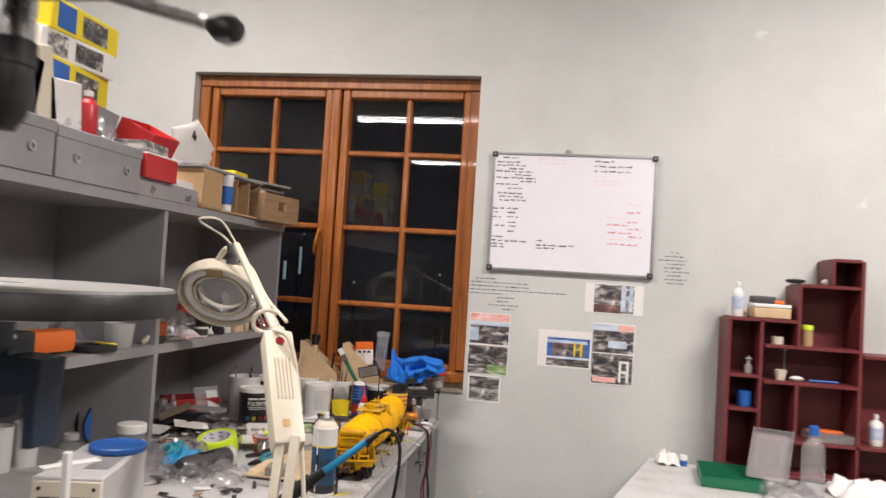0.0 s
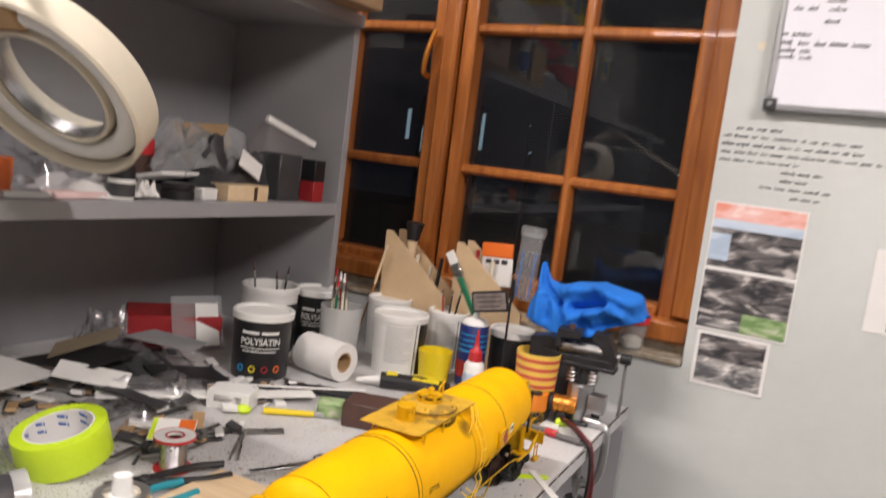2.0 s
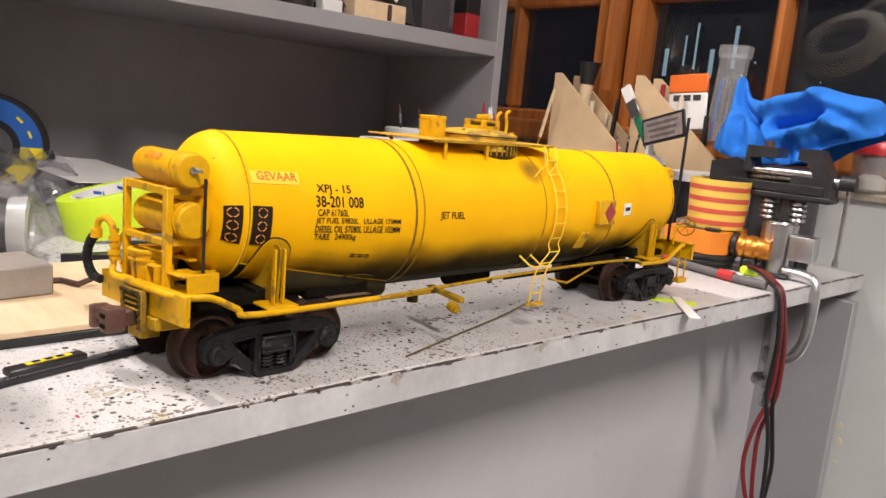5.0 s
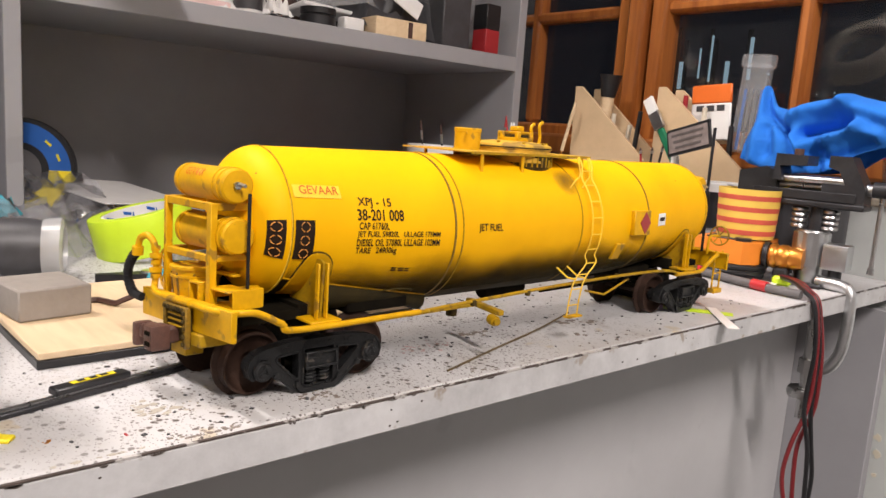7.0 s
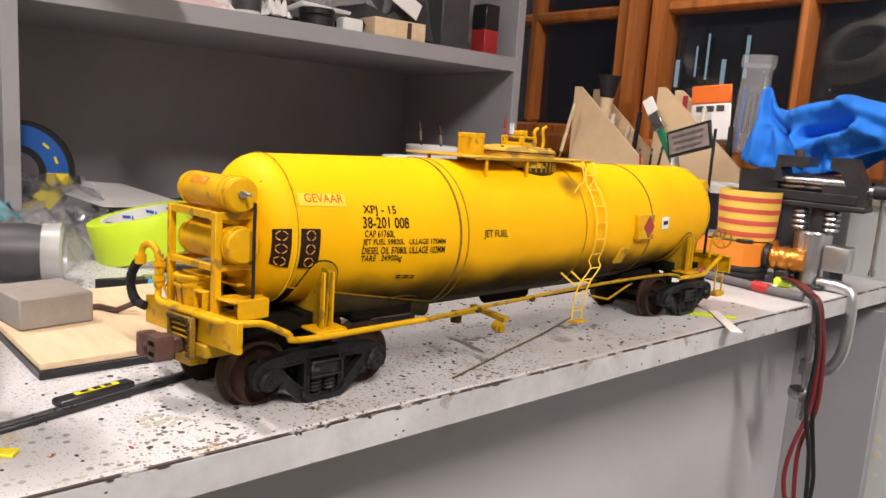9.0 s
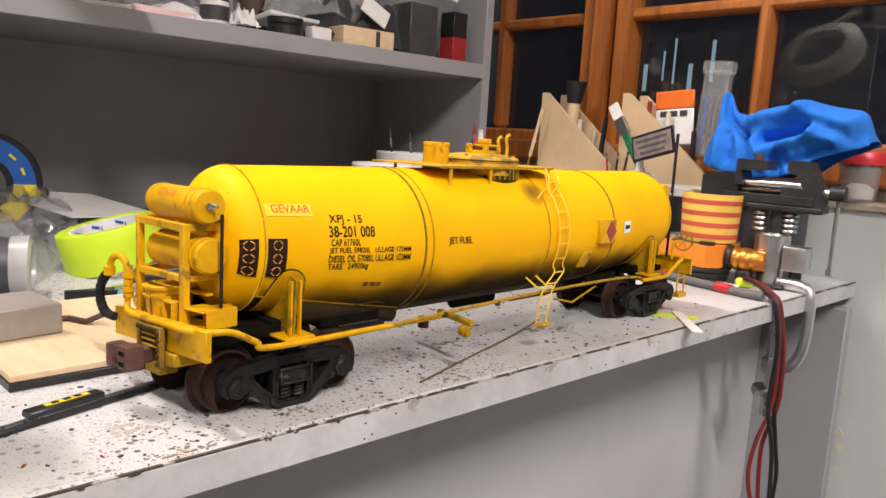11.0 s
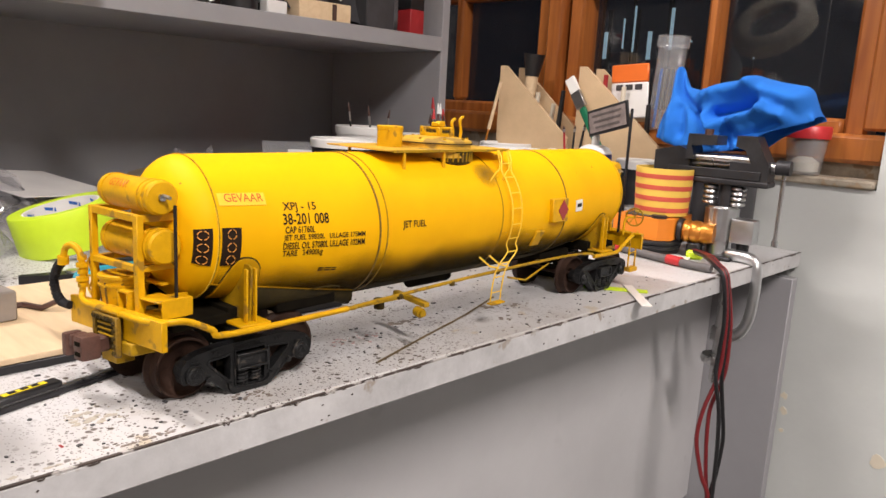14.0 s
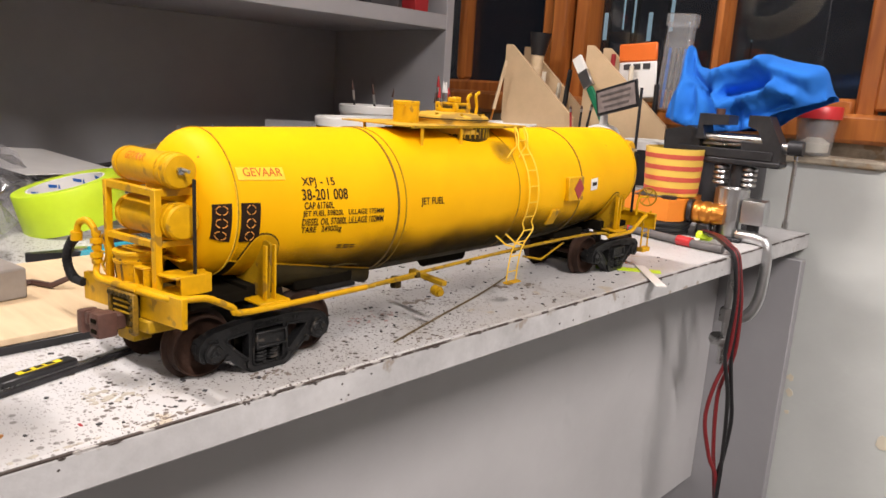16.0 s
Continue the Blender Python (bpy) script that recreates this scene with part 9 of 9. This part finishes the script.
part("carton", B((0, 0, 0.015), (0.070, 0.045, 0.030), 0.001), "white", wx)
part("print", B((0, -0.0228, 0.018), (0.045, 0.0008, 0.010)), "print_grey", wx)
solid("lime_putty", Lt([(0, 0), (0.010, 0.001), (0.013, 0.006), (0.008, 0.012), (0, 0.0135)], 14), "lime", (-0.8500, 2.4220, BENCH + 0.0009, 0.932), "blob of lime green putty", "putty")
pt = thing("price_card", (-0.8360, 2.2740, BENCH + 0.0185, 0.927), "carded packet with orange and white print", "packet", rz=35, rx=24)
part("card", B((0, 0, 0), (0.060, 0.042, 0.0015)), "paper", pt)
part("colour_panel", B((0.018, 0, 0.0010), (0.022, 0.040, 0.0008)), "orange", pt)
part("side_stripe", B((-0.026, 0, 0.0010), (0.006, 0.040, 0.0008)), "lime", pt)
solid("packet_prop", B((0, 0, 0.010), (0.05, 0.03, 0.020), 0.003), "charcoal", (-0.8420, 2.2870, BENCH, 0.927), "dark clip under a packet", "clip", rz=35)
yp = thing("yellow_knife", (-0.7926, 2.4627, BENCH + 0.0056, 0.927), "yellow-handled craft knife on the bench", "knife", rz=35)
part("handle", R((-0.045, 0, 0), (0.035, 0, 0), 0.0055, 0.0045, n=12), "yellowtub", yp)
part("blade", B((0.050, 0, 0), (0.032, 0.0015, 0.008), 0.0004), "steel", yp)
solid("dark_pliers", Sw([(-0.06, 0.0, 0.008), (-0.02, 0.008, 0.009), (0.03, 0.006, 0.008), (0.07, 0.0, 0.007)], 0.008, 8, 4), "black", (-0.8119, 2.5638, BENCH), "black-handled cutters lying on the bench", "cutters", rz=28)
solid("thin_rod", R((-0.10, 0, 0.004), (0.11, 0, 0.016), 0.0018, n=8), "white", (-0.8370, 2.5260, BENCH + 0.0094), "thin white plastic rod", "rod", rz=30)
solid("green_eraser", B((0, 0, 0.014), (0.045, 0.032, 0.028), 0.004), "print_green", (-0.7525, 2.5065, BENCH, 0.923), "worn greenish rubber block", "rubber block", rz=28)
solid("steel_rule", B((0, 0, 0.001), (0.018, 0.16, 0.001)), "steel", (-0.8097, 2.3501, BENCH + 0.0019, 0.925), "narrow bright metal ruler on the bench", "ruler", rz=-42)
tw = thing("tweezers", (-0.7659, 2.3237, BENCH + 0.0027, 0.915), "small bright tweezers on the bench", "tweezers", rz=-55)
for s in (-1, 1):
    part("arm", B((0.0, s * 0.003, 0.002), (0.10, 0.003, 0.004), 0.001, Matrix.Rotation(radians(2.5 * s), 4, "Z")), "steel", tw)
sc = thing("scissors", (-0.6706, 2.3003, BOARD, 0.893), "small scissors with ring handles", "scissors", rz=60)
for s in (-1, 1):
    part("bow", Lt([(0.010, 0), (0.013, 0), (0.013, 0.003), (0.010, 0.003)], 20, Matrix.Translation((0.06, s * 0.013, 0)), closed=True), "steel", sc)
    part("blade", B((0.0, s * 0.002, 0.002), (0.10, 0.007, 0.002), 0.0005, Matrix.Rotation(radians(4 * s), 4, "Z")), "steel", sc)


def scatter(name, x0, x1, y0, y1, count, seed, label):
    """Bits too small and many to count: slivers, chips and offcuts."""
    rng = random.Random(seed)
    for kind_, mat, share in (("white", "white", 0.35), ("dark", "charcoal", 0.3), ("steel", "steel", 0.2), ("brown", "card", 0.15)):
        bm = bmesh.new()
        for _ in range(int(count * share)):
            m = pose(rng.uniform(x0, x1), rng.uniform(y0, y1), BENCH + rng.uniform(0.002, 0.008), rng.uniform(-18, 18), rng.uniform(-18, 18), rng.uniform(0, 180))
            box(bm, (0, 0, 0), (rng.uniform(0.008, 0.045), rng.uniform(0.003, 0.018), rng.uniform(0.001, 0.006)), 0, m)
        solid(name, bm, mat, (0, 0, 0), label, "offcuts", kind="stuff")


scatter("offcuts", -1.22, -0.80, 2.16, 2.58, 190, 3, "scattered plastic slivers and small offcuts on the bench")
scatter("offcuts", -1.0, -0.62, 1.35, 1.95, 90, 4, "scattered plastic slivers and small offcuts on the bench")
rng_b = random.Random(9)
bm = bmesh.new()
for _ in range(330):
    m = pose(rng_b.uniform(-0.62, -0.415), rng_b.uniform(1.9, 2.6), BENCH + 0.0004, 0, 0, rng_b.uniform(0, 180))
    s_ = rng_b.choice((0.0006, 0.0008, 0.0011, 0.0018))
    box(bm, (0, 0, 0), (s_ * rng_b.uniform(1, 2), s_, 0.0006), 0, m)
solid("bench_crumbs", bm, "charcoal", (0, 0, 0), "dark crumbs and filings on the bench top", "crumbs", kind="stuff")


# ---------------------------------------------------------------- magnifier lamp
def strut(name, a, b, w, d, mat, parent, label="", bevel=0.003):
    a, b = Vector(a), Vector(b)
    v = b - a
    m = Matrix.Translation((a + b) / 2) @ v.to_track_quat("Z", "Y").to_matrix().to_4x4()
    return part(name, B((0, 0, 0), (w, d, v.length), bevel, m, 2), mat, parent, label)


M["oldsticker"] = material("faded_orange_sticker", (0.62, 0.42, 0.16), 0.6, vary=0.2, scale=200)


def magnifier():
    t = thing("magnifier_lamp", (0, 0, 0), "cream bench magnifier lamp on a sprung arm, switched off", "lamp")
    part("clamp", B((-0.414, 1.400, BENCH + 0.012), (0.05, 0.055, 0.024), 0.004, seg=2), "cream", t)
    part("clamp_screw", R((-0.395, 1.400, BENCH - 0.09), (-0.395, 1.400, BENCH + 0.01), 0.006, n=12), "steel", t)
    part("pivot_post", R((-0.414, 1.400, BENCH + 0.02), (-0.414, 1.400, BENCH + 0.07), 0.012, n=18), "steel", t)
    for dx in (-0.012, 0.012):
        strut("lower_arm", (-0.414 + dx, 1.402, BENCH + 0.06), (-0.420 + dx, 1.458, 1.095), 0.016, 0.014, "cream", t, "cream metal lower arm")
    low, high = Vector((-0.421, 1.462, 1.070)), Vector((-0.508, 1.591, 1.246))
    bal = strut("ballast_box", low, high, 0.056, 0.045, "cream", t, "cream plastic ballast housing with vents", 0.010)
    dirv = (high - low).normalized()
    m = Matrix.Translation((low + high) / 2) @ dirv.to_track_quat("Z", "Y").to_matrix().to_4x4()
    face = Vector((0.55, -0.75, 0.2))
    loc = m.to_3x3().inverted() @ face
    sgn = 1 if loc.y > 0 else -1
    for k in range(5):
        part("vent_slot", B((-0.013 + k * 0.0065, sgn * 0.0228, 0.010), (0.0020, 0.0012, 0.085), 0, m), M["ventslot"], bal)
    bm = bmesh.new()
    rod(bm, m @ Vector((0, sgn * 0.0215, 0.090)), m @ Vector((0, sgn * 0.0240, 0.090)), 0.0080, n=22)
    part("badge", bm, "darkred", bal, "round red badge")
    part("label", B((0.004, sgn * 0.0230, -0.080), (0.012, 0.001, 0.014), 0, m), M["oldsticker"], bal, "small faded round sticker")
    part("shoulder", R(high - dirv * 0.01, high + dirv * 0.012, 0.018, n=18), "cream", t)
    knee = Vector((-0.795, 2.005, 1.428))
    root = high + Vector((-0.005, 0.01, 0.008))
    strut("upper_arm", root, knee, 0.015, 0.012, "cream", t, "cream upper arm", 0.004)
    side = Vector((0.018, -0.005, -0.010))
    part("tension_rod", R(root + side, knee + side * 0.7, 0.0032, n=10), "cream", t)
    for k in range(2):
        part("spring", Sw([root.lerp(knee, 0.08 + 0.30 * a / 60) + Vector((-0.016 + 0.032 * k, 0, -0.012)) + 0.005 * Vector((math.cos(a * 0.9), 0, math.sin(a * 0.9))) for a in range(61)], 0.0012, 5), "steel", t)
    part("loop_handle", Sw([knee + Vector(v) for v in ((0, 0, 0), (-0.035, -0.02, 0.055), (-0.075, -0.035, 0.060), (-0.085, -0.030, 0.050), (-0.04, 0.0, 0.02), (-0.01, 0.01, -0.01))], 0.0030, 8, 5), "cream", t)
    part("knuckle", B(knee + Vector((-0.01, 0.01, -0.025)), (0.030, 0.026, 0.055), 0.006, seg=2), "steel", t, "bare metal head joint")
    part("cord", Sw([root + Vector(v) for v in ((0.0, 0.0, 0.035), (-0.015, -0.015, 0.040), (-0.034, -0.022, 0.028), (-0.038, -0.015, 0.006), (-0.022, 0.0, -0.004), (0.01, -0.03, 0.004), (0.045, -0.045, -0.01), (0.072, -0.060, -0.08), (0.095, -0.085, -0.18), (0.12, -0.12, -0.28), (0.14, -0.14, -0.40))], 0.0042, 8, 6), "cream", t, "thick cream flex")
    part("upper_cord", Sw([root + Vector((0.02, 0.0, 0.02)), root.lerp(knee, 0.4) + Vector((0.022, 0, -0.014)), root.lerp(knee, 0.8) + Vector((0.022, 0, -0.02)), knee + Vector((0.0, 0.02, -0.05))], 0.0035, 8, 5), "cream", t)
    # head: the open underside looks down towards the room
    c = Vector((-0.880, 2.113, 1.297))
    nrm = Vector((0.12, -0.72, -0.68)).normalized()
    hm = Matrix.Translation(c) @ nrm.to_track_quat("Z", "Y").to_matrix().to_4x4()
    hd = part("head_ring", Lt([(0.066, -0.020), (0.070, -0.026), (0.100, -0.026), (0.108, -0.020), (0.110, 0.018), (0.107, 0.021), (0.104, 0.018), (0.102, -0.012), (0.072, -0.014), (0.070, 0.012), (0.066, 0.012)], 64, hm, closed=True), "cream", t, "round cream head housing")
    part("ring_tube", Lt([(0.087 + 0.0125 * math.cos(a * math.pi / 6), 0.001 + 0.0125 * math.sin(a * math.pi / 6)) for a in range(12)], 56, hm, closed=True), "white", hd, "unlit circular tube")
    part("tube_socket", B((0.0, 0.087, 0.001), (0.045, 0.029, 0.029), 0.004, hm), "card", hd, "yellowed lamp holder")
    part("lens_rim", Lt([(0.062, -0.006), (0.0665, -0.006), (0.0665, 0.008), (0.062, 0.008)], 48, hm, closed=True), "steel", hd)
    part("lens", Lt([(0, -0.006), (0.03, -0.0045), (0.062, 0.0), (0.03, 0.0045), (0, 0.006)], 48, hm), "clear", hd, "clear magnifying lens")
    top = hm @ Vector((0, 0.10, -0.02))
    part("yoke", Sw([knee + Vector((-0.01, 0.01, -0.03)), (knee + top) / 2 + Vector((0.0, 0.0, 0.01)), top], 0.008, 8, 4), "cream", t)


M["ventslot"] = material("vent_shadow_plastic", (0.45, 0.41, 0.32), 0.6, vary=0.1)
magnifier()


# ---------------------------------------------------------------- drill press, supply unit and iron
def drill_press():
    t = thing("drill_press", (-0.4540, 0.8350, BENCH, 0.861), "bench drill press with a round steel table and black-knobbed lever", "drill press")
    part("base", B((-0.06, 0, 0.015), (0.30, 0.22, 0.03), 0.008, seg=2), "navy", t)
    part("column", R((-0.19, 0, 0.03), (-0.19, 0, 1.12), 0.028, n=28), "steel", t)
    part("table_collar", R((-0.19, 0, 0.47), (-0.19, 0, 0.56), 0.042, n=24), "navy", t, "dark blue table collar")
    part("table_arm", B((-0.09, 0, 0.512), (0.16, 0.06, 0.05), 0.012, seg=2), "navy", t)
    part("table", Lt([(0.012, 0.535), (0.150, 0.535), (0.158, 0.540), (0.160, 0.545), (0.160, 0.560), (0.157, 0.563), (0.012, 0.563)], 64, closed=True), "alu", t, "round bright steel table")
    # dark ring paints the shade on the table's upright side
    part("table_side_shade", Lt([(0.1600, 0.536), (0.1612, 0.537), (0.1612, 0.5585), (0.1600, 0.560)], 64, closed=True), "darksteel", t, "dark ring added for the shade on the table's side")
    out = [(-0.075, 0.495), (-0.038, 0.497), (-0.034, 0.482), (0.008, 0.480), (0.006, 0.461), (0.003, 0.442), (0.003, 0.384), (-0.010, 0.383), (-0.012, 0.441), (-0.044, 0.436), (-0.048, 0.410), (-0.075, 0.408)]
    part("table_bracket", Pr(out, 0.040, Matrix.Translation((0, 0.085, 0)) @ Matrix.Rotation(radians(90), 4, "X")), "navy", t, "dark blue cast bracket under the table")
    part("head", B((-0.07, 0, 0.98), (0.36, 0.17, 0.20), 0.03, seg=3), "navy", t)
    part("quill", R((-0.026, 0, 0.80), (-0.026, 0, 0.90), 0.024, n=24), "steel", t)
    part("chuck", Lt([(0, 0.720), (0.012, 0.720), (0.021, 0.735), (0.025, 0.750), (0.025, 0.785), (0.027, 0.787), (0.027, 0.812), (0.020, 0.817), (0, 0.817)], 28, Matrix.Translation((-0.026, 0, 0))), "darksteel", t, "dark drill chuck")
    part("hub", R((0.000, -0.045, 0.868), (0.060, -0.070, 0.856), 0.026, n=18), "darksteel", t)
    a, b = Vector((0.040, -0.068, 0.858)), Vector((0.270, -0.118, 0.7865))
    part("lever", R(a, b, 0.0055, n=12), "steel", t)
    kb = (b - a).normalized()
    part("lever_knob", Lt([(0, -0.014), (0.006, -0.012), (0.0120, 0.0), (0.0125, 0.009), (0.0090, 0.017), (0, 0.019)], 20, Matrix.Translation(b) @ kb.to_track_quat("Z", "Y").to_matrix().to_4x4()), "black", t, "black plastic knob")


M["navy"] = material("dark_blue_casting", (0.015, 0.03, 0.06), 0.45, vary=0.15, scale=30, bump=0.1)
drill_press()


def supply_unit():
    t = thing("power_supply", (-0.8170, 1.5200, BENCH, 0.861), "grey metal supply unit with vents on top", "power supply", rz=15)
    part("case", B((0, 0, 0.083), (0.136, 0.280, 0.150), 0.003), "panel", t)
    part("front", B((0.0, -0.1412, 0.080), (0.132, 0.004, 0.142), 0.002), "cream", t, "pale front plate")
    part("display_recess", B((0.0, -0.1438, 0.070), (0.108, 0.003, 0.100), 0.001), "black", t, "black recessed front")
    for x in (-0.052, 0.052):
        part("screw", R((x, -0.1425, 0.136), (x, -0.1450, 0.136), 0.004, n=10), "darksteel", t)
    for k in range(12):
        part("vent_slot", B((0.030, -0.070 + k * 0.014, 0.1584), (0.05, 0.004, 0.0008)), "black", t)
    for x in (-0.05, 0.05):
        for y in (-0.11, 0.11):
            part("foot", R((x, y, 0), (x, y, 0.010), 0.01, n=10), "rubber", t)


supply_unit()
solid("blue_disc", Lt([(0, 0), (0.050, 0), (0.052, 0.002), (0.052, 0.010), (0.049, 0.012), (0.046, 0.010), (0, 0.010)], 40), "blue", (-0.8200, 1.5980, BENCH + 0.1370, 1.02), "blue round plastic disc on the supply unit", "disc")
solid("blue_lid_card", B((0, 0, 0.001), (0.03, 0.12, 0.002)), "paper", (-0.8330, 1.4750, BENCH + 0.1370, 0.861), "pale strip lying on the supply unit", "strip", rz=-30)
solid("white_rod", B((0, 0, 0.122), (0.014, 0.012, 0.244), 0.002), "white", (-0.7130, 1.2960, BENCH, 0.861), "upright white plastic bar", "bar")


for x, y in ((-1.235, 1.872), (-1.252, 1.806)):
    tub("white_beaker", (x, y, BENCH), 0.026, 0.029, 0.105, "white", "plain white plastic beaker at the back of the bench", "beaker")


def soldering_iron():
    t = thing("soldering_iron", (-0.0067, 0.1464, 0.1317, 0.861), "soldering iron with a blue grip in a black coil stand", "soldering iron")
    a, b = Vector((-0.470, 1.625, 1.000)), Vector((-0.335, 1.660, 1.108))
    d = b - a
    part("grip", R(a + d * 0.22, a + d * 0.86, 0.0085, 0.0075, n=16), "cyan", t, "blue handle")
    part("collar", R(a, a + d * 0.24, 0.012, 0.0095, n=16), "black", t)
    part("cord_sleeve", R(a + d * 0.84, b, 0.0095, 0.006, n=14), "black", t)
    part("cord", Sw([b, b + Vector((0.025, 0.0, 0.010)), b + Vector((0.048, 0.0, -0.018)), b + Vector((0.050, -0.01, -0.08)), b + Vector((0.035, -0.03, -0.18)), b + Vector((0.0, -0.10, -0.255)), b + Vector((-0.10, -0.20, -0.2545))], 0.0036, 8, 5), "rubber", t, "black flexible cord")
    part("stand_rod", R((-0.50, 1.615, 0.86), a, 0.005, n=10), "steel", t)
    part("stand_coil", R(a - d * 0.5, a + d * 0.05, 0.012, 0.016, n=18), "darksteel", t)
    part("stand_base", B((-0.51, 1.60, 0.858), (0.09, 0.06, 0.016), 0.003), "black", t)


soldering_iron()
solid("lime_marker", B((0, 0, 0.04), (0.014, 0.014, 0.08), 0.003), "lime", (-0.399, 1.576, BENCH, 0.861), "lime green marker standing up", "marker")


# ---------------------------------------------------------------- outside the window
M["farlight"] = glow("streak_and_lamp_glow", (0.62, 0.86, 1.0), 0.42)
# made-up gate: its glowing strips stand in for pale streaks in the panes
far = thing("glow_gate", (-2.1, 5.15, -0.1), "made-up gate with glowing strips for pale streaks in the panes", "gate")
part("base_rail", B((0.15, 0, 0.55), (0.8, 0.03, 1.1)), "night", far)
rg = random.Random(21)
for k in range(6):
    part("bar", B((rg.uniform(-0.16, 0.42), 0, 1.1 + rg.uniform(0.24, 0.36)), (rg.uniform(0.006, 0.020), 0.012, rg.uniform(0.48, 0.62))), "night", far)
    part("glow_strip", B((-0.12 + k * 0.085 + rg.uniform(-0.02, 0.02), -0.02, 1.1 + rg.uniform(0.36, 0.46)), (rg.uniform(0.006, 0.022), 0.006, rg.uniform(0.10, 0.22))), "farlight", far)
for x, y, z in ((-3.2, 9.5, 1.45), (-1.6, 9.8, 1.4), (-5.4, 15.0, 2.1), (-4.2, 10.2, 1.9), (-2.4, 8.6, 1.25)):
    sl = thing("street_lamp", (x, y, -0.1), "tiny far street lamp in the dark", "street lamp", group="far lamps")
    part("pole", R((0, 0, 0), (0, 0, z + 0.1), 0.012, n=6), "night", sl)
    part("head", Lt([(0, z + 0.09), (0.014, z + 0.11), (0, z + 0.13)], 8), "farlight", sl)
solid("road", B((0, 8.2, -0.095), (60, 2.2, 0.012)), "greycard", (0, 0, 0), "dim strip of road outside", "road", kind="structure")
